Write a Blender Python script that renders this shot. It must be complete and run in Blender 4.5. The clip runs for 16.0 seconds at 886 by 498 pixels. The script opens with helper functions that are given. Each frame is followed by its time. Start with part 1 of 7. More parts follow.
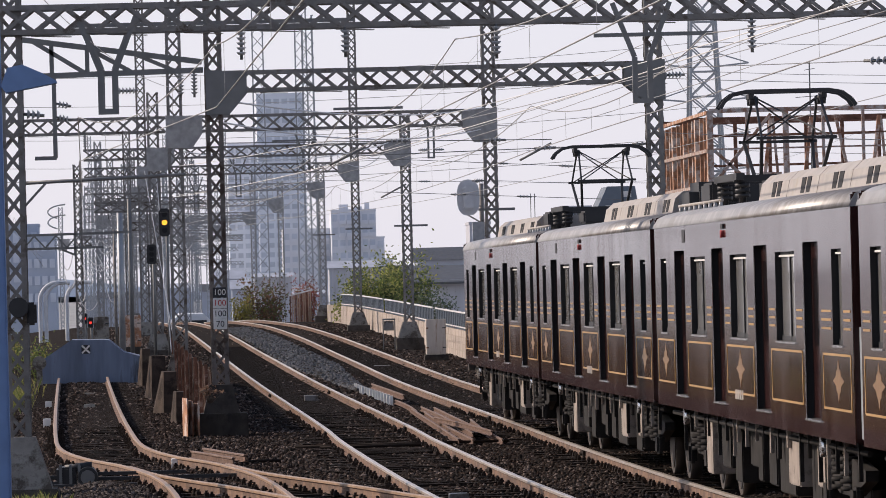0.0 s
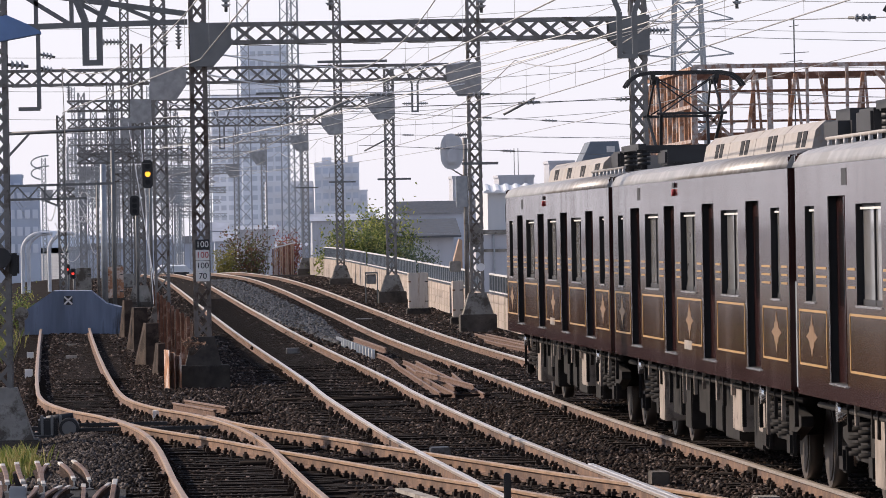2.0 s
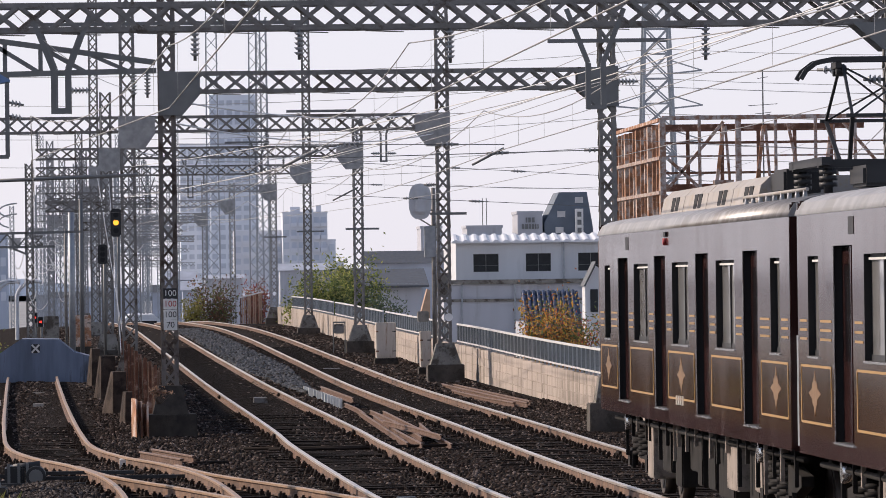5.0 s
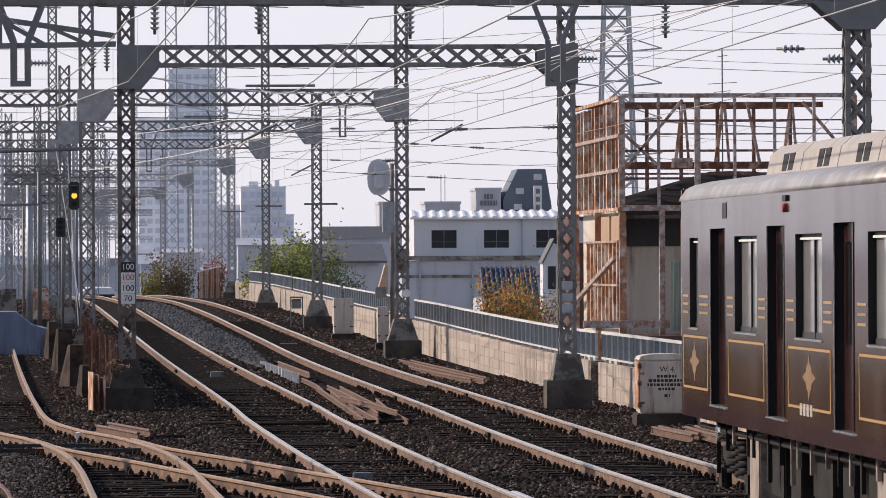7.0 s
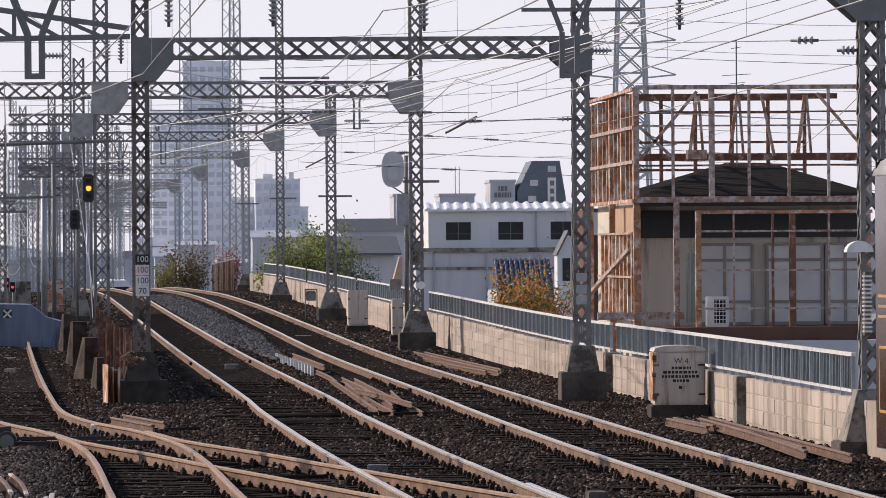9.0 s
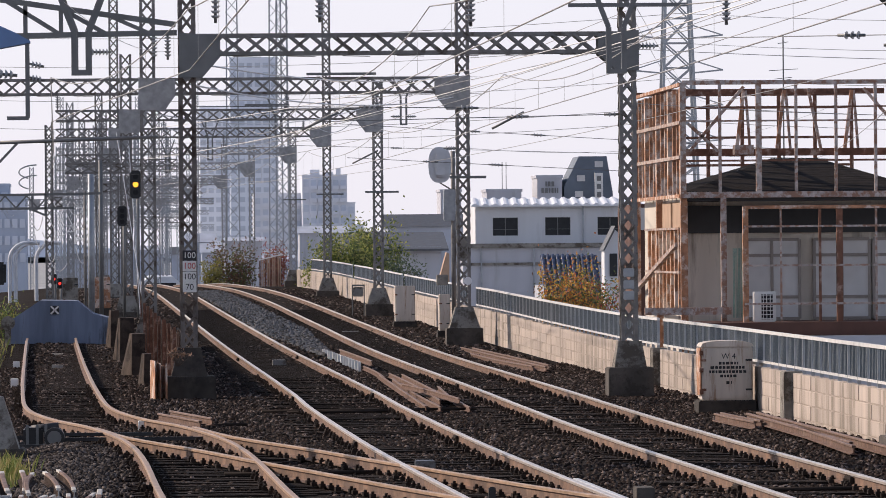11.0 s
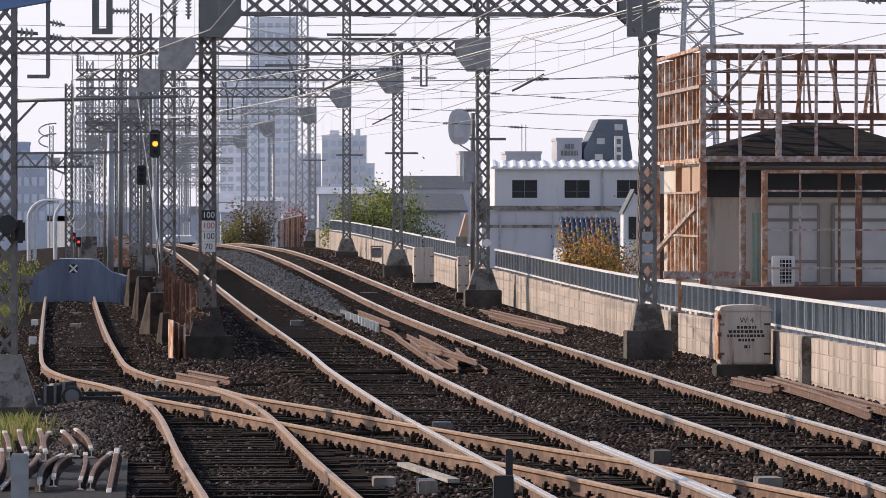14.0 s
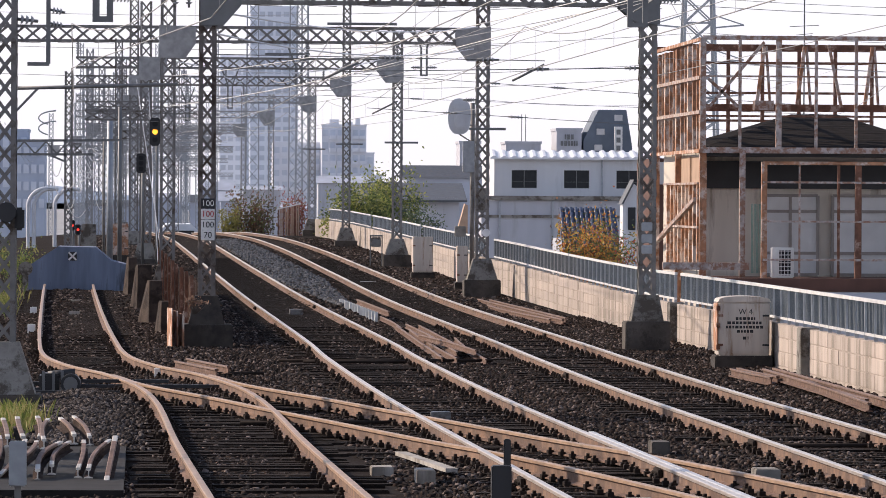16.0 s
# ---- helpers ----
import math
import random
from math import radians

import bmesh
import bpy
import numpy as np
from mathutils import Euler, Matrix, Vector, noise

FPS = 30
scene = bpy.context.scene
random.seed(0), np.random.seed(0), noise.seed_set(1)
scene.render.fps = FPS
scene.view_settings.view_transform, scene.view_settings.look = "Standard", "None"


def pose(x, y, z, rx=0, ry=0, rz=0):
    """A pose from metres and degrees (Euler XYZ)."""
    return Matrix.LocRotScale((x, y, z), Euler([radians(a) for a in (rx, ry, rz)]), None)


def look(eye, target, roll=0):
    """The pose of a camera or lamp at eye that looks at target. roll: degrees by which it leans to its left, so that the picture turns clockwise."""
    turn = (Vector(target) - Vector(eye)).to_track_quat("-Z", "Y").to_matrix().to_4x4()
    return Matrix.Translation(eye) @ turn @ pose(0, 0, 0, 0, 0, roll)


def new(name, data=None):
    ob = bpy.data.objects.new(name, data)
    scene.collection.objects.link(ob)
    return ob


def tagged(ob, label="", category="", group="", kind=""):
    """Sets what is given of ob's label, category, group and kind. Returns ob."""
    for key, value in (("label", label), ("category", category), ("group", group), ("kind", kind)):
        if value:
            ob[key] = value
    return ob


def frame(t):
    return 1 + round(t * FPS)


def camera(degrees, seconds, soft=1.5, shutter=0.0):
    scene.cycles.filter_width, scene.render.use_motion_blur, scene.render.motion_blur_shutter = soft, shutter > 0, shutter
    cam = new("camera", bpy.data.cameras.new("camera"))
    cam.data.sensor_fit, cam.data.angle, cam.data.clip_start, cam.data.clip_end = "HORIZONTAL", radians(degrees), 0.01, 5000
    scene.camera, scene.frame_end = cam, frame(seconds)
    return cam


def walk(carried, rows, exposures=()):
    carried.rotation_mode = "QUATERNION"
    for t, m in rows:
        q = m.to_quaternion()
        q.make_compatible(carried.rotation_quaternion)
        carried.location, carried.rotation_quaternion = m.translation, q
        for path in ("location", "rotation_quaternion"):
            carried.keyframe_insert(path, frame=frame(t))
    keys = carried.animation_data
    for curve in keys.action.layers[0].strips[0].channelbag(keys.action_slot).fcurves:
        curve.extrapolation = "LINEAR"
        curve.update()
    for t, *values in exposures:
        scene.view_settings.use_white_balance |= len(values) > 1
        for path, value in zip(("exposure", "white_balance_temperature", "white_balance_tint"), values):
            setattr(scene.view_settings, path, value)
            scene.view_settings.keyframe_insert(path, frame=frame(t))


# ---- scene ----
# the camera: a long lens, hand-held at the end of a platform
cam = camera(8.4606, 16.0, soft=0.85)
walk(cam, (
    (0, pose(0, 0, 2.55, 90.3140, 1.4737, -2.7730)),
    (0.5, pose(0, 0, 2.55, 90.1734, 1.5228, -2.7268)),
    (1, pose(0, 0, 2.55, 89.9814, 1.1856, -2.7365)),
    (1.5, pose(0, 0, 2.55, 89.8144, 1.1469, -2.8570)),
    (2, pose(0, 0, 2.55, 89.8690, 1.0326, -2.9375)),
    (2.5, pose(0, 0, 2.55, 90.0287, 1.1466, -2.8984)),
    (3, pose(0, 0, 2.55, 90.2690, 0.9950, -2.8267)),
    (3.2, pose(0, 0, 2.55, 90.3679, 1.0324, -2.8134)),
    (5.3, pose(0, 0, 2.55, 90.3253, 0.7758, -3.3055)),
    (5.5, pose(0, 0, 2.55, 90.2096, 0.9177, -3.3702)),
    (6, pose(0, 0, 2.55, 90.0427, 0.9180, -3.4609)),
    (6.5, pose(0, 0, 2.55, 90.0661, 0.5736, -3.5605)),
    (7, pose(0, 0, 2.55, 90.1099, 0.2867, -3.6469)),
    (7.5, pose(0, 0, 2.55, 90.1078, 0.3630, -3.6746)),
    (8, pose(0, 0, 2.55, 90.0814, 0.5765, -3.6927)),
    (8.5, pose(0, 0, 2.55, 90.0498, 0.5734, -3.5605)),
    (9, pose(0, 0, 2.55, 90.0344, 0.3677, -3.5093)),
    (9.5, pose(0, 0, 2.55, 90.0172, 0.2321, -3.4036)),
    (9.7, pose(0, 0, 2.55, 90.0013, 0.2171, -3.3376)),
    (11.8, pose(0, 0, 2.55, 90.0002, 0.5178, -2.9727)),
    (12, pose(0, 0, 2.55, 90.0918, 0.3993, -2.9584)),
    (12.5, pose(0, 0, 2.55, 90.0419, 0.1249, -2.9953)),
    (13, pose(0, 0, 2.55, 90.0335, -0.1797, -2.9624)),
    (13.5, pose(0, 0, 2.55, 89.8872, -0.0990, -2.9781)),
    (14, pose(0, 0, 2.55, 89.6300, -0.0153, -2.8767)),
    (14.5, pose(0, 0, 2.55, 89.5459, -0.0057, -2.7744)),
    (15, pose(0, 0, 2.55, 89.5240, 0.0969, -2.7015)),
    (15.5, pose(0, 0, 2.55, 89.5333, -0.0695, -2.7609)),
    (16, pose(0, 0, 2.55, 89.5309, -0.3264, -2.8821)),
), exposures=((0, -0.16, 6500, 15), (1, -0.12, 6500, 15), (2.5, 0.06, 6500, 15), (3.2, 0.06, 6500, 15), (5.5, -0.12, 6500, 15), (8, -0.11, 6500, 15), (9.7, -0.09, 6500, 15),
              (12, -0.02, 6500, 15), (13.5, -0.01, 6500, 15), (14.5, 0.08, 6500, 15), (16, 0.17, 6500, 15)))

# light: low autumn sun from the left and ahead, hazy pale sky
SUN = Vector((-0.80, 0.42, 0.52)).normalized()
world = bpy.data.worlds.new("world")
scene.world = world
world.use_nodes = True
wn = world.node_tree.nodes
sky = wn.new("ShaderNodeTexSky")
sky.sky_type = "NISHITA"
sky.sun_disc = False
sky.sun_elevation = math.asin(SUN.z)
sky.sun_rotation = math.atan2(SUN.x, SUN.y)
sky.air_density, sky.dust_density, sky.ozone_density = 1.0, 0.6, 1.0
# thin high haze whitens the whole sky evenly
haze = wn.new("ShaderNodeMix")
haze.data_type = "RGBA"
haze.inputs[7].default_value = (6.0, 6.05, 6.75, 1)
tc = wn.new("ShaderNodeTexCoord")
sep = wn.new("ShaderNodeSeparateXYZ")
fall = wn.new("ShaderNodeMapRange")
fall.interpolation_type = "SMOOTHSTEP"
fall.inputs[1].default_value, fall.inputs[2].default_value = 0.0, 0.6
fall.inputs[3].default_value, fall.inputs[4].default_value = 0.85, 0.04
world.node_tree.links.new(tc.outputs["Generated"], sep.inputs[0])
world.node_tree.links.new(sep.outputs[2], fall.inputs[0])
world.node_tree.links.new(fall.outputs[0], haze.inputs[0])
world.node_tree.links.new(sky.outputs[0], haze.inputs[6])
world.node_tree.links.new(haze.outputs[2], wn["Background"].inputs[0])
wn["Background"].inputs["Strength"].default_value = 0.15
sun = new("sun", bpy.data.lights.new("sun", "SUN"))
sun.data.energy, sun.data.angle, sun.data.color = 4.6, radians(0.6), (1.0, 0.86, 0.70)
sun.matrix_world = look(SUN * 50, (0, 0, 0))


# ---- materials ----
def mat(name, color, rough=0.7, metal=0.0, vary=0.25, scale=3.0, bump=0.0, bscale=60.0, dark=None, amount=0.0,
        dscale=1.2, coat=0.0, spec=0.5, rand=0.0, streak=False, rvary=0.0, emit=None, power=0.0, local=False):
    """Base colour with two scales of variation, a second colour in patches (dark, amount), bump and gloss."""
    m = bpy.data.materials.new(name)
    m.use_nodes = True
    n, l = m.node_tree.nodes, m.node_tree.links
    b = n["Principled BSDF"]
    b.inputs["Roughness"].default_value = rough
    b.inputs["Metallic"].default_value = metal
    b.inputs["Coat Weight"].default_value = coat
    b.inputs["Specular IOR Level"].default_value = spec
    b.inputs["Coat Roughness"].default_value = 0.06
    geo = n.new("ShaderNodeNewGeometry")
    mp = n.new("ShaderNodeMapping")
    if local:
        l.new(n.new("ShaderNodeTexCoord").outputs["Object"], mp.inputs[0])
    else:
        l.new(geo.outputs["Position"], mp.inputs[0])
    if streak:
        mp.inputs["Scale"].default_value = (1, 1, 0.12)
    n1 = n.new("ShaderNodeTexNoise")
    n1.inputs["Scale"].default_value, n1.inputs["Detail"].default_value = scale, 6
    l.new(mp.outputs[0], n1.inputs["Vector"])
    mr = n.new("ShaderNodeMapRange")
    mr.inputs[1].default_value, mr.inputs[2].default_value = 0.3, 0.7
    mr.inputs[3].default_value, mr.inputs[4].default_value = 1 - vary, 1 + vary
    l.new(n1.outputs[0], mr.inputs[0])
    mul = n.new("ShaderNodeMix")
    mul.data_type, mul.blend_type = "RGBA", "MULTIPLY"
    mul.inputs[0].default_value = 1
    mul.inputs[6].default_value = (*color, 1)
    l.new(mr.outputs[0], mul.inputs[7])
    last = mul.outputs[2]
    if dark:
        n2 = n.new("ShaderNodeTexNoise")
        n2.inputs["Scale"].default_value, n2.inputs["Detail"].default_value = dscale, 8
        n2.inputs["Roughness"].default_value = 0.7
        l.new(mp.outputs[0], n2.inputs["Vector"])
        m2 = n.new("ShaderNodeMapRange")
        m2.inputs[1].default_value, m2.inputs[2].default_value = 0.62 - amount * 0.3, 0.72 - amount * 0.3
        l.new(n2.outputs[0], m2.inputs[0])
        mix = n.new("ShaderNodeMix")
        mix.data_type = "RGBA"
        l.new(m2.outputs[0], mix.inputs[0])
        l.new(last, mix.inputs[6])
        mix.inputs[7].default_value = (*dark, 1)
        last = mix.outputs[2]
    if rand:
        ob = n.new("ShaderNodeObjectInfo")
        m3 = n.new("ShaderNodeMapRange")
        m3.inputs[3].default_value, m3.inputs[4].default_value = 1 - rand, 1 + rand
        l.new(ob.outputs["Random"], m3.inputs[0])
        m4 = n.new("ShaderNodeMix")
        m4.data_type, m4.blend_type = "RGBA", "MULTIPLY"
        m4.inputs[0].default_value = 1
        l.new(last, m4.inputs[6])
        l.new(m3.outputs[0], m4.inputs[7])
        last = m4.outputs[2]
    l.new(last, b.inputs["Base Color"])
    if bump:
        n3 = n.new("ShaderNodeTexNoise")
        n3.inputs["Scale"].default_value, n3.inputs["Detail"].default_value = bscale, 4
        l.new(geo.outputs["Position"], n3.inputs["Vector"])
        bp = n.new("ShaderNodeBump")
        bp.inputs["Strength"].default_value, bp.inputs["Distance"].default_value = bump, 0.02
        l.new(n3.outputs[0], bp.inputs["Height"])
        l.new(bp.outputs[0], b.inputs["Normal"])
    if rvary:
        rr = n.new("ShaderNodeMapRange")
        rr.inputs[1].default_value, rr.inputs[2].default_value = 0.35, 0.65
        rr.inputs[3].default_value, rr.inputs[4].default_value = max(0.03, rough - rvary * 0.5), rough + rvary
        l.new(n1.outputs[0], rr.inputs[0])
        l.new(rr.outputs[0], b.inputs["Roughness"])
    if emit:
        b.inputs["Emission Color"].default_value = (*emit, 1)
        b.inputs["Emission Strength"].default_value = power
    return m


def island_mat(name, colors, rough=0.8, trans=0.0, spec=0.5):
    """Colour picked per loose piece from a ramp of colours."""
    m = bpy.data.materials.new(name)
    m.use_nodes = True
    n, l = m.node_tree.nodes, m.node_tree.links
    b = n["Principled BSDF"]
    b.inputs["Roughness"].default_value = rough
    b.inputs["Specular IOR Level"].default_value = spec
    geo = n.new("ShaderNodeNewGeometry")
    ramp = n.new("ShaderNodeValToRGB")
    ramp.color_ramp.interpolation = "CONSTANT"
    e = ramp.color_ramp.elements
    while len(e) < len(colors):
        e.new(0.5)
    for i, c in enumerate(colors):
        e[i].position, e[i].color = i / len(colors), (*c, 1)
    l.new(geo.outputs["Random Per Island"], ramp.inputs[0])
    l.new(ramp.outputs[0], b.inputs["Base Color"])
    if trans:
        tr = n.new("ShaderNodeBsdfTranslucent")
        l.new(ramp.outputs[0], tr.inputs[0])
        mx = n.new("ShaderNodeMixShader")
        mx.inputs[0].default_value = trans
        l.new(b.outputs[0], mx.inputs[1])
        l.new(tr.outputs[0], mx.inputs[2])
        l.new(mx.outputs[0], n["Material Output"].inputs[0])
    return m


M_BALLAST = mat("ballast", (0.020, 0.014, 0.011), 1.0, spec=0.05, vary=0.5, scale=22, bump=1.0, bscale=14, dark=(0.026, 0.021, 0.018), amount=0.5, dscale=0.5)
# pale ground added off the line to bounce sunlight onto the facades
M_BOUNCEGROUND = mat("town_bounce_ground", (0.34, 0.335, 0.33), 0.9, vary=0.2, scale=0.2, dark=(0.22, 0.22, 0.21), amount=0.3, dscale=0.05)
M_STONE = island_mat("stones", [(0.018, 0.013, 0.011), (0.030, 0.020, 0.016), (0.055, 0.038, 0.030), (0.020, 0.015, 0.013), (0.18, 0.14, 0.12), (0.032, 0.019, 0.014), (0.010, 0.008, 0.007), (0.022, 0.014, 0.011), (0.075, 0.055, 0.046)], 0.92, spec=0.13)
M_NEWSTONE = island_mat("new_stones", [(0.085, 0.09, 0.10), (0.125, 0.13, 0.14), (0.055, 0.06, 0.068), (0.10, 0.10, 0.106), (0.04, 0.037, 0.034)], 0.85, spec=0.2)
M_RAIL = mat("rail_rust", (0.175, 0.100, 0.062), 0.75, 0.0, vary=0.4, scale=5, bump=0.3, bscale=40, dark=(0.10, 0.055, 0.036), amount=0.45, dscale=1.6)
M_RAILTOP = mat("rail_steel", (0.62, 0.54, 0.47), 0.36, 0.6, vary=0.15, scale=4)
M_PALE = mat("pale_grey_paint", (0.60, 0.61, 0.63), 0.6, vary=0.08)
M_WING = mat("ground_steel", (0.60, 0.58, 0.56), 0.4, 0.5, vary=0.15, scale=3)
M_WINDARK = mat("dark_window", (0.025, 0.028, 0.032), 0.3, spec=0.2, vary=0.2)
M_RAILTOPOLD = mat("rusty_rail_top", (0.38, 0.245, 0.155), 0.45, 0.2, vary=0.25, scale=5)
M_RAILOLD = mat("old_rail_rust", (0.125, 0.068, 0.045), 0.85, 0.0, vary=0.4, scale=8, bump=0.4, bscale=50, dark=(0.20, 0.135, 0.10), amount=0.25, dscale=2)
# worn heads of old rails; also the painted sunlit tops of scrap pieces
M_RAILEDGE = mat("worn_and_sunlit_rail_head", (0.20, 0.125, 0.09), 0.6, 0.1, vary=0.35, scale=7, dark=(0.16, 0.09, 0.06), amount=0.4, dscale=3)
M_SLEEPER = mat("sleeper_timber", (0.024, 0.018, 0.015), 0.95, spec=0.10, vary=0.4, scale=9, bump=0.6, bscale=50, rand=0.5)
M_CLIP = mat("fastening", (0.030, 0.022, 0.018), 0.9, spec=0.15, vary=0.3)
M_STEEL = mat("mast_steel", (0.21, 0.20, 0.19), 0.6, 0.3, vary=0.25, scale=5, dark=(0.09, 0.07, 0.055), amount=0.3, dscale=2.5)
M_RUSTSTEEL = mat("rust_stained_mast_steel", (0.17, 0.15, 0.138), 0.7, 0.2, vary=0.3, scale=5, dark=(0.055, 0.035, 0.025), amount=0.4, dscale=2.5)
# paler copy of the mast steel, painted for distance haze
M_HAZESTEEL = mat("haze_pale_steel", (0.34, 0.335, 0.33), 0.6, 0.3, vary=0.2, scale=5)
M_STEELDARK = mat("plate_steel", (0.17, 0.172, 0.17), 0.55, 0.3, vary=0.15, scale=3)
# galvanised parts; also the haze-pale steel of the farthest masts
M_GALVHAZE = mat("galvanised_and_haze_steel", (0.34, 0.36, 0.38), 0.5, 0.5, vary=0.15, scale=6)
M_CONC = mat("concrete", (0.36, 0.33, 0.29), 0.9, vary=0.2, scale=4, bump=0.3, bscale=70, dark=(0.20, 0.17, 0.14), amount=0.4, dscale=1.5, streak=True)
M_CONCDARK = mat("stained_concrete", (0.055, 0.045, 0.037), 0.95, vary=0.35, scale=4, bump=0.4, bscale=60, dark=(0.028, 0.023, 0.02), amount=0.5)
M_BASE = mat("base_concrete", (0.10, 0.085, 0.072), 0.95, vary=0.35, scale=4, bump=0.4, bscale=60, dark=(0.05, 0.042, 0.035), amount=0.5, dscale=2)
M_BUTTRESS = mat("rough_brown_concrete", (0.068, 0.050, 0.040), 0.95, spec=0.15, vary=0.35, scale=5, bump=0.5, bscale=40, dark=(0.035, 0.027, 0.022), amount=0.45, dscale=2)
M_FOOT = mat("footing_concrete", (0.27, 0.25, 0.22), 0.95, vary=0.3, scale=4, bump=0.4, bscale=60, dark=(0.09, 0.075, 0.06), amount=0.5, dscale=2)
M_BLOCK = mat("wall_block", (0.45, 0.375, 0.32), 0.92, vary=0.12, scale=3, bump=0.4, bscale=80, dark=(0.24, 0.20, 0.16), amount=0.42, dscale=1.6, streak=True, rand=0.1)
M_MORTAR = mat("mortar", (0.33, 0.275, 0.23), 0.95, vary=0.2)
M_FENCE = mat("fence_paint", (0.10, 0.12, 0.135), 0.5, 0.2, vary=0.15, scale=6)
M_FENCERAIL = mat("fence_rail", (0.72, 0.70, 0.67), 0.45, 0.2, vary=0.12, scale=6)
M_WIRE = mat("copper_wire", (0.40, 0.38, 0.36), 0.4, 0.35, vary=0.1)
# pale cable; on the feeders its brightness paints the sun's glint
M_CABLE = mat("pale_and_glint_cable", (0.82, 0.79, 0.75), 0.45, 0.1, vary=0.1)
M_PORC = mat("insulator_porcelain", (0.35, 0.36, 0.37), 0.3, vary=0.2)
M_RUST = mat("rusted_steel", (0.36, 0.17, 0.09), 0.8, 0.0, vary=0.4, scale=6, bump=0.3, bscale=60, dark=(0.62, 0.50, 0.42), amount=0.45, dscale=2.5)
M_RUSTDARK = mat("deep_rust", (0.17, 0.075, 0.045), 0.85, vary=0.4, scale=6, bump=0.3, bscale=60, dark=(0.42, 0.30, 0.24), amount=0.25, dscale=3)
M_PAINTOLD = mat("flaking_white_paint", (0.44, 0.375, 0.34), 0.75, vary=0.3, scale=9, dark=(0.28, 0.155, 0.105), amount=0.55, dscale=6)
M_TIN = mat("rusty_sheet", (0.12, 0.062, 0.040), 0.85, vary=0.4, scale=3, dark=(0.035, 0.028, 0.025), amount=0.5, dscale=1.5, streak=True)
M_BUFFER = mat("faded_blue_paint", (0.16, 0.195, 0.27), 0.85, vary=0.3, scale=3, dark=(0.06, 0.065, 0.08), amount=0.35, dscale=1.5, streak=True)
M_WHITE = mat("white_paint", (0.74, 0.73, 0.70), 0.6, vary=0.08, scale=5)
M_BOXWHITE = mat("cabinet_paint", (0.56, 0.49, 0.42), 0.6, vary=0.16, scale=5, dark=(0.30, 0.18, 0.11), amount=0.30, dscale=4, streak=True)
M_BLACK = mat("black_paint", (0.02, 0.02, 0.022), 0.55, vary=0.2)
M_RED = mat("red_paint", (0.45, 0.05, 0.05), 0.55, vary=0.15)
M_POSTBLUE = mat("platform_blue_paint", (0.15, 0.25, 0.46), 0.6, vary=0.1, scale=5)
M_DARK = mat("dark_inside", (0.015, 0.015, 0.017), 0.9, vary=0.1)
M_AMBER = mat("amber_lamp", (0.8, 0.5, 0.1), 0.4, emit=(1.0, 0.42, 0.02), power=1.6)
M_REDLAMP = mat("red_lamp", (0.7, 0.05, 0.03), 0.4, emit=(1.0, 0.05, 0.03), power=1.2)
M_LAMPWHITE = mat("white_disc", (0.85, 0.85, 0.85), 0.5, vary=0.05)


# ---- building blocks ----
def box(bm, x0, x1, y0, y1, z0, z1, bevel=0.0):
    v = [bm.verts.new((x, y, z)) for x in (x0, x1) for y in (y0, y1) for z in (z0, z1)]
    for q in ((0, 1, 3, 2), (4, 6, 7, 5), (0, 4, 5, 1), (2, 3, 7, 6), (0, 2, 6, 4), (1, 5, 7, 3)):
        bm.faces.new([v[i] for i in q])
    if bevel:
        es = {e for w in v for e in w.link_edges}
        bmesh.ops.bevel(bm, geom=list(es), offset=bevel, segments=2, affect="EDGES")
    return v


def strut(bm, p, q, w, d=None, up=(0, 1, 0)):
    """A bar of section w by d from p to q."""
    p, q = Vector(p), Vector(q)
    ax = (q - p).normalized()
    s = ax.cross(Vector(up))
    if s.length < 1e-4:
        s = ax.cross(Vector((1, 0, 0)))
    s.normalize()
    u = ax.cross(s).normalized()
    a, b = s * w / 2, u * (d or w) / 2
    v = [bm.verts.new(c + i * a + j * b) for c in (p, q) for i, j in ((-1, -1), (1, -1), (1, 1), (-1, 1))]
    for i in range(4):
        bm.faces.new((v[i], v[(i + 1) % 4], v[4 + (i + 1) % 4], v[4 + i]))
    bm.faces.new(v[3::-1])
    bm.faces.new(v[4:])


def prism(bm, pts, axis, a, b):
    """The outline pts, swept along an axis from a to b."""
    def at(p, c):
        return {"x": (c, p[0], p[1]), "y": (p[0], c, p[1]), "z": (p[0], p[1], c)}[axis]
    v = [bm.verts.new(at(p, a)) for p in pts]
    w = [bm.verts.new(at(p, b)) for p in pts]
    k = len(pts)
    bm.faces.new(v)
    bm.faces.new(w[::-1])
    for i in range(k):
        bm.faces.new((v[(i + 1) % k], v[i], w[i], w[(i + 1) % k]))


def cyl(bm, p, q, r, n=10, r2=None):
    p, q = Vector(p), Vector(q)
    ax = (q - p).normalized()
    s = ax.orthogonal().normalized()
    u = ax.cross(s)
    r2 = r if r2 is None else r2
    ring = [[bm.verts.new(c + rr * (math.cos(2 * math.pi * i / n) * s + math.sin(2 * math.pi * i / n) * u)) for i in range(n)] for c, rr in ((p, r), (q, r2))]
    for i in range(n):
        f = bm.faces.new((ring[0][i], ring[0][(i + 1) % n], ring[1][(i + 1) % n], ring[1][i]))
        f.smooth = True
    bm.faces.new(ring[0][::-1])
    bm.faces.new(ring[1])


def mesh_of(name, bm, material):
    bmesh.ops.recalc_face_normals(bm, faces=bm.faces)
    me = bpy.data.meshes.new(name)
    bm.to_mesh(me)
    bm.free()
    for m in (material if isinstance(material, (list, tuple)) else (material,)):
        me.materials.append(m)
    return me


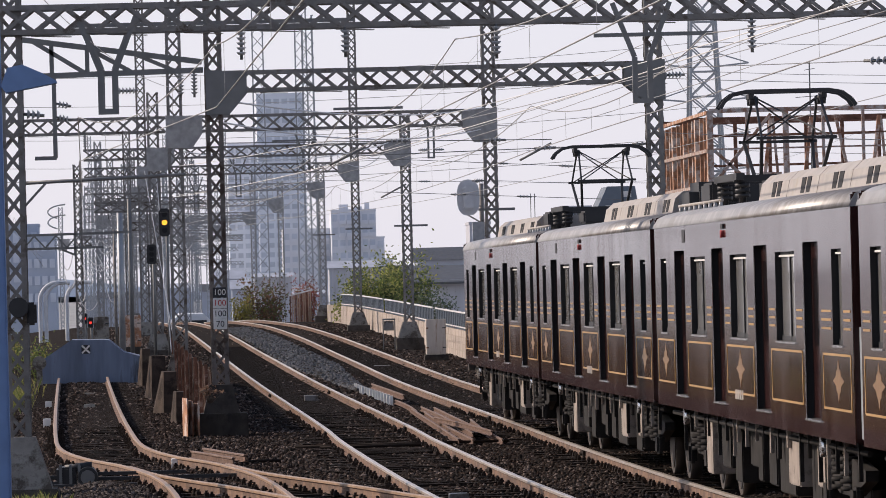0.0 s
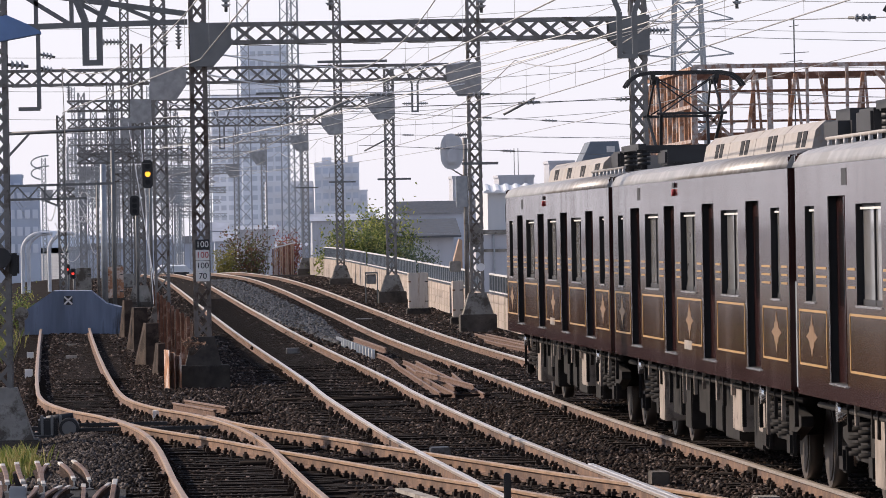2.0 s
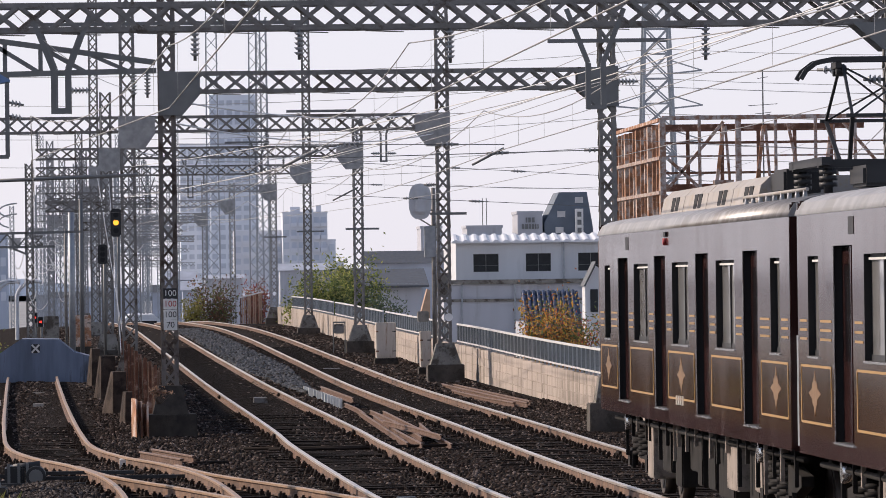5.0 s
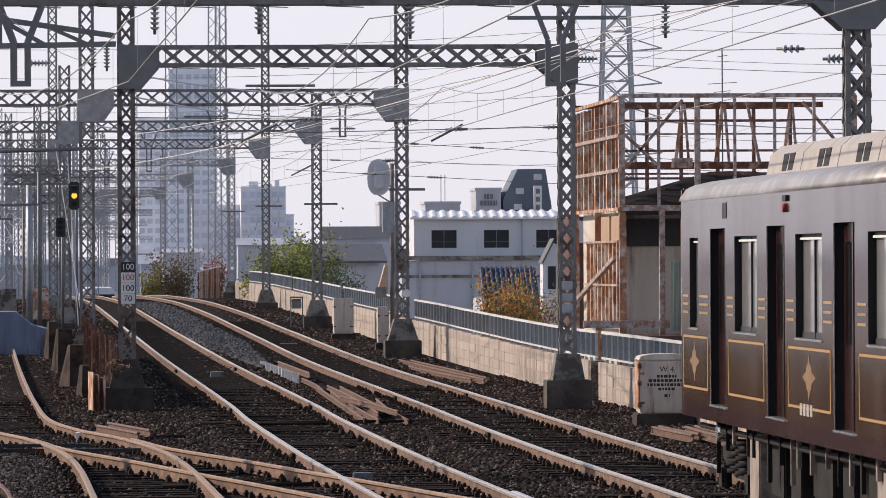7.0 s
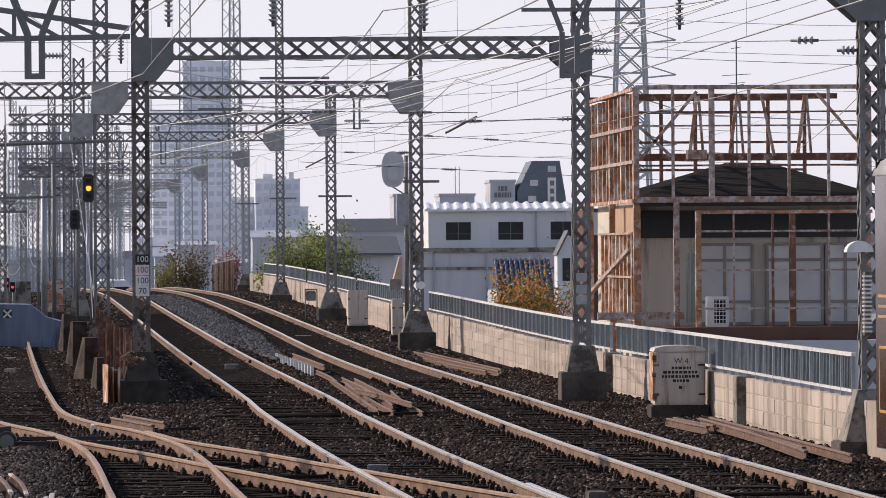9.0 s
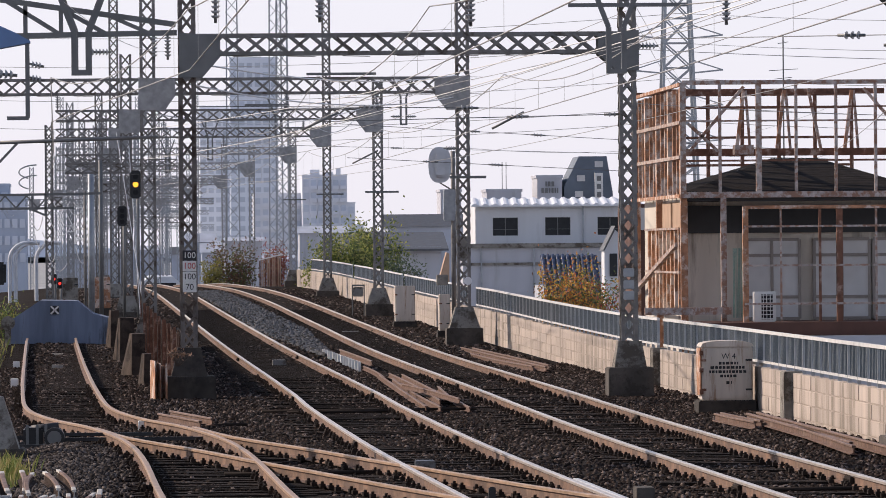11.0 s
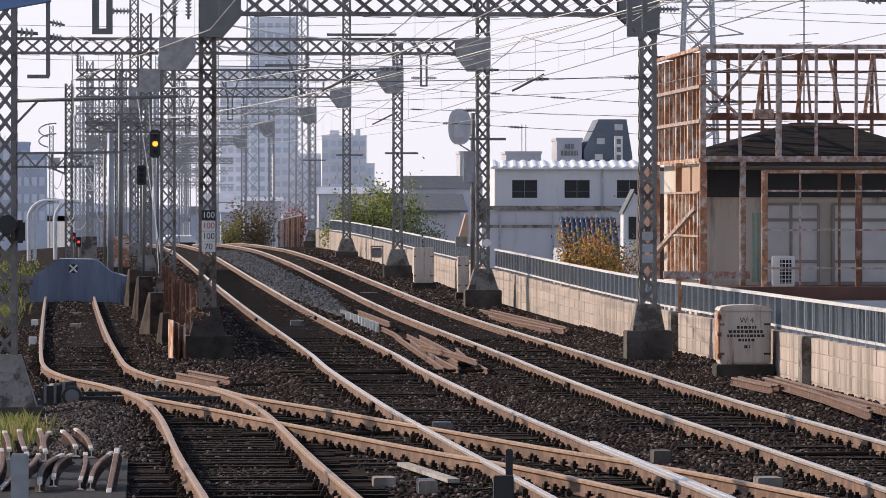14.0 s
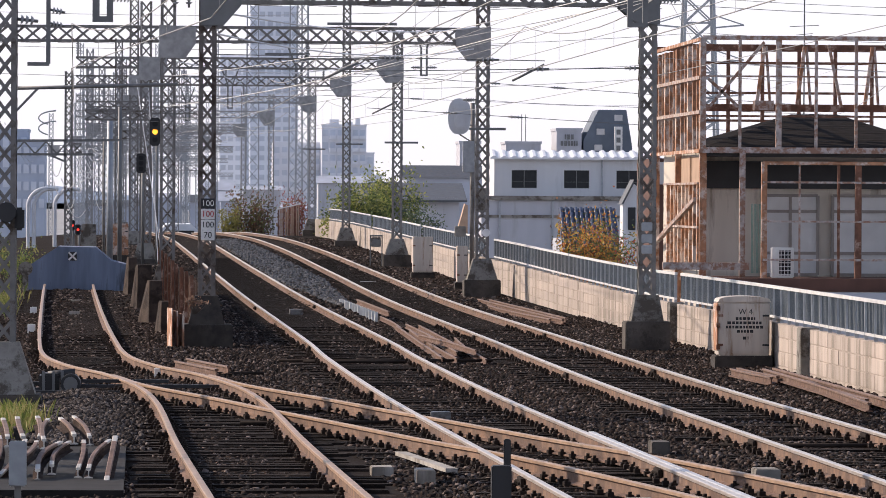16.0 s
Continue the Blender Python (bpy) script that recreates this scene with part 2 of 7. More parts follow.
def part(name, bm, material, parent=None, label="", at=None):
    ob = new(name, mesh_of(name, bm, material) if isinstance(bm, bmesh.types.BMesh) else bm)
    ob.parent = parent
    if at is not None:
        ob.matrix_basis = at
    return tagged(ob, label)


def thing(name, label, category, at=None, group="", kind=""):
    ob = new(name)
    ob.empty_display_size = 0.3
    if at is not None:
        ob.matrix_basis = at
    return tagged(ob, label, category, group, kind)


def curve_at(pts, y):
    """x on a smooth line through (y, x) points."""
    k = 0
    while k < len(pts) - 2 and y > pts[k + 1][0]:
        k += 1
    (y0, x0), (y1, x1) = pts[k], pts[k + 1]
    def slope(i):
        a, b = pts[max(i - 1, 0)], pts[min(i + 1, len(pts) - 1)]
        return (b[1] - a[1]) / (b[0] - a[0])
    h = y1 - y0
    s = (y - y0) / h
    if s < 0 or s > 1:
        return x0 + slope(k) * (y - y0) if s < 0 else x1 + slope(k + 1) * (y - y1)
    return ((2 * s ** 3 - 3 * s ** 2 + 1) * x0 + (s ** 3 - 2 * s ** 2 + s) * h * slope(k)
            + (-2 * s ** 3 + 3 * s ** 2) * x1 + (s ** 3 - s ** 2) * h * slope(k + 1))


PROFILE = [(-60, 0), (0, 0), (100, 0), (140, 0.0), (200, 0.25), (250, 0.55), (290, 0.75), (330, 0.72), (400, -0.3), (600, -4.0), (900, -4.5), (4000, -4.5)]


def grade(y):
    return curve_at(PROFILE, y)


# ---- the setting: ground, tracks, wall, railing ----
def ground_z(x, y):
    g = grade(y) - 0.19
    if x > 10.5:
        return g - min(1.0, (x - 10.5) / 0.6) * 2.2
    if x < -4.2:
        return g - min(1.0, (-4.2 - x) / 6.0) * 0.5
    return g


def build_ground():
    xs = [-3500, -1200, -400, -120, -40, -14, -10.2, -7, -4.2, -2.5, -1, 0.5, 2, 3.5, 5, 6.5, 8, 9.3, 10.5, 11.1, 16, 30, 80, 300, 1000, 3500]
    ys = [-600, -100, -20] + list(np.arange(0, 420, 6.0)) + [430, 460, 520, 600, 750, 1000, 1500, 2500, 4500]
    bm = bmesh.new()
    v = [[bm.verts.new((x, y, ground_z(x, y))) for x in xs] for y in ys]
    for i in range(len(ys) - 1):
        for j in range(len(xs) - 1):
            f = bm.faces.new((v[i][j], v[i][j + 1], v[i + 1][j + 1], v[i + 1][j]))
            f.smooth = True
            # outside the railway the sheet is paler, an added bounce for the walls
            f.material_index = 1 if xs[j] >= 11.1 or xs[j] < -14 or ys[i] > 430 else 0
    tagged(part("ground", bm, (M_BALLAST, M_BOUNCEGROUND)), "dark brown stone ballast ground along the railway tracks", "ground", kind="structure")


LINE_C = [(10, 5.2), (40, 4.68), (51, 4.45), (60, 4.27), (71, 4.05), (79, 3.92), (97, 3.76), (107, 3.76), (131, 3.64), (155, 3.42), (190, 3.1), (252, 2.45), (278, 2.1), (310, 1.3), (345, 0.0)]
LINE_R = [(10, 7.95), (40, 7.68), (56, 7.56), (66, 7.43), (80, 7.24), (95, 7.17), (110, 7.18), (128, 7.15), (154, 6.98), (193, 6.88), (241, 6.6), (280, 6.0), (310, 5.0), (345, 3.5)]
LINE_S = [(20, 1.9), (51.5, 1.28), (63, 1.06), (75, 0.89), (81.5, 0.66), (87.5, 0.16), (91.5, -0.4), (97, -0.85), (105, -1.08), (131, -1.5), (165, -1.98), (172, -2.06)]
LINE_X = [(40, 6.8), (51.5, 5.55), (55.5, 5.06), (60, 4.44), (64, 3.72), (69.5, 2.85), (73, 2.27), (77, 1.67), (82.5, 0.75), (87, 0.3), (90, -0.15)]
RAIL = [(-0.0635, -0.153), (0.0635, -0.153), (0.0635, -0.140), (0.010, -0.122), (0.009, -0.045), (0.034, -0.034), (0.0345, -0.006),
        (0.026, 0.0), (-0.026, 0.0), (-0.0345, -0.006), (-0.034, -0.034), (-0.009, -0.045), (-0.010, -0.122), (-0.0635, -0.140)]


def rail_mesh(pts, k=1.0):
    """A flat-bottomed rail along the places pts (its running surface)."""
    bm = bmesh.new()
    rings = []
    for i, p in enumerate(pts):
        d = (Vector(pts[min(i + 1, len(pts) - 1)]) - Vector(pts[max(i - 1, 0)]))
        side = Vector((d.y, -d.x, 0)).normalized()
        rings.append([bm.verts.new(Vector(p) + side * a * k + Vector((0, 0, b * k))) for a, b in RAIL])
    n = len(RAIL)
    for a, b in zip(rings, rings[1:]):
        for k in range(n):
            f = bm.faces.new((a[k], a[(k + 1) % n], b[(k + 1) % n], b[k]))
            f.material_index = 1 if k in (5, 6, 7, 8, 9) else 0
    bm.faces.new(rings[0])
    bm.faces.new(rings[-1][::-1])
    return bm


def build_track(name, line, y0, y1, label, gauge=1.435, sleepers=(48, 128), lift=0.0, longer=0.0, top=None):
    road = thing(name, label, "railway track", kind="structure")
    ys = list(np.arange(y0, min(y1, 130), 1.5)) + list(np.arange(max(y0, 130), y1 + 0.1, 4.0))
    for side in (-1, 1):
        pts = [(curve_at(line, y) + side * (gauge + 0.065) / 2, float(y), grade(y) + lift) for y in ys]
        part("rail", rail_mesh(pts), (M_RAIL, top or M_RAILTOP), road, "rusty steel rail with a worn bright top")
    bm = bmesh.new()
    box(bm, -1.2 - longer, 1.2 + longer, -0.11, 0.11, -0.34, -0.155, 0.01)
    me = mesh_of("sleeper", bm, M_SLEEPER)
    bm = bmesh.new()
    for s in (-1, 1):
        for k in (-1, 1):
            c = s * (gauge + 0.065) / 2 + k * 0.095
            box(bm, c - 0.03, c + 0.03, -0.045, 0.045, -0.155, -0.112)
            cyl(bm, (c, 0, -0.112), (c, 0, -0.085), 0.018, 6)
    clip = mesh_of("rail_fastening", bm, M_CLIP)
    far = bmesh.new()
    y = y0 + 0.3
    while y < min(y1, 230):
        d = curve_at(line, y + 0.5) - curve_at(line, y - 0.5)
        at = pose(curve_at(line, y) + random.uniform(-0.05, 0.05), y, grade(y) + lift, 0, 0, -math.degrees(math.atan(d)))
        worn = pose(curve_at(line, y) + random.uniform(-0.12, 0.12), y + random.uniform(-0.06, 0.06), grade(y) + lift - random.uniform(0.0, 0.035), 0, random.uniform(-0.4, 0.4), random.uniform(-1.3, 1.3) - math.degrees(math.atan(d)))
        if sleepers[0] < y < sleepers[1]:
            part("sleeper", me, None, road, at=worn)
            part("rail_fastening", clip, None, road, at=at)
        elif y > sleepers[1]:
            k = len(far.verts)
            box(far, -1.2, 1.2, -0.11, 0.11, -0.34, -0.165)
            far.verts.ensure_lookup_table()
            for v in far.verts[k:]:
                v.co = at @ v.co
        y += 0.5
    if len(far.verts):
        tagged(part("sleepers", far, M_SLEEPER, road), kind="stuff")
    else:
        far.free()
    return road


def scatter(name, count, place, size, material, label, seed):
    """Many small angular stones in one mesh."""
    rng = np.random.default_rng(seed)
    base = np.array([(-1, -1, -1), (1, -1, -1), (1, 1, -1), (-1, 1, -1), (-0.7, -0.7, 0.8), (0.7, -0.8, 0.6), (0.8, 0.7, 0.9), (-0.6, 0.8, 0.7)], float)
    tri = np.array([(4, 5, 6), (4, 6, 7), (0, 1, 5), (0, 5, 4), (1, 2, 6), (1, 6, 5), (2, 3, 7), (2, 7, 6), (3, 0, 4), (3, 4, 7)])
    c = place(rng, count)
    count = len(c)
    s = rng.uniform(0.55, 1.25, (count, 1, 3)) * size * 0.5 * np.array((1.0, 1.0, 0.7))
    v = base[None] * s + rng.normal(0, 0.12, (count, 8, 3)) * size * 0.5
    a = rng.uniform(0, 6.28, count)
    b = rng.uniform(-0.6, 0.6, count)
    ca, sa, cb, sb = np.cos(a), np.sin(a), np.cos(b), np.sin(b)
    x, y, z = v[..., 0], v[..., 1], v[..., 2]
    y, z = y * cb[:, None] - z * sb[:, None], y * sb[:, None] + z * cb[:, None]
    x, y = x * ca[:, None] - y * sa[:, None], x * sa[:, None] + y * ca[:, None]
    v = np.stack([x, y, z], -1) + c[:, None]
    f = (tri[None] + 8 * np.arange(count)[:, None, None]).reshape(-1, 3)
    me = bpy.data.meshes.new(name)
    me.vertices.add(count * 8)
    me.vertices.foreach_set("co", v.reshape(-1))
    me.loops.add(len(f) * 3)
    me.loops.foreach_set("vertex_index", f.reshape(-1).astype(np.int32))
    me.polygons.add(len(f))
    me.polygons.foreach_set("loop_start", np.arange(0, len(f) * 3, 3, dtype=np.int32))
    me.update(calc_edges=True)
    me.materials.append(material)
    return tagged(new(name, me), label, "ballast", kind="stuff")


def ballast_place(x0, x1, y0, y1):
    def place(rng, n):
        # thins out with distance
        y = y0 * (y1 / y0) ** rng.uniform(0, 1, n)
        x = rng.uniform(x0, x1, n)
        z = np.array([grade(float(q)) for q in y]) - 0.175 + rng.uniform(-0.02, 0.02, n)
        s = np.array([curve_at(LINE_S, float(q)) for q in y])
        r = np.array([curve_at(LINE_R, float(q)) for q in y])
        m = np.array([curve_at(LINE_C, float(q)) for q in y])
        drop = np.where((np.abs(x - s) < 1.25) & (y < 82), 0.042, 0.0) + np.where((np.abs(x - m) < 0.70) | (np.abs(x - r) < 0.70), 0.034, 0.0)
        z = z - drop
        bank = np.clip(np.sin(x * 1.9) * 0.02, -0.02, 0.02)
        return np.stack([x, y, z + bank], -1)
    return place


WALL = [(40, 10.3), (85, 10.4), (130, 10.4), (172, 10.15), (215, 10.0), (260, 9.75), (300, 9.35), (330, 9.0)]


def wall_at(y):
    return curve_at(WALL, y)


def wall_level(y):
    return grade(y) - 0.15 * min(1.0, max(0.0, (165 - y) / 42))


def build_wall():
    top = 0.72
    wall = thing("wall_east", "weathered beige concrete block wall beside the track", "wall", kind="structure")
    bm = bmesh.new()
    ys = list(np.arange(44, 331, 4.0))
    ring = []
    for y in ys:
        x, g = wall_at(y), wall_level(y)
        ring.append([bm.verts.new(p) for p in ((x + 0.008, y, g - 0.6), (x + 0.16, y, g - 2.6), (x + 0.16, y, g + top - 0.01), (x + 0.008, y, g + top - 0.01))])
    for a, b in zip(ring, ring[1:]):
        for k in range(4):
            bm.faces.new((a[k], a[(k + 1) % 4], b[(k + 1) % 4], b[k]))
    bm.faces.new(ring[0]), bm.faces.new(ring[-1][::-1])
    part("core", bm, M_MORTAR, wall)
    # faced with blocks in four courses; the nearest are pieces of their own
    bm = bmesh.new()
    box(bm, 0.0, 0.15, -1.485, 1.485, 0.006, 0.224, 0.008)
    block = mesh_of("block", bm, M_BLOCK)
    rest, n = bmesh.new(), 0
    for c in range(5):
        y = 80 + (1.5 if c % 2 else 0.0)
        while y < 300:
            x = wall_at(y) + random.uniform(-0.003, 0.003)
            z = wall_level(y) - 0.43 + 0.23 * c
            at = pose(x, y, z, 0, 0, -math.degrees(math.atan(wall_at(y + 0.5) - wall_at(y - 0.5))))
            if y < 240:
                part("block", block, None, wall, at=at)
            else:
                k = len(rest.verts)
                box(rest, 0.0, 0.15, -1.485, 1.485, 0.006, 0.224)
                rest.verts.ensure_lookup_table()
                for v in rest.verts[k:]:
                    v.co = at @ v.co
            y += 3.0
    tagged(part("blocks", rest, M_BLOCK, wall), kind="stuff")
    # short piers where the wall is stepped
    for y in (93.2, 116.5, 174.5):
        bm = bmesh.new()
        x, g = wall_at(y), wall_level(y)
        box(bm, x - 0.14, x + 0.16, y - 0.3, y + 0.3, g - 0.3, g + top + 0.02, 0.015)
        part("pier", bm, M_FOOT, wall, "stained concrete pier")


def build_railing(y0, y1):
    rail = thing("railing", "grey-blue steel railing with white rails on the wall", "railing", group="railings on the wall")
    def tube(name, z, w, h, m):
        bm = bmesh.new()
        ring = []
        for y in np.linspace(y0, y1, max(2, int((y1 - y0) / 4))):
            ring.append([bm.verts.new((wall_at(y) + 0.07 + i * w / 2, y, wall_level(y) + z + j * h / 2)) for i, j in ((-1, -1), (1, -1), (1, 1), (-1, 1))])
        for p, q in zip(ring, ring[1:]):
            for k in range(4):
                bm.faces.new((p[k], p[(k + 1) % 4], q[(k + 1) % 4], q[k]))
        bm.faces.new(ring[0]), bm.faces.new(ring[-1][::-1])
        part(name, bm, m, rail)
    tube("top_rail", 1.29, 0.06, 0.05, M_FENCERAIL)
    tube("bottom_rail", 0.80, 0.05, 0.04, M_FENCERAIL)
    bm = bmesh.new()
    box(bm, -0.012, 0.012, -0.022, 0.022, 0.80, 1.27)
    bal = mesh_of("baluster", bm, M_FENCE)
    bm = bmesh.new()
    box(bm, -0.028, 0.028, -0.02, 0.02, 0.70, 1.275, 0.004)
    post = mesh_of("post", bm, M_GALVHAZE)
    step, k = 0.165, 0
    for y in np.arange(y0 + 0.05, y1, step):
        y = float(y)
        part("post" if k % 7 == 0 else "baluster", post if k % 7 == 0 else bal, None, rail, at=pose(wall_at(y) + 0.07, y, wall_level(y)))
        k += 1


# ---- masts and gantries ----
def lattice(bm, p, q, width, normal, pitch, bar, cross=True):
    """Flat crossed lacing between two chords: along p to q, width towards side."""
    p, q = Vector(p), Vector(q)
    ax = (q - p)
    n = max(1, round(ax.length / pitch))
    side = Vector(normal).cross(ax).normalized() * width / 2
    for i in range(n):
        a, b = p + ax * i / n, p + ax * (i + 1) / n
        strut(bm, a - side, b + side, bar, 0.012, up=normal)
        if cross:
            off = Vector(normal) * 0.013
            strut(bm, a + side + off, b - side + off, bar, 0.012, up=normal)


def lacing_parts(parent, p, q, width, normal, pitch, bar, m):
    """Crossed lacing whose bars are pieces of their own."""
    p, q = Vector(p), Vector(q)
    ax = q - p
    n = max(1, round(ax.length / pitch))
    side = Vector(normal).cross(ax).normalized() * width / 2
    for s in (-1, 1):
        bm = bmesh.new()
        off = Vector(normal) * (0.013 if s == 1 else 0.0)
        strut(bm, side * s + off, ax / n - side * s + off, bar, 0.012, up=normal)
        me = mesh_of("lacing_bar", bm, m)
        for i in range(n):
            part("lacing_bar", me, None, parent, at=Matrix.Translation(p + ax * i / n))


def lacing(parent, near, p, q, width, normal, pitch, bar, m=None):
    if near:
        lacing_parts(parent, p, q, width, normal, pitch, bar, m or M_STEEL)
    else:
        bm = bmesh.new()
        lattice(bm, p, q, width, normal, pitch, bar)
        tagged(part("lacing", bm, m or M_STEEL, parent), kind="stuff")


def mast(x, y, z0, z1, w=0.32, footing=0.75, label="grey lattice steel catenary mast on a concrete footing", wide=0.42, dark=False, chord=0.07, pitch=None, block=0.22, foot=None):
    t = thing("catenary_mast", label, "mast", pose(x, y, z0), group="catenary masts")
    h = z1 - z0
    bm = bmesh.new()
    box(bm, -chord / 2, chord / 2, -chord / 2, chord / 2, footing - 0.05, h)
    # masts turn paler with distance: haze painted in by choice of steel
    steel = M_RUSTSTEEL if dark else M_STEEL if y < 290 else M_HAZESTEEL if y < 420 else M_GALVHAZE
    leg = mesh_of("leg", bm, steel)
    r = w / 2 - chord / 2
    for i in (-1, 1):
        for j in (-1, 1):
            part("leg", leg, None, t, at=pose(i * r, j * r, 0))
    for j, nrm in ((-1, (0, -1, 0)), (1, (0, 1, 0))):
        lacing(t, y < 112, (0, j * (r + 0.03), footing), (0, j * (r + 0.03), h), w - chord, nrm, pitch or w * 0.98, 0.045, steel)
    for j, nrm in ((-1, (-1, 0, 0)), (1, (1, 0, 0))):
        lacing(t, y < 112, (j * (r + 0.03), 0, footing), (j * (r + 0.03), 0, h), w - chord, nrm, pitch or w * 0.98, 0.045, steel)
    if footing > 0.1:
        bm = bmesh.new()
        a, b = foot or wide, w / 2 + 0.06
        v0 = [bm.verts.new((i * a, j * a, block)) for i, j in ((-1, -1), (1, -1), (1, 1), (-1, 1))]
        v1 = [bm.verts.new((i * b, j * b, footing)) for i, j in ((-1, -1), (1, -1), (1, 1), (-1, 1))]
        for k in range(4):
            bm.faces.new((v0[k], v0[(k + 1) % 4], v1[(k + 1) % 4], v1[k]))
        bm.faces.new(v1), bm.faces.new(v0[::-1])
        part("footing", bm, M_CONCDARK if dark else M_FOOT, t, "tapered concrete footing")
        bm = bmesh.new()
        box(bm, -wide - 0.08, wide + 0.08, -wide - 0.08, wide + 0.08, -0.5, block, 0.02)
        part("base_block", bm, M_CONCDARK if dark else M_BASE, t, "dark stained concrete block")
    return t


def beam(y, x0, x1, zlo, zhi, depth=0.4, plates=(None, None), pitch=None, chord=0.07):
    """A lattice cross beam with gusset plates at its ends: (width, drop) each."""
    # farther beams take paler steel in place of haze
    steel = M_STEEL if y < 290 else M_HAZESTEEL if y < 420 else M_GALVHAZE
    t = thing("gantry_beam", "grey lattice steel gantry beam spanning the tracks", "gantry beam", group="gantry beams")
    for j in (-1, 1):
        for z in (zlo + chord / 2, zhi - chord / 2):
            bm = bmesh.new()
            box(bm, x0, x1, y + j * depth / 2 - 0.035, y + j * depth / 2 + 0.035, z - chord / 2, z + chord / 2)
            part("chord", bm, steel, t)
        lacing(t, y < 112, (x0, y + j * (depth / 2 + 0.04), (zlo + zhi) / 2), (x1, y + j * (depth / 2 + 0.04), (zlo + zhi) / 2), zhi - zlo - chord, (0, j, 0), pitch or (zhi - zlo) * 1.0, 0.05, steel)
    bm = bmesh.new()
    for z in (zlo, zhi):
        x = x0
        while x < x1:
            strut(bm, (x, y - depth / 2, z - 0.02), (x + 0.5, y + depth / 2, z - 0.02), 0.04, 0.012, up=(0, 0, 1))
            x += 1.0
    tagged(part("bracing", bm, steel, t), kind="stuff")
    for s, pl in zip((1, -1), plates):
        if pl:
            w, drop, e = pl
            ex = x0 if s == 1 else x1
            for j in (-1, 1):
                bm = bmesh.new()
                pts = [(ex, zhi + 0.02), (ex + s * w, zhi - 0.03), (ex + s * w, zlo - 0.02), (ex + s * e, zlo - drop), (ex, zlo - drop)]
                prism(bm, pts, "y", y + j * (depth / 2 + 0.055), y + j * (depth / 2 + 0.07))
                # plates beyond 150 m are coloured paler for haze
                part("gusset_plate", bm, M_STEELDARK if y < 150 else M_HAZESTEEL, t, "flat grey steel gusset plate")
    return t


def wire(pts, r=0.009, name="overhead_wire", label="thin overhead line wire", material=None):
    cu = bpy.data.curves.new(name, "CURVE")
    cu.dimensions, cu.bevel_depth, cu.bevel_resolution = "3D", r, 1
    sp = cu.splines.new("POLY")
    sp.points.add(len(pts) - 1)
    for p, q in zip(sp.points, pts):
        p.co = (*q, 1)
    cu.materials.append(material or M_WIRE)
    return tagged(new(name, cu), label, "wire", group="overhead wires")


def sag(p, q, s, n=10):
    return [tuple(np.array(p) + (np.array(q) - np.array(p)) * i / n - np.array((0, 0, 4 * s * i / n * (1 - i / n)))) for i in range(n + 1)]


build_ground()
build_track("track_1", LINE_S, 22, 171, "rusty siding track ending at a buffer stop", 1.30, (48, 120), top=M_RAILTOPOLD)
build_track("track_2", LINE_C, 12, 345, "main line track with worn bright rails on ballast")
build_track("track_3", LINE_R, 12, 345, "main line track beside the concrete wall")
build_track("track_4", LINE_X, 42, 88, "rusty crossover track between sidings and main line", 1.36, (48, 88), lift=-0.004, longer=0.4, top=M_RAILTOPOLD)
for line, ys in ((LINE_C, (57, 82, 107, 145)), (LINE_R, (54, 66, 91, 116)), (LINE_S, (68, 104))):
    for y in ys:
        for s in (-1, 1):
            bm = bmesh.new()
            x = curve_at(line, y + s) + s * 0.75
            for k in (-1, 1):
                box(bm, x + k * 0.035 - 0.02, x + k * 0.035 + 0.02, y + s - 0.28, y + s + 0.28, grade(y) - 0.13, grade(y) - 0.045, 0.005)
            for k in (-0.18, -0.06, 0.06, 0.18):
                cyl(bm, (x - 0.075, y + s + k, grade(y) - 0.09), (x + 0.075, y + s + k, grade(y) - 0.09), 0.02, 6)
            tagged(part("fishplate", bm, M_CLIP), "dark bolted fishplate joining two rails", "rail joint", "rail joints")
wing = [(curve_at(LINE_C, y) + 0.83, float(y), 0.002) for y in np.arange(44, 67, 1.0)]
tagged(part("wing_rail", rail_mesh(wing), (M_WING, M_WING)), "bright ground steel wing rail at the crossing", "rail")
build_wall()
for a, b in ((80.3, 116), (117.2, 145), (145.2, 173), (177, 214), (216, 255), (257, 300)):
    build_railing(a, b)

# masts: the near row, then down the line
mast(-1.8, 79, -0.25, 12, 0.30, 0.9)
mast(10.55, 79, -0.2, 12, 0.34, 0.9)
mast(1.2, 110, -0.3, 13, 0.30, 1.07, dark=True, wide=0.40, block=0.55, foot=0.33, label="grey lattice mast on a dark stained footing between tracks")
mast(9.3, 110, 0.0, 13, 0.31, 0.82, wide=0.335, block=0.34, foot=0.30)
ROWS = [(164, 0.71, 9.33, 0.15, 14, 6.81, 7.27), (215, 0.14, 9.17, 0.35, 8.6, 7.2, 7.62), (266, -0.35, 9.08, 0.5, 16, 7.55, 8.0), (317, -1.0, 9.02, 0.7, 9.0, 7.6, 8.0),
        (368, -2.2, 7.94, 0.4, 9.0, 7.5, 7.95), (419, -3.6, 7.1, -0.5, 10.0, 7.3, 7.8), (470, -5.4, 5.6, -1.5, 9.0, 6.9, 7.4), (530, -8, 3.6, -2.5, 9, 6.6, 7.2)]
for y, xl, xr, z0, z1, lo, hi in ROWS:
    mast(xr, y, z0, z1, 0.36, 0.8 if y < 330 else 0)
    mast(xl, y, z0 - 0.2, z1 + 1.0, 0.40, 0.8 if y < 330 else 0)
near_beam = beam(79, -7.5, 13.0, 5.93, 6.32, 0.45, pitch=0.40)
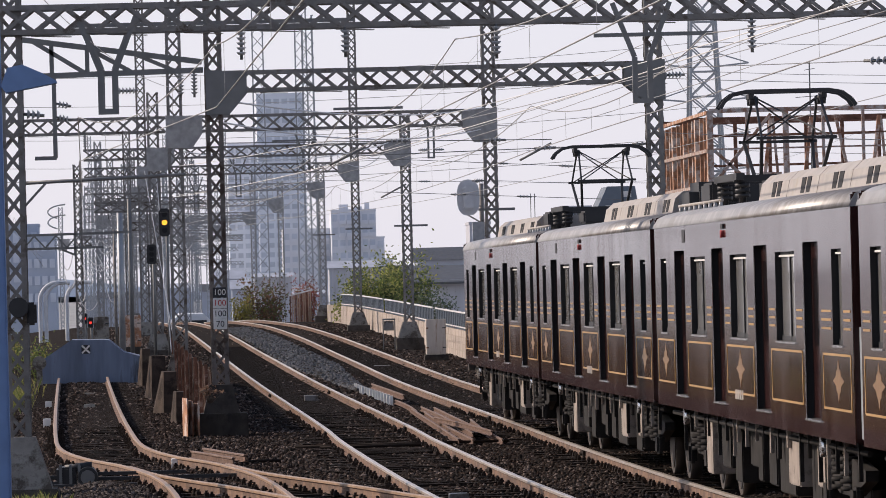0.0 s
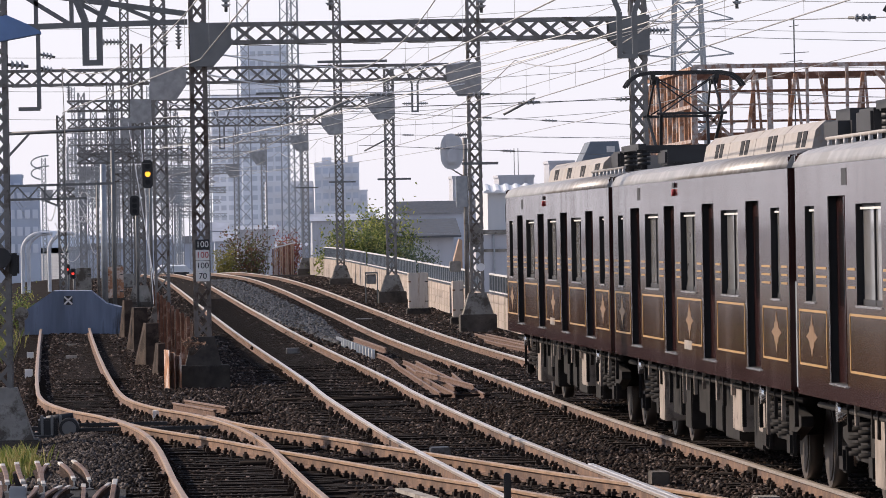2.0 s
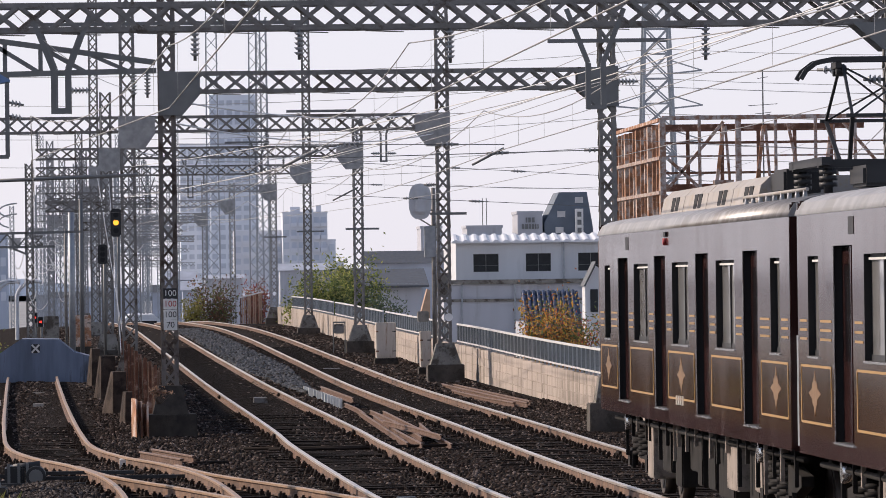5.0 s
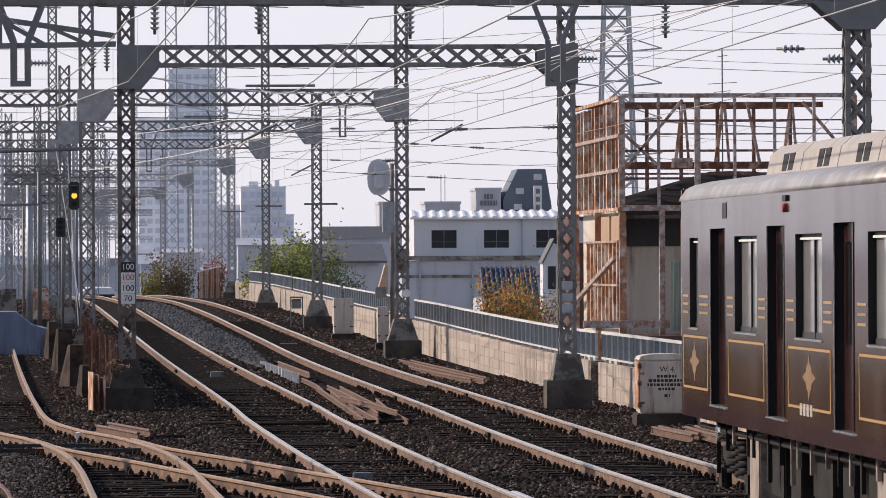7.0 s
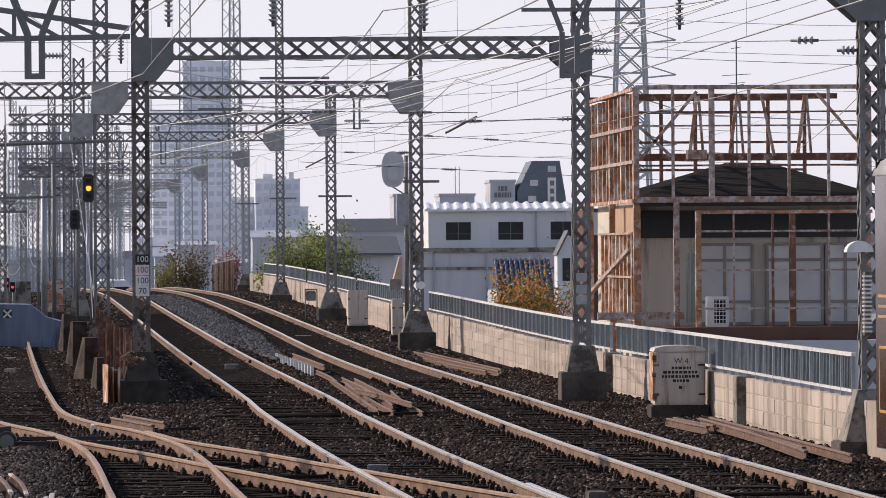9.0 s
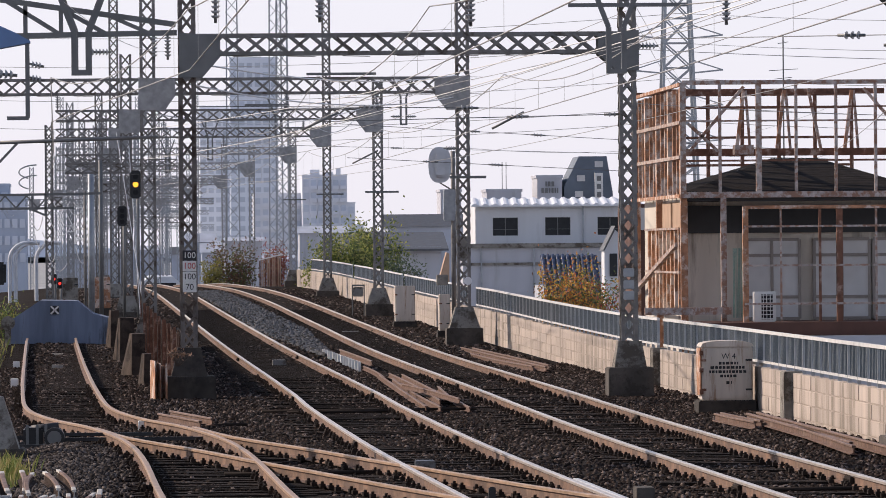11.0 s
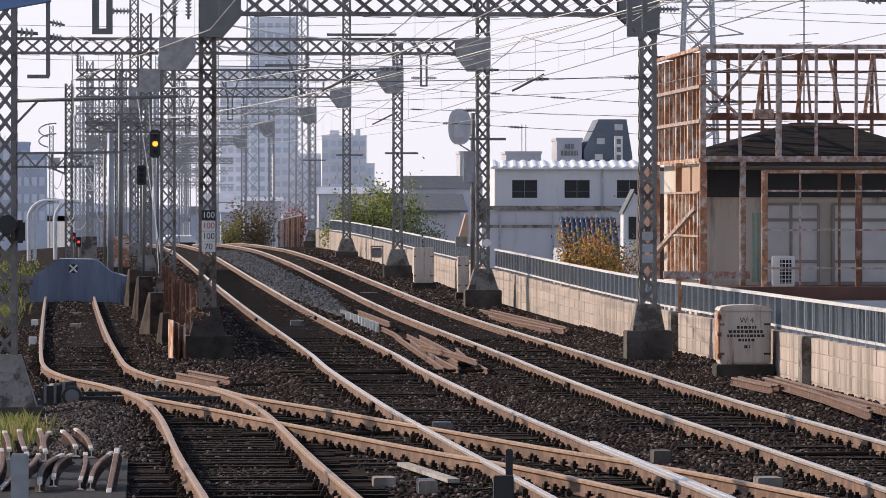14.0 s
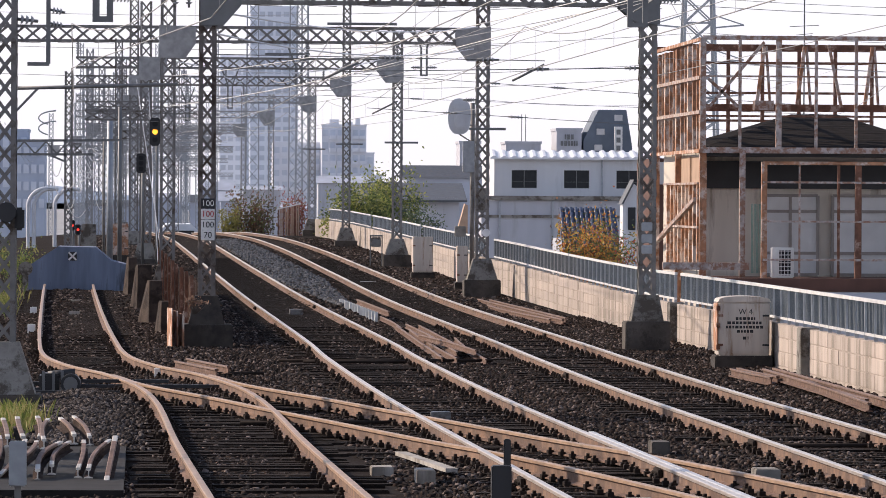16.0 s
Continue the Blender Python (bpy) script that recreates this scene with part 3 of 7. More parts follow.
for j in (-1, 1):
    bm = bmesh.new()
    prism(bm, [(9.92, 5.95), (10.34, 5.58), (10.76, 5.58), (11.1, 5.95)], "y", 79 + j * 0.285, 79 + j * 0.30)
    part("gusset_plate", bm, M_STEELDARK, near_beam, "flat grey steel gusset plate")
beam(110, 1.06, 9.5, 6.12, 6.52, 0.40, ((0.75, 0.40, 0.42), (0.75, 0.32, 0.40)), pitch=0.40)
for y, xl, xr, z0, z1, lo, hi in ROWS:
    beam(y, xl - 0.25, xr + 0.2, lo, hi, 0.4, ((1.0, 0.42, 0.72), (0.95, 0.45, 0.62)), pitch=0.46)
    beam(y, xl - 14 if y < 200 else min(xl - 0.6, -(0.0078 + 0.0016 * (int(y) % 3)) * y), xl - 0.26, lo, hi, 0.4, pitch=0.46)


# ---- train ----
# gangway rubber; also the painted shade of door and window reveals
M_RUBBERSHADE = mat("rubber_and_reveal_shade", (0.012, 0.012, 0.012), 0.8, vary=0.2, local=True)
M_CAR = mat("maroon_gloss_paint", (0.040, 0.0165, 0.015), 0.12, vary=0.15, scale=1.6, spec=0.24, rvary=0.05, bump=0.02, bscale=0.8, streak=True, local=True)
M_CARBROWN = mat("brown_gloss_paint", (0.056, 0.028, 0.013), 0.12, vary=0.15, scale=1.6, spec=0.19, rvary=0.05, bump=0.02, bscale=0.8, streak=True, local=True)
M_ROOF = mat("roof_grey_paint", (0.29, 0.275, 0.265), 0.38, vary=0.3, scale=3, dark=(0.22, 0.2, 0.18), amount=0.3, dscale=1, streak=False, local=True)
M_CREAM = mat("cooler_cream_paint", (0.36, 0.325, 0.295), 0.6, vary=0.12, scale=4, dark=(0.35, 0.28, 0.2), amount=0.2, dscale=3, local=True)
M_GOLD = mat("gold_line_paint", (0.42, 0.24, 0.07), 0.4, vary=0.1, local=True)
M_EMBLEM = mat("faded_gold_emblem", (0.24, 0.13, 0.05), 0.4, vary=0.2, scale=8, local=True)
M_UNDER = mat("underframe_black", (0.020, 0.0175, 0.016), 0.85, spec=0.25, vary=0.4, scale=5, local=True)
M_UNDERBOX = mat("dusty_grey_paint", (0.30, 0.25, 0.21), 0.8, vary=0.25, scale=4, dark=(0.15, 0.12, 0.1), amount=0.3, dscale=3, local=True)
M_GLASS = mat("dark_tinted_glass", (0.03, 0.032, 0.035), 0.08, vary=0.1, coat=1.0, local=True)
# grey base paints the sky's reflection onto the window panes
M_PANESHEEN = mat("pane_sky_sheen", (0.27, 0.265, 0.26), 0.35, vary=0.1, coat=1.0, local=True)
M_CHROME = mat("stainless_steel", (0.65, 0.64, 0.62), 0.25, 0.95, vary=0.1, local=True)
M_WHEEL = mat("wheel_steel", (0.09, 0.075, 0.065), 0.6, 0.6, vary=0.3, local=True)


def holed(bm, ys, zs, holes, x, depth):
    """A wall in the plane x with rectangular holes and their reveals, depth inwards (+x)."""
    ys = sorted(set([round(v, 4) for v in ys] + [round(h[i], 4) for h in holes for i in (0, 1)]))
    zs = sorted(set([round(v, 4) for v in zs] + [round(h[i], 4) for h in holes for i in (2, 3)]))
    cache = {}
    def v(y, z, d=0.0):
        key = (y, z, d)
        if key not in cache:
            cache[key] = bm.verts.new((x + d, y, z))
        return cache[key]
    for y0, y1 in zip(ys, ys[1:]):
        for z0, z1 in zip(zs, zs[1:]):
            cy, cz = (y0 + y1) / 2, (z0 + z1) / 2
            if not any(h[0] < cy < h[1] and h[2] < cz < h[3] for h in holes):
                bm.faces.new((v(y0, z0), v(y1, z0), v(y1, z1), v(y0, z1)))
    for a, b, c, d in holes:
        for p, q in (((a, c), (a, d)), ((a, d), (b, d)), ((b, d), (b, c)), ((b, c), (a, c))):
            bm.faces.new([bm.verts.new(w) for w in ((x, *p), (x, *q), (x + depth, *q), (x + depth, *p))])


HALF, WIDE = 9.75, 1.37
DOORS = (-6.6, -2.2, 2.2, 6.6)


def build_car(y, pantograph=None):
    car = thing("train_car", "dark maroon and brown commuter train car with gold lines", "train car", pose(0, y, 0), group="cars of the train")
    dz0, dz1, wz0, wz1, top, low = 1.16, 2.84, 1.88, 2.76, 3.16, 1.0
    holes = [(d - 0.62, d + 0.62, dz0, dz1) for d in DOORS]
    wins = [(-0.85, 0.85), (-5.25, -3.55), (3.55, 5.25), (-9.0, -8.25), (8.25, 9.0)]
    holes += [(a, b, wz0, wz1) for a, b in wins]
    for s in (-1, 1):
        bm = bmesh.new()
        holed(bm, (-HALF, HALF), (low, 2.0, top), holes, -WIDE, 0.085)
        if s == 1:
            for v in bm.verts:
                v.co.x *= -1
        bmesh.ops.remove_doubles(bm, verts=bm.verts, dist=0.0005)
        bm.faces.ensure_lookup_table()
        for f in bm.faces:
            c = f.calc_center_median()
            # reveals are coloured black for the shade in door and window recesses
            f.material_index = 2 if abs(abs(c.x) - WIDE) > 0.001 else 1 if 1.22 < c.z < 2.01 and abs(abs(c.x) - WIDE) < 0.001 and dz0 < c.z else 0
        part("body_side", bm, (M_CAR, M_CARBROWN, M_RUBBERSHADE), car)
    for s in (-1, 1):
        bm = bmesh.new()
        box(bm, -WIDE + 0.004, WIDE - 0.004, s * HALF - 0.05, s * HALF + 0.05, low, top + 0.1, 0.02)
        part("body_end", bm, M_CAR, car)
        bm = bmesh.new()
        box(bm, -0.6, 0.6, s * (HALF + 0.05), s * (HALF + 0.26), low + 0.1, 3.05, 0.02)
        box(bm, -WIDE + 0.12, -WIDE + 0.16, s * (HALF + 0.05), s * (HALF + 0.24), low, 3.1)
        part("gangway", bm, M_RUBBERSHADE, car, "black rubber gangway")
    # roof: shallow arch with a rain gutter
    bm = bmesh.new()
    arc = [(-WIDE - 0.015, top - 0.03)] + [(-WIDE * math.cos(a) , top + 0.23 * math.sin(a) ** 0.7) for a in np.linspace(0.02, math.pi - 0.02, 15)] + [(WIDE + 0.015, top - 0.03)]
    prism(bm, arc, "y", -HALF - 0.06, HALF + 0.06)
    for f in bm.faces:
        f.smooth = len(f.verts) == 4
    part("roof", bm, M_ROOF, car, "weathered grey arched roof")
    bm = bmesh.new()
    box(bm, -WIDE + 0.12, WIDE - 0.12, -HALF + 0.1, HALF - 0.1, low - 0.02, low + 0.12)
    box(bm, -0.25, 0.25, -HALF, HALF, 0.7, low)
    part("floor_frame", bm, M_UNDER, car)
    # solid near-black box stands in for the unlit saloon's shade
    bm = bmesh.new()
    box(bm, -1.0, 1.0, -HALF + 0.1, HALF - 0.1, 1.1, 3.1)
    part("saloon_shade_box", bm, M_DARK, car)
    # doors with windows, sills, handles
    for d in DOORS:
        for sd in (-1,):
            bm = bmesh.new()
            holed(bm, (d - 0.62, d + 0.62), (dz0, dz1), [(d - 0.48, d - 0.1, 1.85, 2.68), (d + 0.1, d + 0.48, 1.85, 2.68)], -WIDE + 0.075, 0.03)
            box(bm, -WIDE + 0.068, -WIDE + 0.08, d - 0.012, d + 0.012, dz0, dz1)
            door = part("door", bm, M_CAR, car, "recessed maroon sliding door")
            for a in (-0.48, 0.1):
                bm = bmesh.new()
                box(bm, -WIDE + 0.095, -WIDE + 0.11, d + a, d + a + 0.38, 1.85, 2.68)
                part("door_pane", bm, M_GLASS, door)
            bm = bmesh.new()
            box(bm, -WIDE - 0.018, -WIDE + 0.08, d - 0.64, d + 0.64, dz0 - 0.02, dz0 - 0.003, 0.003)
            part("sill", bm, M_CHROME, door, "bright steel door sill")
            bm = bmesh.new()
            box(bm, -WIDE + 0.04, -WIDE + 0.075, d - 0.56, d - 0.50, 1.78, 1.82, 0.006)
            part("handle", bm, M_CHROME, door)
            bm = bmesh.new()
            box(bm, -WIDE - 0.012, -WIDE + 0.01, d + 0.63, d + 0.67, 1.79, 1.82, 0.005)
            part("handle", bm, M_CHROME, door)
            # bright strip stands in for the highlight along the door edge
            bm = bmesh.new()
            box(bm, -WIDE - 0.006, -WIDE + 0.004, d + 0.605, d + 0.625, dz0, dz1, 0.002)
            part("jamb_highlight", bm, M_CHROME, door, "thin bright strip added for the highlight on the door jamb")
            if d == 2.2:
                bm = bmesh.new()
                box(bm, -WIDE + 0.088, -WIDE + 0.094, d - 0.42, d - 0.2, 2.2, 2.42)
                part("sticker", bm, M_RED, door, "red sticker on the door window")
    for i, (a, b) in enumerate(wins):
        bm = bmesh.new()
        box(bm, -WIDE + 0.055, -WIDE + 0.09, a, b, wz0, wz0 + 0.05)
        box(bm, -WIDE + 0.055, -WIDE + 0.09, a, b, wz1 - 0.04, wz1)
        box(bm, -WIDE + 0.05, -WIDE + 0.09, (a + b) / 2 - 0.02, (a + b) / 2 + 0.02, wz0, wz1)
        win = part("window", bm, M_BLACK, car, "recessed window with a bright sill")
        for p, q in ((a, (a + b) / 2 - 0.02), ((a + b) / 2 + 0.02, b)):
            bm = bmesh.new()
            box(bm, -WIDE + 0.066, -WIDE + 0.08, p, q, wz0 + 0.05, wz1 - 0.04)
            part("pane", bm, M_PANESHEEN, win)
        bm = bmesh.new()
        box(bm, -WIDE - 0.014, -WIDE + 0.06, a - 0.02, b + 0.02, wz0 - 0.022, wz0 - 0.004, 0.003)
        part("window_sill", bm, M_CHROME, win)
        bm = bmesh.new()
        box(bm, -WIDE + 0.04, -WIDE + 0.065, a + 0.1, b, wz1 - 0.05, wz1 - 0.03)
        part("sash_rail", bm, M_WHITE, win)
    # gold lining
    spans = [(-HALF + 0.15, -9.1), (-8.15, -7.4), (-5.85, -5.35), (-3.45, -2.95), (-1.45, -0.95), (0.95, 1.45), (2.95, 3.45), (5.35, 5.85), (7.4, 8.15), (9.1, HALF - 0.15)]
    for z in (2.03, 2.11, 2.19):
        for a, b in spans:
            bm = bmesh.new()
            box(bm, -WIDE - 0.004, -WIDE + 0.001, a, b, z - 0.011, z + 0.011)
            part("gold_line", bm, M_GOLD, car)
    for a, b in ((-9.55, -7.45), (-5.75, -3.05), (-1.35, 1.35), (3.05, 5.75), (7.45, 9.55)):
        bm = bmesh.new()
        for z in (1.29, 1.79):
            box(bm, -WIDE - 0.004, -WIDE + 0.001, a, b, z - 0.011, z + 0.011)
        for q in (a, b):
            box(bm, -WIDE - 0.004, -WIDE + 0.001, q - 0.02, q + 0.02, 1.29, 1.79)
        part("gold_frame", bm, M_GOLD, car, "thin gold panel outline")
    for c in (-8.6, 0.0, 8.6):
        bm = bmesh.new()
        pts = []
        for k in range(16):
            r = (1.0, 0.60, 0.66, 0.60)[k % 4]
            a = k * math.pi / 8
            pts.append((c + 0.42 * r * math.sin(a) * (1.0 if k % 8 == 4 else 0.8), 1.55 + 0.20 * r * math.cos(a)))
        prism(bm, pts, "x", -WIDE - 0.003, -WIDE + 0.001)
        part("emblem", bm, M_EMBLEM, car, "gold diamond emblem")
    bm = bmesh.new()
    for k in range(4):
        box(bm, -WIDE - 0.006, -WIDE + 0.001, 0.42 - k * 0.22, 0.57 - k * 0.22, 1.225, 1.325)
    part("number_bars", bm, M_CREAM, car)
    bm = bmesh.new()
    box(bm, -WIDE - 0.004, -WIDE + 0.001, 5.85, 6.2, 2.93, 3.08)
    part("side_display", bm, M_BLACK, car)
    bm = bmesh.new()
    cyl(bm, (-WIDE - 0.03, 1.5, 2.99), (-WIDE + 0.01, 1.5, 2.99), 0.04, 10)
    part("side_lamp", bm, M_RED, car, "red side lamp")
    bm = bmesh.new()
    box(bm, -WIDE - 0.02, -WIDE + 0.001, 1.35, 1.6, 3.045, 3.10, 0.004)
    part("lamp_cover", bm, M_BLACK, car)
    for s in (-1, 1):
        bm = bmesh.new()
        box(bm, -WIDE + 0.05, -WIDE + 0.10, s * (HALF + 0.06), s * (HALF + 0.25), low + 0.05, 2.05)
        part("gangway_guard", bm, M_GALVHAZE, car, "pale metal guard between the cars")
    # roof equipment
    y0, y1 = {"front": (-3.6, 6.3), "rear": (-9.0, 1.8), None: (-8.2, 2.4)}[pantograph]
    n = 4
    for k in range(n):
        a, b = y0 + (y1 - y0) * k / n + 0.02, y0 + (y1 - y0) * (k + 1) / n - 0.02
        bm = bmesh.new()
        prism(bm, [(-0.95, 3.30), (0.95, 3.30), (0.90, 3.52), (0.80, 3.61), (-0.80, 3.61), (-0.90, 3.52)], "y", a, b)
        ac = part("air_conditioner", bm, M_CREAM, car, "cream rooftop cooler with dark vents")
        for c in (0.30, 0.48):
            bm = bmesh.new()
            yy = a + (b - a) * c
            prism(bm, [(-0.938, 3.36), (-0.925, 3.36), (-0.895, 3.52), (-0.908, 3.52)], "y", yy - 0.17, yy + 0.17)
            part("vent", bm, M_DARK, ac)
    if pantograph is None:
        bm = bmesh.new()
        box(bm, -0.85, 0.85, -HALF + 0.1, -8.3, 3.3, 3.7, 0.12)
        part("roof_cover", bm, M_BLACK, car, "black rounded roof cover")
    if pantograph:
        c = {"front": -6.0, "rear": 7.2}[pantograph]
        panto = part("pantograph_base", panto_frame(c), M_BLACK, car, "black pantograph frame with insulators")
        part("contact_strip", panto_head(c), M_BLACK, panto)
        for nm, p, q, w in panto_arms(c):
            bm = bmesh.new()
            strut(bm, p, q, w)
            part(nm, bm, M_BLACK, panto)
        for x in (-0.40, 0.40):
            for k in (-1, 1):
                bm = bmesh.new()
                cyl(bm, (x - 0.05, c + k * 0.12, 4.58), (x + 0.05, c + k * 0.12, 4.58), 0.05, 8)
                part("head_spring", bm, M_BLACK, panto)
        # roof-edge conduits carried on small insulators beside the frame
        bm = bmesh.new()
        cyl(bm, (-1.05, c - 2.6, 3.395), (-1.05, c + 2.6, 3.395), 0.018, 8)
        run = part("roof_conduit", bm, M_CREAM, panto, "pale conduit on roof insulators")
        for k in range(9):
            bm = bmesh.new()
            cyl(bm, (-1.05, c - 2.4 + k * 0.6, 3.27), (-1.05, c - 2.4 + k * 0.6, 3.39), 0.03, 8, 0.018)
            part("conduit_insulator", bm, M_PORC, run)
    # underneath
    rng = random.Random(4)
    yy = -5.6
    while yy < 5.4:
        w = rng.uniform(0.35, 1.5)
        bm = bmesh.new()
        d = rng.uniform(0.45, 0.7)
        box(bm, -1.22 + rng.uniform(0, 0.15), -0.5, yy, yy + w, low - 0.06 - d, low - 0.06, 0.015)
        part("equipment_box", bm, M_UNDERBOX if rng.random() < 0.32 else M_UNDER, car)
        yy += w + rng.uniform(0.15, 0.6)
    for k in range(22):
        yy = -8.8 + k * 0.8 + rng.uniform(-0.2, 0.2)
        bm = bmesh.new()
        box(bm, -1.24, -1.20, yy, yy + rng.uniform(0.03, 0.10), low - rng.uniform(0.2, 0.55), low + 0.05, 0.004)
        part("bracket", bm, M_UNDERBOX if rng.random() < 0.3 else M_UNDER, car)
    bm = bmesh.new()
    cyl(bm, (-1.2, -HALF + 0.3, 0.90), (-1.2, HALF - 0.3, 0.90), 0.03, 8)
    part("air_pipe", bm, M_UNDER, car)
    bm = bmesh.new()
    box(bm, -0.9, 0.9, -5.6, 5.4, 0.45, low)
    part("equipment_frame", bm, M_UNDER, car)
    for c in (-6.9, 6.9):
        bm = bmesh.new()
        for s in (-1, 1):
            prism(bm, [(c - 1.5, 0.62), (c - 0.5, 0.45), (c + 0.5, 0.45), (c + 1.5, 0.62), (c + 1.5, 0.72), (c + 0.6, 0.80), (c - 0.6, 0.80), (c - 1.5, 0.72)], "x", s * 1.06 - 0.06, s * 1.06 + 0.06)
        box(bm, -1.0, 1.0, c - 0.3, c + 0.3, 0.5, 0.95)
        bog = part("bogie", bm, M_UNDER, car, "black bogie frame")
        for a in (-1.05, 1.05):
            bm = bmesh.new()
            for s in (-1, 1):
                cyl(bm, (s * 0.65, c + a, 0.43), (s * 0.79, c + a, 0.43), 0.43, 22)
                cyl(bm, (s * 0.79, c + a, 0.43), (s * 0.80, c + a, 0.43), 0.36, 22)
            cyl(bm, (-0.65, c + a, 0.43), (0.65, c + a, 0.43), 0.08, 8)
            part("wheelset", bm, M_WHEEL, bog)
            bm = bmesh.new()
            box(bm, -1.2, -1.1, c + a - 0.16, c + a + 0.16, 0.32, 0.56, 0.03)
            part("axle_box", bm, M_UNDER, bog)
        for a in (-0.35, 0.35):
            bm = bmesh.new()
            for k in range(5):
                cyl(bm, (-1.1, c + a, 0.50 + k * 0.07), (-1.1, c + a, 0.54 + k * 0.07), 0.12, 10)
            part("spring", bm, M_UNDER, bog)
        bm = bmesh.new()
        cyl(bm, (-1.25, c + 0.9, 0.88), (-1.05, c + 0.9, 0.88), 0.10, 12)
        part("air_cylinder", bm, M_CHROME, bog)
    return car


def panto_frame(c):
    bm = bmesh.new()
    for y in (-1.0, 1.0):
        box(bm, -0.75, 0.75, c + y - 0.05, c + y + 0.05, 3.62, 3.70)
        for x in (-0.65, 0.65):
            for k in range(3):
                cyl(bm, (x, c + y, 3.44 + k * 0.06), (x, c + y, 3.48 + k * 0.06), 0.09, 8)
            cyl(bm, (x, c + y, 3.38), (x, c + y, 3.65), 0.045, 8)
    for x in (-0.7, 0.7):
        box(bm, x - 0.05, x + 0.05, c - 1.3, c + 1.3, 3.64, 3.72)
    box(bm, -0.8, -0.4, c + 1.3, c + 2.4, 3.42, 3.66, 0.03)
    box(bm, -0.5, 0.1, c - 2.4, c - 1.4, 3.42, 3.62, 0.03)
    return bm


def panto_arms(c):
    """The hinged bars of the frame: each a name, two ends and a thickness."""
    out = []
    for x in (-0.38, 0.38):
        for s in (-1, 1):
            out.append(("lower_arm", (x * 0.93, c + s * 0.30, 3.66), (x * 1.08, c + s * 1.0, 4.12), 0.038))
            out.append(("upper_arm", (x * 1.08, c + s * 1.0, 4.12), (x, c + s * 0.12, 4.63), 0.026))
    for s in (-1, 1):
        out.append(("cross_bar", (-0.47, c + s * 1.0, 4.12), (0.47, c + s * 1.0, 4.12), 0.034))
        out.append(("stay", (-0.40, c + s * 1.0, 4.12), (0.37, c + s * 0.12, 4.61), 0.018))
        out.append(("stay", (0.40, c + s * 1.0, 4.12), (-0.37, c + s * 0.12, 4.61), 0.018))
    return out


def panto_head(c):
    bm = bmesh.new()
    pts = [(-0.80, 4.50), (-0.75, 4.58), (-0.64, 4.66), (-0.48, 4.69), (0.48, 4.69), (0.64, 4.66), (0.75, 4.58), (0.80, 4.50)]
    for s in (-0.18, 0.18):
        for a, b in zip(pts, pts[1:]):
            strut(bm, (a[0], c + s, a[1]), (b[0], c + s, b[1]), 0.045, 0.055)
    for x in (-0.43, 0.43):
        box(bm, x - 0.03, x + 0.03, c - 0.18, c + 0.18, 4.60, 4.66)
    return bm


CARS = [(build_car(0, "front"), 0), (build_car(0, None), 1), (build_car(0, "rear"), 2), (build_car(0, None), 3)]

# ---- small line-side things ----
M_RIB = mat("white_metal_roof", (0.72, 0.72, 0.74), 0.45, 0.2, vary=0.08)
M_HOUSEWHITE = mat("white_render", (0.64, 0.645, 0.66), 0.85, vary=0.06, scale=1, dark=(0.50, 0.50, 0.50), amount=0.2, dscale=0.4, streak=True)
M_HOUSEGREY = mat("grey_render", (0.46, 0.465, 0.50), 0.85, vary=0.08, scale=1, dark=(0.36, 0.355, 0.37), amount=0.2, dscale=0.4, streak=True)
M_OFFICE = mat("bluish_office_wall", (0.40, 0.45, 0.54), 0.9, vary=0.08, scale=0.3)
# haze is painted into the far walls and glass as pale bluish base colours
M_FAR = mat("far_concrete_haze", (0.68, 0.70, 0.75), 0.9, vary=0.06, scale=0.2)
M_FARGLASS = mat("far_glass_haze", (0.54, 0.58, 0.65), 0.5, vary=0.1, scale=0.2)
M_TOWER = mat("far_tower_haze", (0.76, 0.79, 0.85), 0.9, vary=0.05, scale=0.1)
M_HOUSEROOF = mat("black_slate", (0.026, 0.023, 0.022), 1.0, spec=0.03, vary=0.25, scale=4)
M_TILE = mat("dark_roof_tile", (0.085, 0.09, 0.10), 0.6, vary=0.2, scale=3, dark=(0.10, 0.095, 0.09), amount=0.3, dscale=2)
M_BLUETILE = mat("blue_roof_tile", (0.03, 0.042, 0.085), 0.35, vary=0.2, scale=4, rand=0.2)
M_BEIGE = mat("beige_wall", (0.58, 0.52, 0.44), 0.85, vary=0.1, scale=2, dark=(0.26, 0.22, 0.18), amount=0.25, dscale=1, streak=True)
M_TAN = mat("tan_panel", (0.42, 0.28, 0.19), 0.8, vary=0.12, scale=2)
M_BROWNWALL = mat("brown_wall", (0.11, 0.05, 0.035), 0.8, vary=0.2, scale=2)
M_FROST = mat("frosted_glass", (0.55, 0.54, 0.53), 0.3, vary=0.1, scale=1.5)
M_ALU = mat("window_frame", (0.24, 0.21, 0.19), 0.5, 0.3, vary=0.1)
M_NET = mat("green_net", (0.20, 0.33, 0.27), 0.8, vary=0.2, scale=8)
M_BARK = mat("bark", (0.09, 0.065, 0.05), 0.9, vary=0.3, scale=8)
M_TRAINWHITE = mat("white_train_paint", (0.75, 0.76, 0.78), 0.35, vary=0.05)
# distance haze is painted into the far town's and the hills' bluish base
M_TOWN = mat("town_wall_haze", (0.42, 0.45, 0.52), 0.9, vary=0.15, scale=0.3)
M_HILL = mat("haze_painted_hill", (0.75, 0.80, 0.88), 1.0, vary=0.05, scale=0.01)


def solid(name, bm, m, label, category, group="", kind=""):
    return tagged(part(name, bm, m), label, category, group, kind)


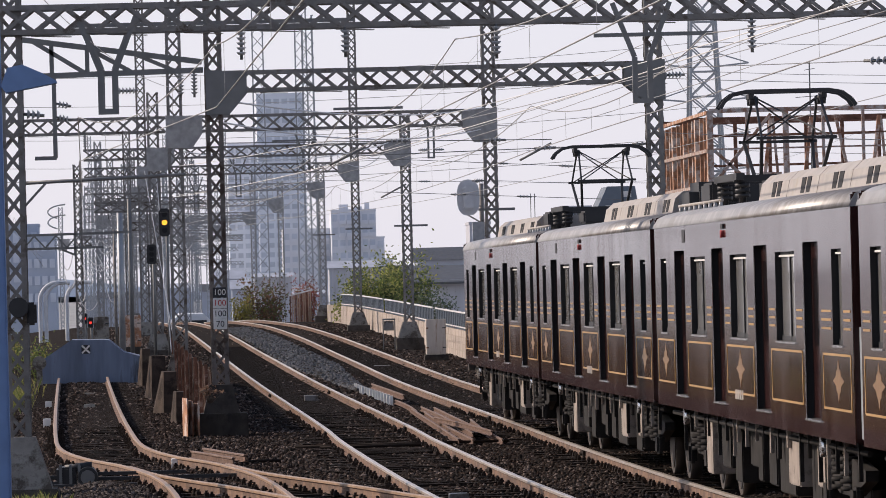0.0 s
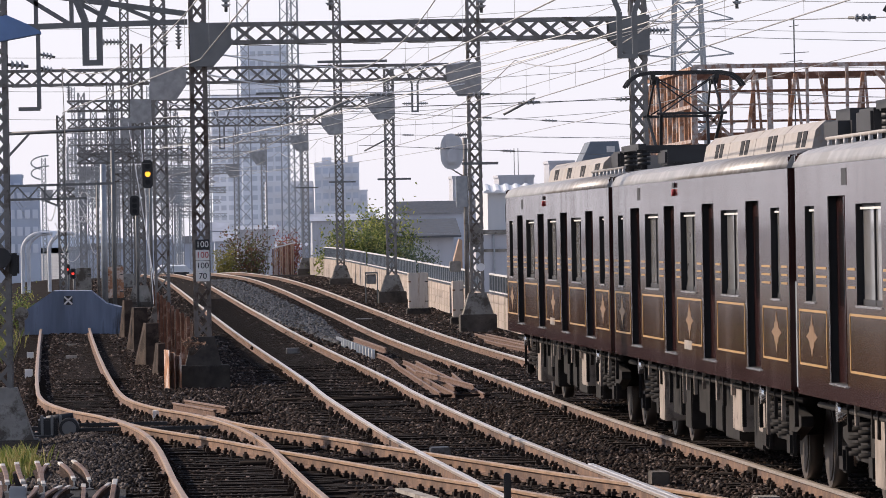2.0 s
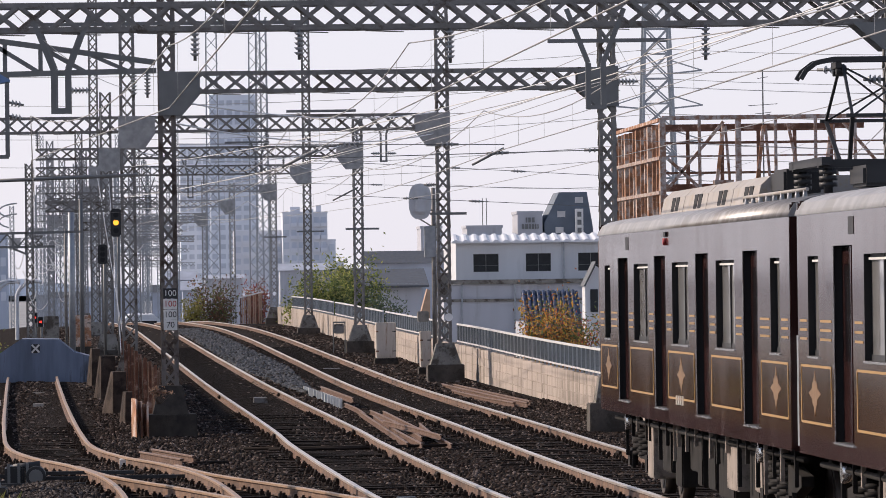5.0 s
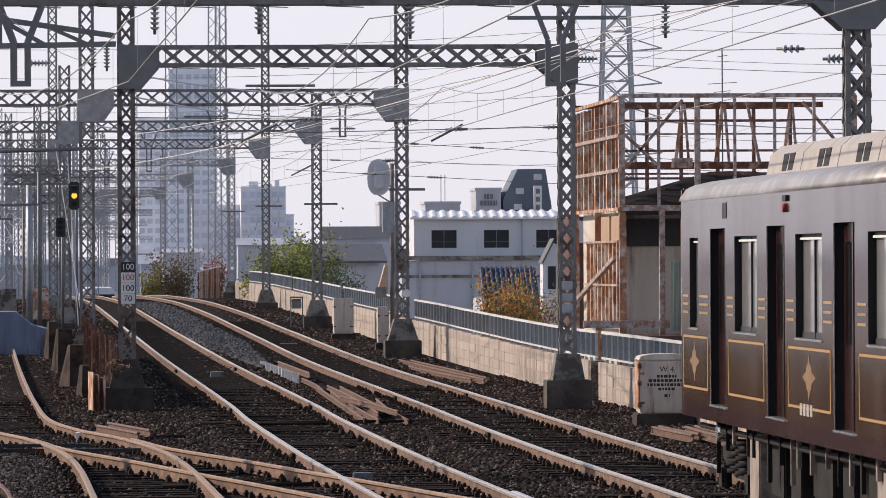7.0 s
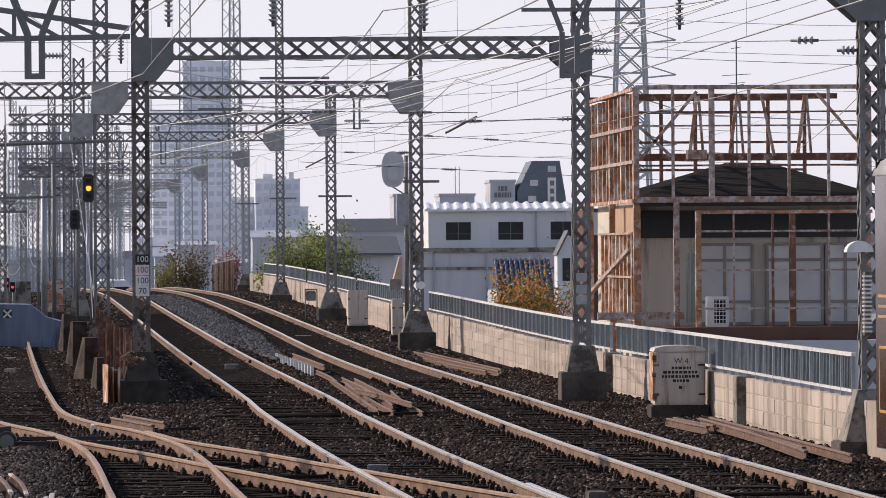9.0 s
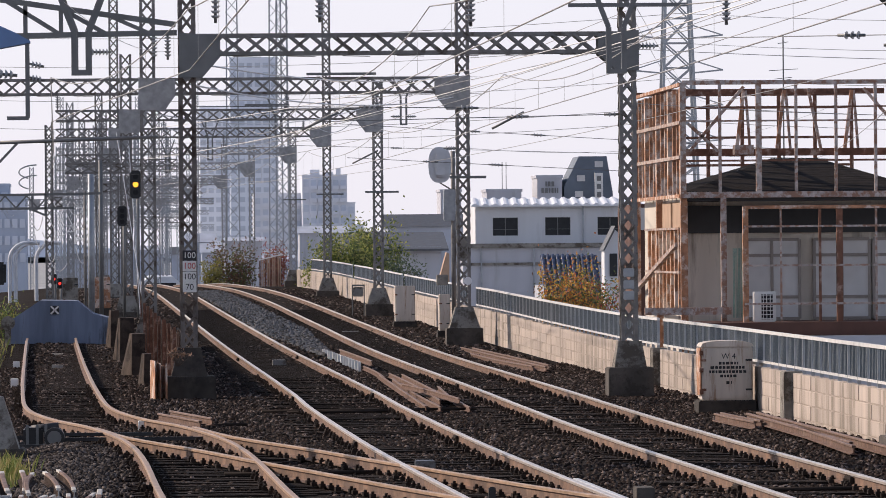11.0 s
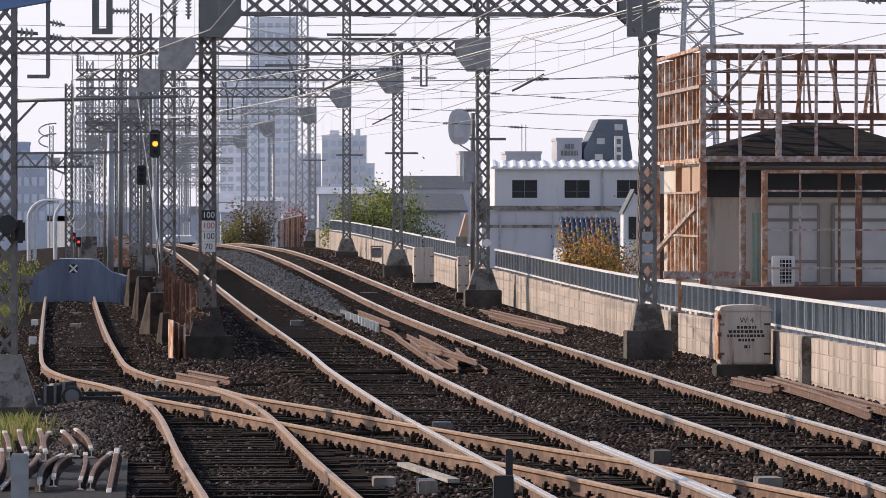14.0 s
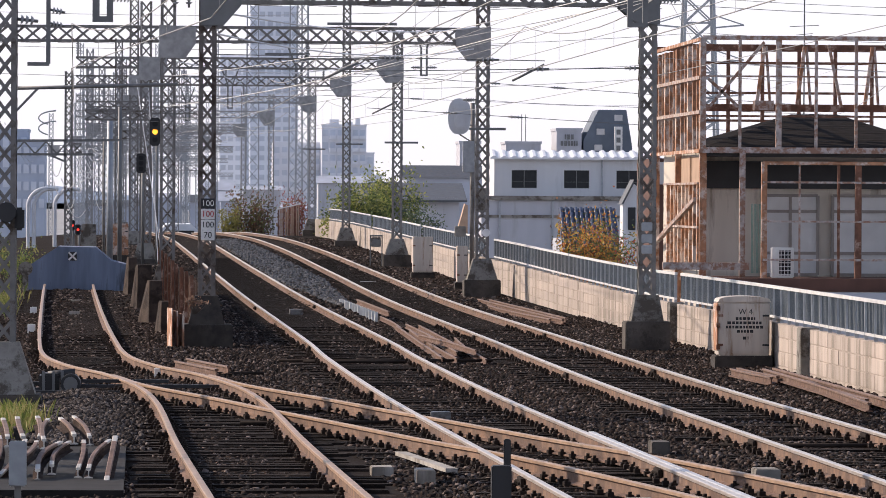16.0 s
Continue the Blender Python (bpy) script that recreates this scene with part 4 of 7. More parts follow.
def insulator(x, y, z, d=(0, 0, -1), n=4, r=0.068, pitch=0.065):
    """A string of porcelain discs from a place along d."""
    p, d = Vector((x, y, z)), Vector(d).normalized()
    t = thing("insulator", "grey porcelain disc insulator on the overhead line", "insulator", group="insulators")
    bm = bmesh.new()
    cyl(bm, p, p + d * (pitch * (n + 1.5)), 0.022, 6)
    part("rod", bm, M_STEELDARK, t)
    for k in range(n):
        bm = bmesh.new()
        c = p + d * pitch * (k + 1)
        cyl(bm, c, c + d * 0.035, r, 10, r * 0.55)
        part("disc", bm, M_PORC, t)
    return t


def hanger(x, y, z, w, h):
    """A narrow steel hanging frame below a beam."""
    t = thing("hanger_frame", "narrow dark steel hanger frame under a gantry beam", "hanger", group="hanger frames")
    for a in (-w / 2, w / 2):
        bm = bmesh.new()
        box(bm, x + a - 0.035, x + a + 0.035, y - 0.04, y + 0.04, z - h, z)
        part("side_bar", bm, M_STEELDARK, t)
    bm = bmesh.new()
    box(bm, x - w / 2 - 0.035, x + w / 2 + 0.035, y - 0.04, y + 0.04, z - h - 0.06, z - h)
    part("foot_bar", bm, M_STEELDARK, t)
    for s in (-1, 1):
        bm = bmesh.new()
        strut(bm, (x + s * w / 2, y, z), (x + s * (w / 2 + 0.28), y, z + 0.72), 0.065, 0.05)
        part("brace", bm, M_STEELDARK, t)


def old_rail(p, q, bend=0.0, label="rusty old rail lying on the ballast", group="old rails", size=0.8):
    n = 8
    p, q = Vector(p), Vector(q)
    side = (q - p).cross(Vector((0, 0, 1))).normalized()
    pts = [tuple(p + (q - p) * i / n + side * bend * math.sin(math.pi * i / n)) for i in range(n + 1)]
    return solid("old_rail", rail_mesh(pts, size), (M_RAILOLD, M_RAILEDGE), label, "rail", group)


def cabinet(x0, x1, y0, y1, z0, z1, label, m=None, dome=0.0):
    t = thing("trackside_cabinet", label, "cabinet")
    m = m or M_BOXWHITE
    bm = bmesh.new()
    box(bm, x0, x1, y0, y1, z0, z1, 0.02)
    part("body", bm, m, t)
    if dome:
        bm = bmesh.new()
        n = 8
        pts = [(x0 - 0.02, z1)] + [((x0 + x1) / 2 - (x1 - x0 + 0.04) / 2 * math.cos(math.pi * i / n), z1 + dome * math.sin(math.pi * i / n) ** 0.6) for i in range(1, n)] + [(x1 + 0.02, z1)]
        prism(bm, pts, "y", y0 - 0.02, y1 + 0.02)
        part("lid", bm, m, t)
    bm = bmesh.new()
    box(bm, x0 + 0.03, x1 - 0.03, y0 - 0.012, y0 - 0.001, z0 + 0.04, z1 - 0.03, 0.004)
    door = part("door", bm, m, t)
    for z in (z0 + (z1 - z0) * 0.2, z0 + (z1 - z0) * 0.75):
        bm = bmesh.new()
        box(bm, x0 - 0.01, x0 + 0.07, y0 - 0.03, y0, z - 0.02, z + 0.02)
        part("hinge", bm, M_RUSTDARK, door)
        bm = bmesh.new()
        box(bm, x1 - 0.12, x1 - 0.01, y0 - 0.03, y0, z - 0.015, z + 0.015)
        part("latch", bm, M_BLACK, door)
    bm = bmesh.new()
    box(bm, x0 - 0.06, x1 + 0.06, y0 - 0.06, y1 + 0.06, z0 - 0.4, z0, 0.02)
    part("plinth", bm, M_CONCDARK, t, "dark stained concrete plinth")
    return t


def lettering(text, size, m, parent, at):
    cu = bpy.data.curves.new("lettering", "FONT")
    cu.body, cu.size, cu.align_x, cu.align_y, cu.extrude = text, size, "CENTER", "CENTER", 0.001
    cu.materials.append(m)
    ob = new("lettering", cu)
    ob.parent = parent
    ob.matrix_basis = at
    return ob


def bars(parent, x0, x1, y, z, h, m, n, seed=1):
    rng = random.Random(seed)
    x = x0
    while x < x1 - 0.01:
        w = rng.uniform(0.03, 0.07) * n
        bm = bmesh.new()
        box(bm, x, min(x + w, x1), y - 0.003, y, z - h / 2, z + h / 2)
        part("text_bar", bm, m, parent)
        x += w + 0.018 * n


# point-machine cabinet by the wall, lettered
w4 = cabinet(9.48, 10.32, 98.0, 98.7, 0.02, 0.90, "white steel track equipment cabinet with black lettering and rust", dome=0.10)
bm = bmesh.new()
box(bm, 9.455, 9.475, 98.02, 98.68, 0.10, 0.88, 0.004)
part("side_panel", bm, M_RUST, w4, "rust-stained side panel")
for z in (0.16, 0.52, 0.80):
    bm = bmesh.new()
    box(bm, 9.44, 9.50, 97.95, 98.06, z - 0.04, z + 0.04, 0.006)
    part("hinge", bm, M_RUSTDARK, w4, "rusty hinge")
lettering("W 4", 0.13, M_BLACK, w4, pose(9.92, 97.982, 0.74, 90))
for z, a, b in ((0.63, 9.76, 10.08), (0.56, 9.62, 10.2), (0.49, 9.6, 10.22), (0.42, 9.78, 10.06)):
    bars(w4, a, b, 97.986, z, 0.045, M_BLACK, 0.9, int(z * 100))
bars(w4, 9.88, 9.97, 97.986, 0.31, 0.05, M_BLACK, 1.3, 3)
cabinet(8.74, 9.38, 192.5, 193.2, grade(193), 1.36, "pale grey steel trackside cabinet on the ballast", M_BOXWHITE)
cabinet(9.28, 9.6, 175.8, 176.5, grade(176), 1.2, "weathered beige cabinet beside a mast footing", M_BOXWHITE)
cabinet(-2.0, -1.5, 200, 200.6, 0.75, 1.68, "grey metal relay cabinet behind the buffer stop", M_FOOT)
cabinet(-0.95, -0.42, 195, 195.6, 0.7, 1.72, "brown rusty metal cabinet behind the buffer stop", M_RUST)

# small open instrument rack
rack = thing("instrument_rack", "small dark steel rack with a box on the ballast", "rack")
for x in (8.22, 8.64):
    bm = bmesh.new()
    box(bm, x - 0.02, x + 0.02, 215, 215.04, 0.1, 1.25)
    part("leg", bm, M_STEELDARK, rack)
bm = bmesh.new()
box(bm, 8.25, 8.6, 214.95, 215.2, 0.85, 1.2, 0.02)
part("box", bm, M_STEEL, rack)
bm = bmesh.new()
box(bm, 8.2, 8.66, 215, 215.04, 1.22, 1.28)
part("top_bar", bm, M_STEELDARK, rack)

# buffer stop
buf = thing("buffer_stop", "faded blue concrete buffer stop at the siding's end", "buffer stop")
bm = bmesh.new()
prism(bm, [(-3.3, -0.2), (-0.24, -0.2), (-0.24, 0.62), (-0.85, 0.78), (-1.3, 1.15), (-2.35, 1.17), (-3.3, 0.55)], "y", 170.2, 173.5)
part("block", bm, M_BUFFER, buf)
bm = bmesh.new()
box(bm, -2.07, -1.82, 170.17, 170.2, 0.77, 1.02)
sgn = part("marker_plate", bm, M_BLACK, buf, "black and white crossed marker plate")
for s in (-1, 1):
    bm = bmesh.new()
    strut(bm, (-1.945 - 0.11, 170.165, 0.895 - s * 0.11), (-1.945 + 0.11, 170.165, 0.895 + s * 0.11), 0.05, 0.006)
    part("cross_bar", bm, M_WHITE, sgn)
bm = bmesh.new()
cyl(bm, (-3.25, 168.9, 0.55), (-3.25, 169.3, 0.55), 0.20, 14)
box(bm, -3.33, -3.17, 169.0, 169.2, -0.2, 0.4)
solid("marker_lamp", bm, M_FOOT, "round grey lamp housing on a short post", "lamp")

# rusty sheet screens along the main line, with buttresses on the yard side
def screen_line(y):
    return curve_at([(100, 1.10), (112, 1.0), (149, 0.68), (180, 0.38)], y)


for y0 in (112.6, 126, 139, 152):
    sc = thing("screen_wall", "dark rusty corrugated sheet screen between the tracks", "screen", group="screens between tracks")
    n = 30
    for i in range(n):
        y = y0 + i * 0.42
        x = screen_line(y) + (0.05 if i % 2 else 0.0)
        bm = bmesh.new()
        top = 1.0 + grade(y) + random.uniform(-0.04, 0.04)
        box(bm, x, x + 0.02, y, y + 0.43, -0.3, top)
        part("sheet", bm, M_TIN, sc)
    for k in (0, 15, 29):
        y = y0 + k * 0.42
        bm = bmesh.new()
        box(bm, screen_line(y) - 0.07, screen_line(y) - 0.01, y, y + 0.07, -0.3, 1.12 + grade(y), 0.005)
        part("post", bm, M_RUSTDARK, sc)
# (x, y, width, slope, top)
for x, y, w, sl, h in ((-0.36, 164, 0.24, 0.17, 0.93), (-0.10, 148, 0.36, 0.20, 0.90), (0.165, 131, 0.30, 0.28, 0.74), (0.40, 122, 0.16, 0.14, 0.45)):
    bm = bmesh.new()
    lo = [bm.verts.new(p) for p in ((x - sl, y + 1.1, -0.35), (x, y, -0.35), (x + w, y, -0.35), (x + w, y + 1.1, -0.35))]
    hi = [bm.verts.new(p) for p in ((x - 0.03, y + 1.1, h), (x + 0.02, y + 0.15, h), (x + w, y + 0.15, h), (x + w, y + 1.1, h))]
    for k in range(4):
        bm.faces.new((lo[k], lo[(k + 1) % 4], hi[(k + 1) % 4], hi[k]))
    bm.faces.new(hi), bm.faces.new(lo[::-1])
    solid("buttress", bm, M_BUTTRESS, "rough brown concrete buttress with a sloping side", "buttress", "buttresses beside the siding")
pn = thing("rusty_panel", "short panel of rusty upright planks before a mast footing", "panel")
for k in range(3):
    x = 0.48 + k * 0.095
    bm = bmesh.new()
    prism(bm, [(x, 109.9), (x + 0.085, 109.0), (x + 0.10, 109.05), (x + 0.015, 109.95)], "z", -0.3, 0.55 - 0.05 * k)
    part("plank", bm, M_RUST, pn)
bm = bmesh.new()
box(bm, 0.76, 0.79, 108.95, 109.0, -0.3, 0.5)
part("post", bm, M_RUST, pn)

# signal seen from behind, on its own pole by the wall
sg = thing("signal_post", "grey pole carrying a pale oval signal backboard", "signal")
bm = bmesh.new()
cyl(bm, (9.5, 172, 0.1), (9.5, 172, 5.35), 0.07, 10)
part("pole", bm, M_STEEL, sg)
bm = bmesh.new()
n = 20
pts = [(9.1 + 0.33 * math.copysign(abs(math.cos(a)) ** 0.8, math.cos(a)), 4.95 + 0.52 * math.copysign(abs(math.sin(a)) ** 0.75, math.sin(a))) for a in np.linspace(0, 2 * math.pi, n, endpoint=False)]
prism(bm, pts, "y", 171.6, 171.66)
board = part("backboard", bm, M_PALE, sg, "pale oval backboard")
bm = bmesh.new()
box(bm, 8.95, 9.25, 171.45, 171.6, 4.6, 5.3, 0.05)
part("lamp_case", bm, M_PALE, board)
bm = bmesh.new()
strut(bm, (9.1, 171.9, 4.7), (9.5, 171.9, 4.7), 0.05)
strut(bm, (9.1, 171.9, 4.45), (9.5, 171.9, 4.2), 0.04)
part("bracket", bm, M_STEEL, sg)
for z0, z1, x0 in ((3.35, 4.25, 9.22), (2.2, 2.9, 9.6), (1.5, 1.8, 9.0)):
    bm = bmesh.new()
    box(bm, x0, x0 + 0.32, 171.8, 172.1, z0, z1, 0.02)
    part("relay_case", bm, M_FOOT if z0 < 3 else M_GALVHAZE, sg)

# plates and discs on the masts
bm = bmesh.new()
cyl(bm, (9.43, 163.7, 1.66), (9.43, 163.72, 1.66), 0.11, 16)
solid("marker_disc", bm, M_LAMPWHITE, "white round marker disc on a mast", "marker")
for k, z in enumerate((2.08, 1.86, 1.66)):
    bm = bmesh.new()
    box(bm, 9.18, 9.38, 109.72, 109.76, z - 0.08, z + 0.08, 0.012)
    solid("marker_plate", bm, M_GALVHAZE, "small pale plate fixed to a mast", "marker", "mast plates")
sp = thing("speed_sign", "stacked speed limit plates on a lattice mast", "sign")
for txt, z, back, fore in (("100", 2.46, M_BLACK, M_WHITE), ("100", 2.265, M_WHITE, M_RED), ("100", 2.07, M_WHITE, M_BLACK), ("70", 1.88, M_WHITE, M_BLACK)):
    bm = bmesh.new()
    box(bm, 1.09, 1.34, 109.70, 109.72, z - 0.093, z + 0.093, 0.004)
    pl = part("plate", bm, back, sp)
    lettering(txt, 0.155, fore, sp, pose(1.215, 109.694, z, 90))

# colour-light signals
def light_signal(x, y, z, h, w, m, pole, label):
    t = thing("light_signal", label, "signal", group="light signals")
    bm = bmesh.new()
    prism(bm, [(x - w / 2, z - h * 0.42), (x - w * 0.3, z - h / 2), (x + w * 0.3, z - h / 2), (x + w / 2, z - h * 0.42), (x + w / 2, z + h * 0.42), (x + w * 0.3, z + h / 2), (x - w * 0.3, z + h / 2), (x - w / 2, z + h * 0.42)], "y", y, y + 0.05)
    head = part("head", bm, M_BLACK, t, "black signal head")
    for k in (-1, 0, 1):
        bm = bmesh.new()
        cyl(bm, (x, y - 0.02, z + k * h * 0.28), (x, y, z + k * h * 0.28), w * 0.26, 14)
        part("lens", bm, m if k == 0 else M_DARK, head)
        bm = bmesh.new()
        cyl(bm, (x, y - 0.14, z + k * h * 0.28 + w * 0.26), (x, y, z + k * h * 0.28 + w * 0.26), w * 0.08, 8)
        part("hood", bm, M_BLACK, head)
    bm = bmesh.new()
    cyl(bm, (x + w * 0.2, y + 0.1, pole), (x + w * 0.2, y + 0.1, z + h / 2), 0.05, 8)
    part("pole", bm, M_STEELDARK, t)
light_signal(0.47, 213.6, 4.92, 1.0, 0.38, M_AMBER, 0.2, "black colour-light signal showing amber")
light_signal(-0.02, 213.9, 3.8, 0.7, 0.34, M_DARK, 0.2, "black unlit colour-light signal")
light_signal(-2.76, 240, 1.45, 0.42, 0.22, M_REDLAMP, -0.3, "black colour-light signal showing red")
light_signal(-2.53, 240, 1.28, 0.42, 0.22, M_REDLAMP, -0.3, "black colour-light signal showing red")

# poles and arms of the left yard
for x, y, r, z, m in ((-1.0, 190, 0.11, 5.0, M_GALVHAZE), (-0.68, 188, 0.075, 5.4, M_STEELDARK), (-1.2, 192, 0.05, 4.5, M_STEEL)):
    bm = bmesh.new()
    cyl(bm, (x, y, 0.0), (x, y, z), r, 12, r * 0.85)
    solid("line_pole", bm, m, "plain steel line pole in the yard", "pole", "line poles")
for x in (-4.9, -4.65, -3.75):
    cu = bpy.data.curves.new("hoop", "CURVE")
    cu.dimensions, cu.bevel_depth, cu.bevel_resolution = "3D", 0.085, 3
    s = cu.splines.new("POLY")
    pts = [(x, 260, -0.5), (x, 260, 2.2)] + [(x + 0.8 - 0.8 * math.cos(a), 260, 2.2 + 0.75 * math.sin(a)) for a in np.linspace(0.2, 1.9, 8)]
    s.points.add(len(pts) - 1)
    for p, q in zip(s.points, pts):
        p.co = (*q, 1)
    cu.materials.append(M_PALE)
    tagged(new("cable_duct", cu), "bent pale grey cable duct rising from the ground", "duct", "cable ducts")

mast(-2.8, 230, -0.2, 7.4, 0.30, 0.0, label="slender lattice mast in the yard")
for y, xs, z in ((205, (-3.6, -7), 9.0), (250, (-3.2, -6.6), 9.5), (300, (-2.6, -3.8, -7.4), 10.0), (345, (-3.0, -5.2), 10.5), (395, (-4.2, -6.5, -8), 11.0), (450, (-2.0, -7.0, -9.5), 12.0), (520, (-4.5, -9, 0.5), 14), (600, (-6, 1.5, -12), 18), (680, (3.5, 8.5, -9), 22)):
    for x in xs:
        if x > -0.0102 * y:
            mast(x, y, -1.0 if y < 420 else -4, z, 0.36, 0.0, label="lattice mast far down the yard", pitch=0.6)
for y, x0, x1, lo, hi in ((205, -7.2, 0.2, 5.2, 5.55), (230, -6.2, -2.3, 4.25, 4.65), (250, -8, 0.0, 6.2, 6.6), (300, -10, 4, 5.4, 5.8), (345, -12, 6, 6.3, 6.7), (395, -12, 6, 5.6, 6.0), (450, -14, 5, 7.0, 7.5), (520, -16, 5, 6.0, 6.5), (600, -16, 3, 8.0, 8.6)):
    beam(y, max(x0, -(0.0075 + 0.002 * (y % 3 // 1)) * y), x1, lo, hi, 0.4, pitch=0.5, chord=0.055)
bm = bmesh.new()
cyl(bm, (-3.2, 150, 5.28), (0.9, 150, 5.40), 0.045, 8)
strut(bm, (-3.15, 150, 4.7), (-2.6, 150, 5.28), 0.06)
cyl(bm, (-3.18, 150, -0.3), (-3.18, 150, 5.4), 0.06, 8)
solid("pipe_arm", bm, M_STEELDARK, "long dark steel pipe arm across the siding", "arm")

# bracket truss left of the near middle mast
tr = thing("bracket_truss", "tapered dark steel bracket truss beside a mast", "bracket")
for nm, p, q, w in (("top_chord", (-2.4, 110, 7.2), (1.0, 110, 6.70), 0.10), ("bottom_chord", (-2.4, 110, 6.50), (1.02, 110, 6.55), 0.10),
                    ("web", (-1.75, 110, 7.1), (-1.75, 110, 6.5), 0.08), ("web", (-1.1, 110, 7.0), (-1.1, 110, 6.5), 0.08), ("web", (-2.1, 110, 7.15), (-1.1, 110, 6.52), 0.08),
                    ("web", (-1.05, 110, 6.98), (-0.3, 110, 6.55), 0.08), ("web", (-0.25, 110, 6.88), (0.5, 110, 6.55), 0.07), ("post", (-1.72, 110, 6.5), (-1.72, 110, 5.0), 0.08), ("post", (-2.1, 110, 5.0), (-1.7, 110, 5.0), 0.07)):
    bm = bmesh.new()
    strut(bm, p, q, w, w)
    part(nm, bm, M_STEELDARK, tr)

# short braced arm out of the near mast
ta = thing("arm_truss", "light dark steel truss arm over the siding", "bracket")
for nm, p, q, w in [("chord", (-3.25, 150, 3.97), (-0.5, 150, 4.0), 0.06), ("chord", (-3.25, 150, 3.63), (-1.2, 150, 3.64), 0.06), ("end_post", (-1.92, 150, 4.0), (-1.92, 150, 3.45), 0.06), ("end_post", (-2.25, 150, 3.98), (-2.25, 150, 3.62), 0.05),
                    ("stay", (-2.25, 150, 3.6), (-1.9, 150, 3.45), 0.05)] + [("web", (-3.2 + 0.27 * k, 150, 3.95 if k % 2 else 3.65), (-2.93 + 0.27 * k, 150, 3.65 if k % 2 else 3.95), 0.04) for k in range(5)]:
    bm = bmesh.new()
    strut(bm, p, q, w, w)
    part(nm, bm, M_STEELDARK, ta)

# light secondary trusses, hung cables and insulators between the yard masts
rng = random.Random(21)
for y, x0, x1, lo in ((240, -5.0, 0.2, 4.9), (285, -5.6, 2.6, 6.55), (330, -6.2, 3.4, 6.9), (330, -6.0, 3.0, 5.2), (380, -7.0, 4.2, 6.6), (380, -7.0, 4.0, 4.3),
                      (430, -7.6, 4.4, 7.4), (430, -7.6, 5.0, 5.0), (490, -9, 5.6, 7.6), (490, -9, 6, 5.6), (560, -10, 7.4, 7.2), (560, -10, 7.4, 4.8), (640, -12, 9, 9.5), (640, -12, 9.2, 6.4), (720, -13, 11, 8.4), (720, -13, 11, 5.2)):
    x0 = max(x0, -(0.0088 if lo > 5.5 else 0.005) * y)
    beam(y, x0, x1, lo, lo + 0.30 + y / 4000, 0.35, pitch=0.45, chord=0.05)
    k = 0
    while x0 + 0.6 + k * 1.15 < x1 - 1.4:
        x = x0 + 0.6 + k * 1.15 + rng.uniform(-0.2, 0.2)
        wire(sag((x, y - 0.3, lo), (x + rng.uniform(0.7, 1.5), y - 0.3, lo - rng.uniform(0, 0.2)), rng.uniform(0.18, 0.5), 7), 0.016, "jumper_cable", "pale sagging jumper cable under a yard truss", M_CABLE)
        if k % 3 == 0 and y < 500:
            insulator(x + 0.2, y - 0.2, lo + 0.02, (rng.uniform(-0.2, 0.2), 0, -1), 4, 0.075, 0.08)
        k += 2 if y > 500 else 1
for y, xs in ((285, (-1.1, 0.3)), (330, (-2.2, -0.2, 1.6)), (380, (-1.3, 0.4, 2.2)), (430, (-3.2, -0.6, 1.0, 3.0)), (490, (-4.6, -1.6, 1.2, 3.8)), (560, (-6, -1, 2.6, 5.2)), (640, (-3.2, 0.6, 4.8, 7)), (720, (-7, -1, 5.4, 9))):
    for x in xs:
        mast(x, y, -0.2 if y < 350 else -4, 5.5 + y / 75 + rng.uniform(-0.8, 1.6), 0.34, 0.0, label="slender lattice mast among the yard gantries", pitch=0.55, chord=0.055)
# bundle of pale cables looping round the slender yard mast
for k in range(16):
    x, z = -3.5 + rng.uniform(0, 1.7), rng.uniform(2.3, 4.6)
    wire(sag((x, 229.5, z), (x + rng.uniform(0.3, 0.9), 229.5, z - rng.uniform(-0.2, 0.5)), rng.uniform(0.2, 0.55), 8), 0.018, "jumper_cable", "pale cable looping round a yard mast", M_CABLE)
for z in (5.2, 5.6):
    wire([(-3.2 - 0.75 * math.sin(a), 229.6, z + 0.28 * math.cos(a)) for a in np.linspace(0.1, 2.6, 9)], 0.03, "curved_arm", "curved steel arm on a yard mast", M_GALVHAZE)

# registration arms and lateral span wires with insulators
for p, q in (((6.80, 110, 4.75), (7.39, 110, 5.05)), ((3.3, 110, 4.75), (3.95, 110, 5.05)), ((6.3, 164, 4.9), (7.0, 164, 5.25))):
    bm = bmesh.new()
    cyl(bm, p, q, 0.022, 8)
    solid("steady_arm", bm, M_STEELDARK, "slanted steel steady arm of the overhead line", "arm", "steady arms")
for p, q, c in (((5.8, 164, 6.0), (27, 164, 4.65), 0.17), ((6.15, 164, 5.06), (27, 164, 3.9), 0.10), ((3.6, 110, 4.9), (9.2, 110, 5.0), 0.62), ((6.0, 215, 6.3), (34, 215, 5.4), 0.13), ((1.3, 110, 5.2), (7.4, 110, 5.12), 0.5)):
    wire([p, q], 0.009, "span_wire", "lateral span wire with insulators", M_STEELDARK)
    a, b = Vector(p), Vector(q)
    insulator(*(a + (b - a) * c), b - a, 3, 0.05, 0.09)
    insulator(*(a + (b - a) * (c + 1.8 / (b - a).length)), b - a, 3, 0.05, 0.09)
a, b = Vector((10.38, 79, 5.34)), Vector((9.45, 110, 6.38))
wire([a, b], 0.008, "span_wire", "span wire between two masts", M_STEELDARK)
insulator(*(a + (b - a) * 0.11), (-1, 0.5, 0.02), 3, 0.06, 0.09)
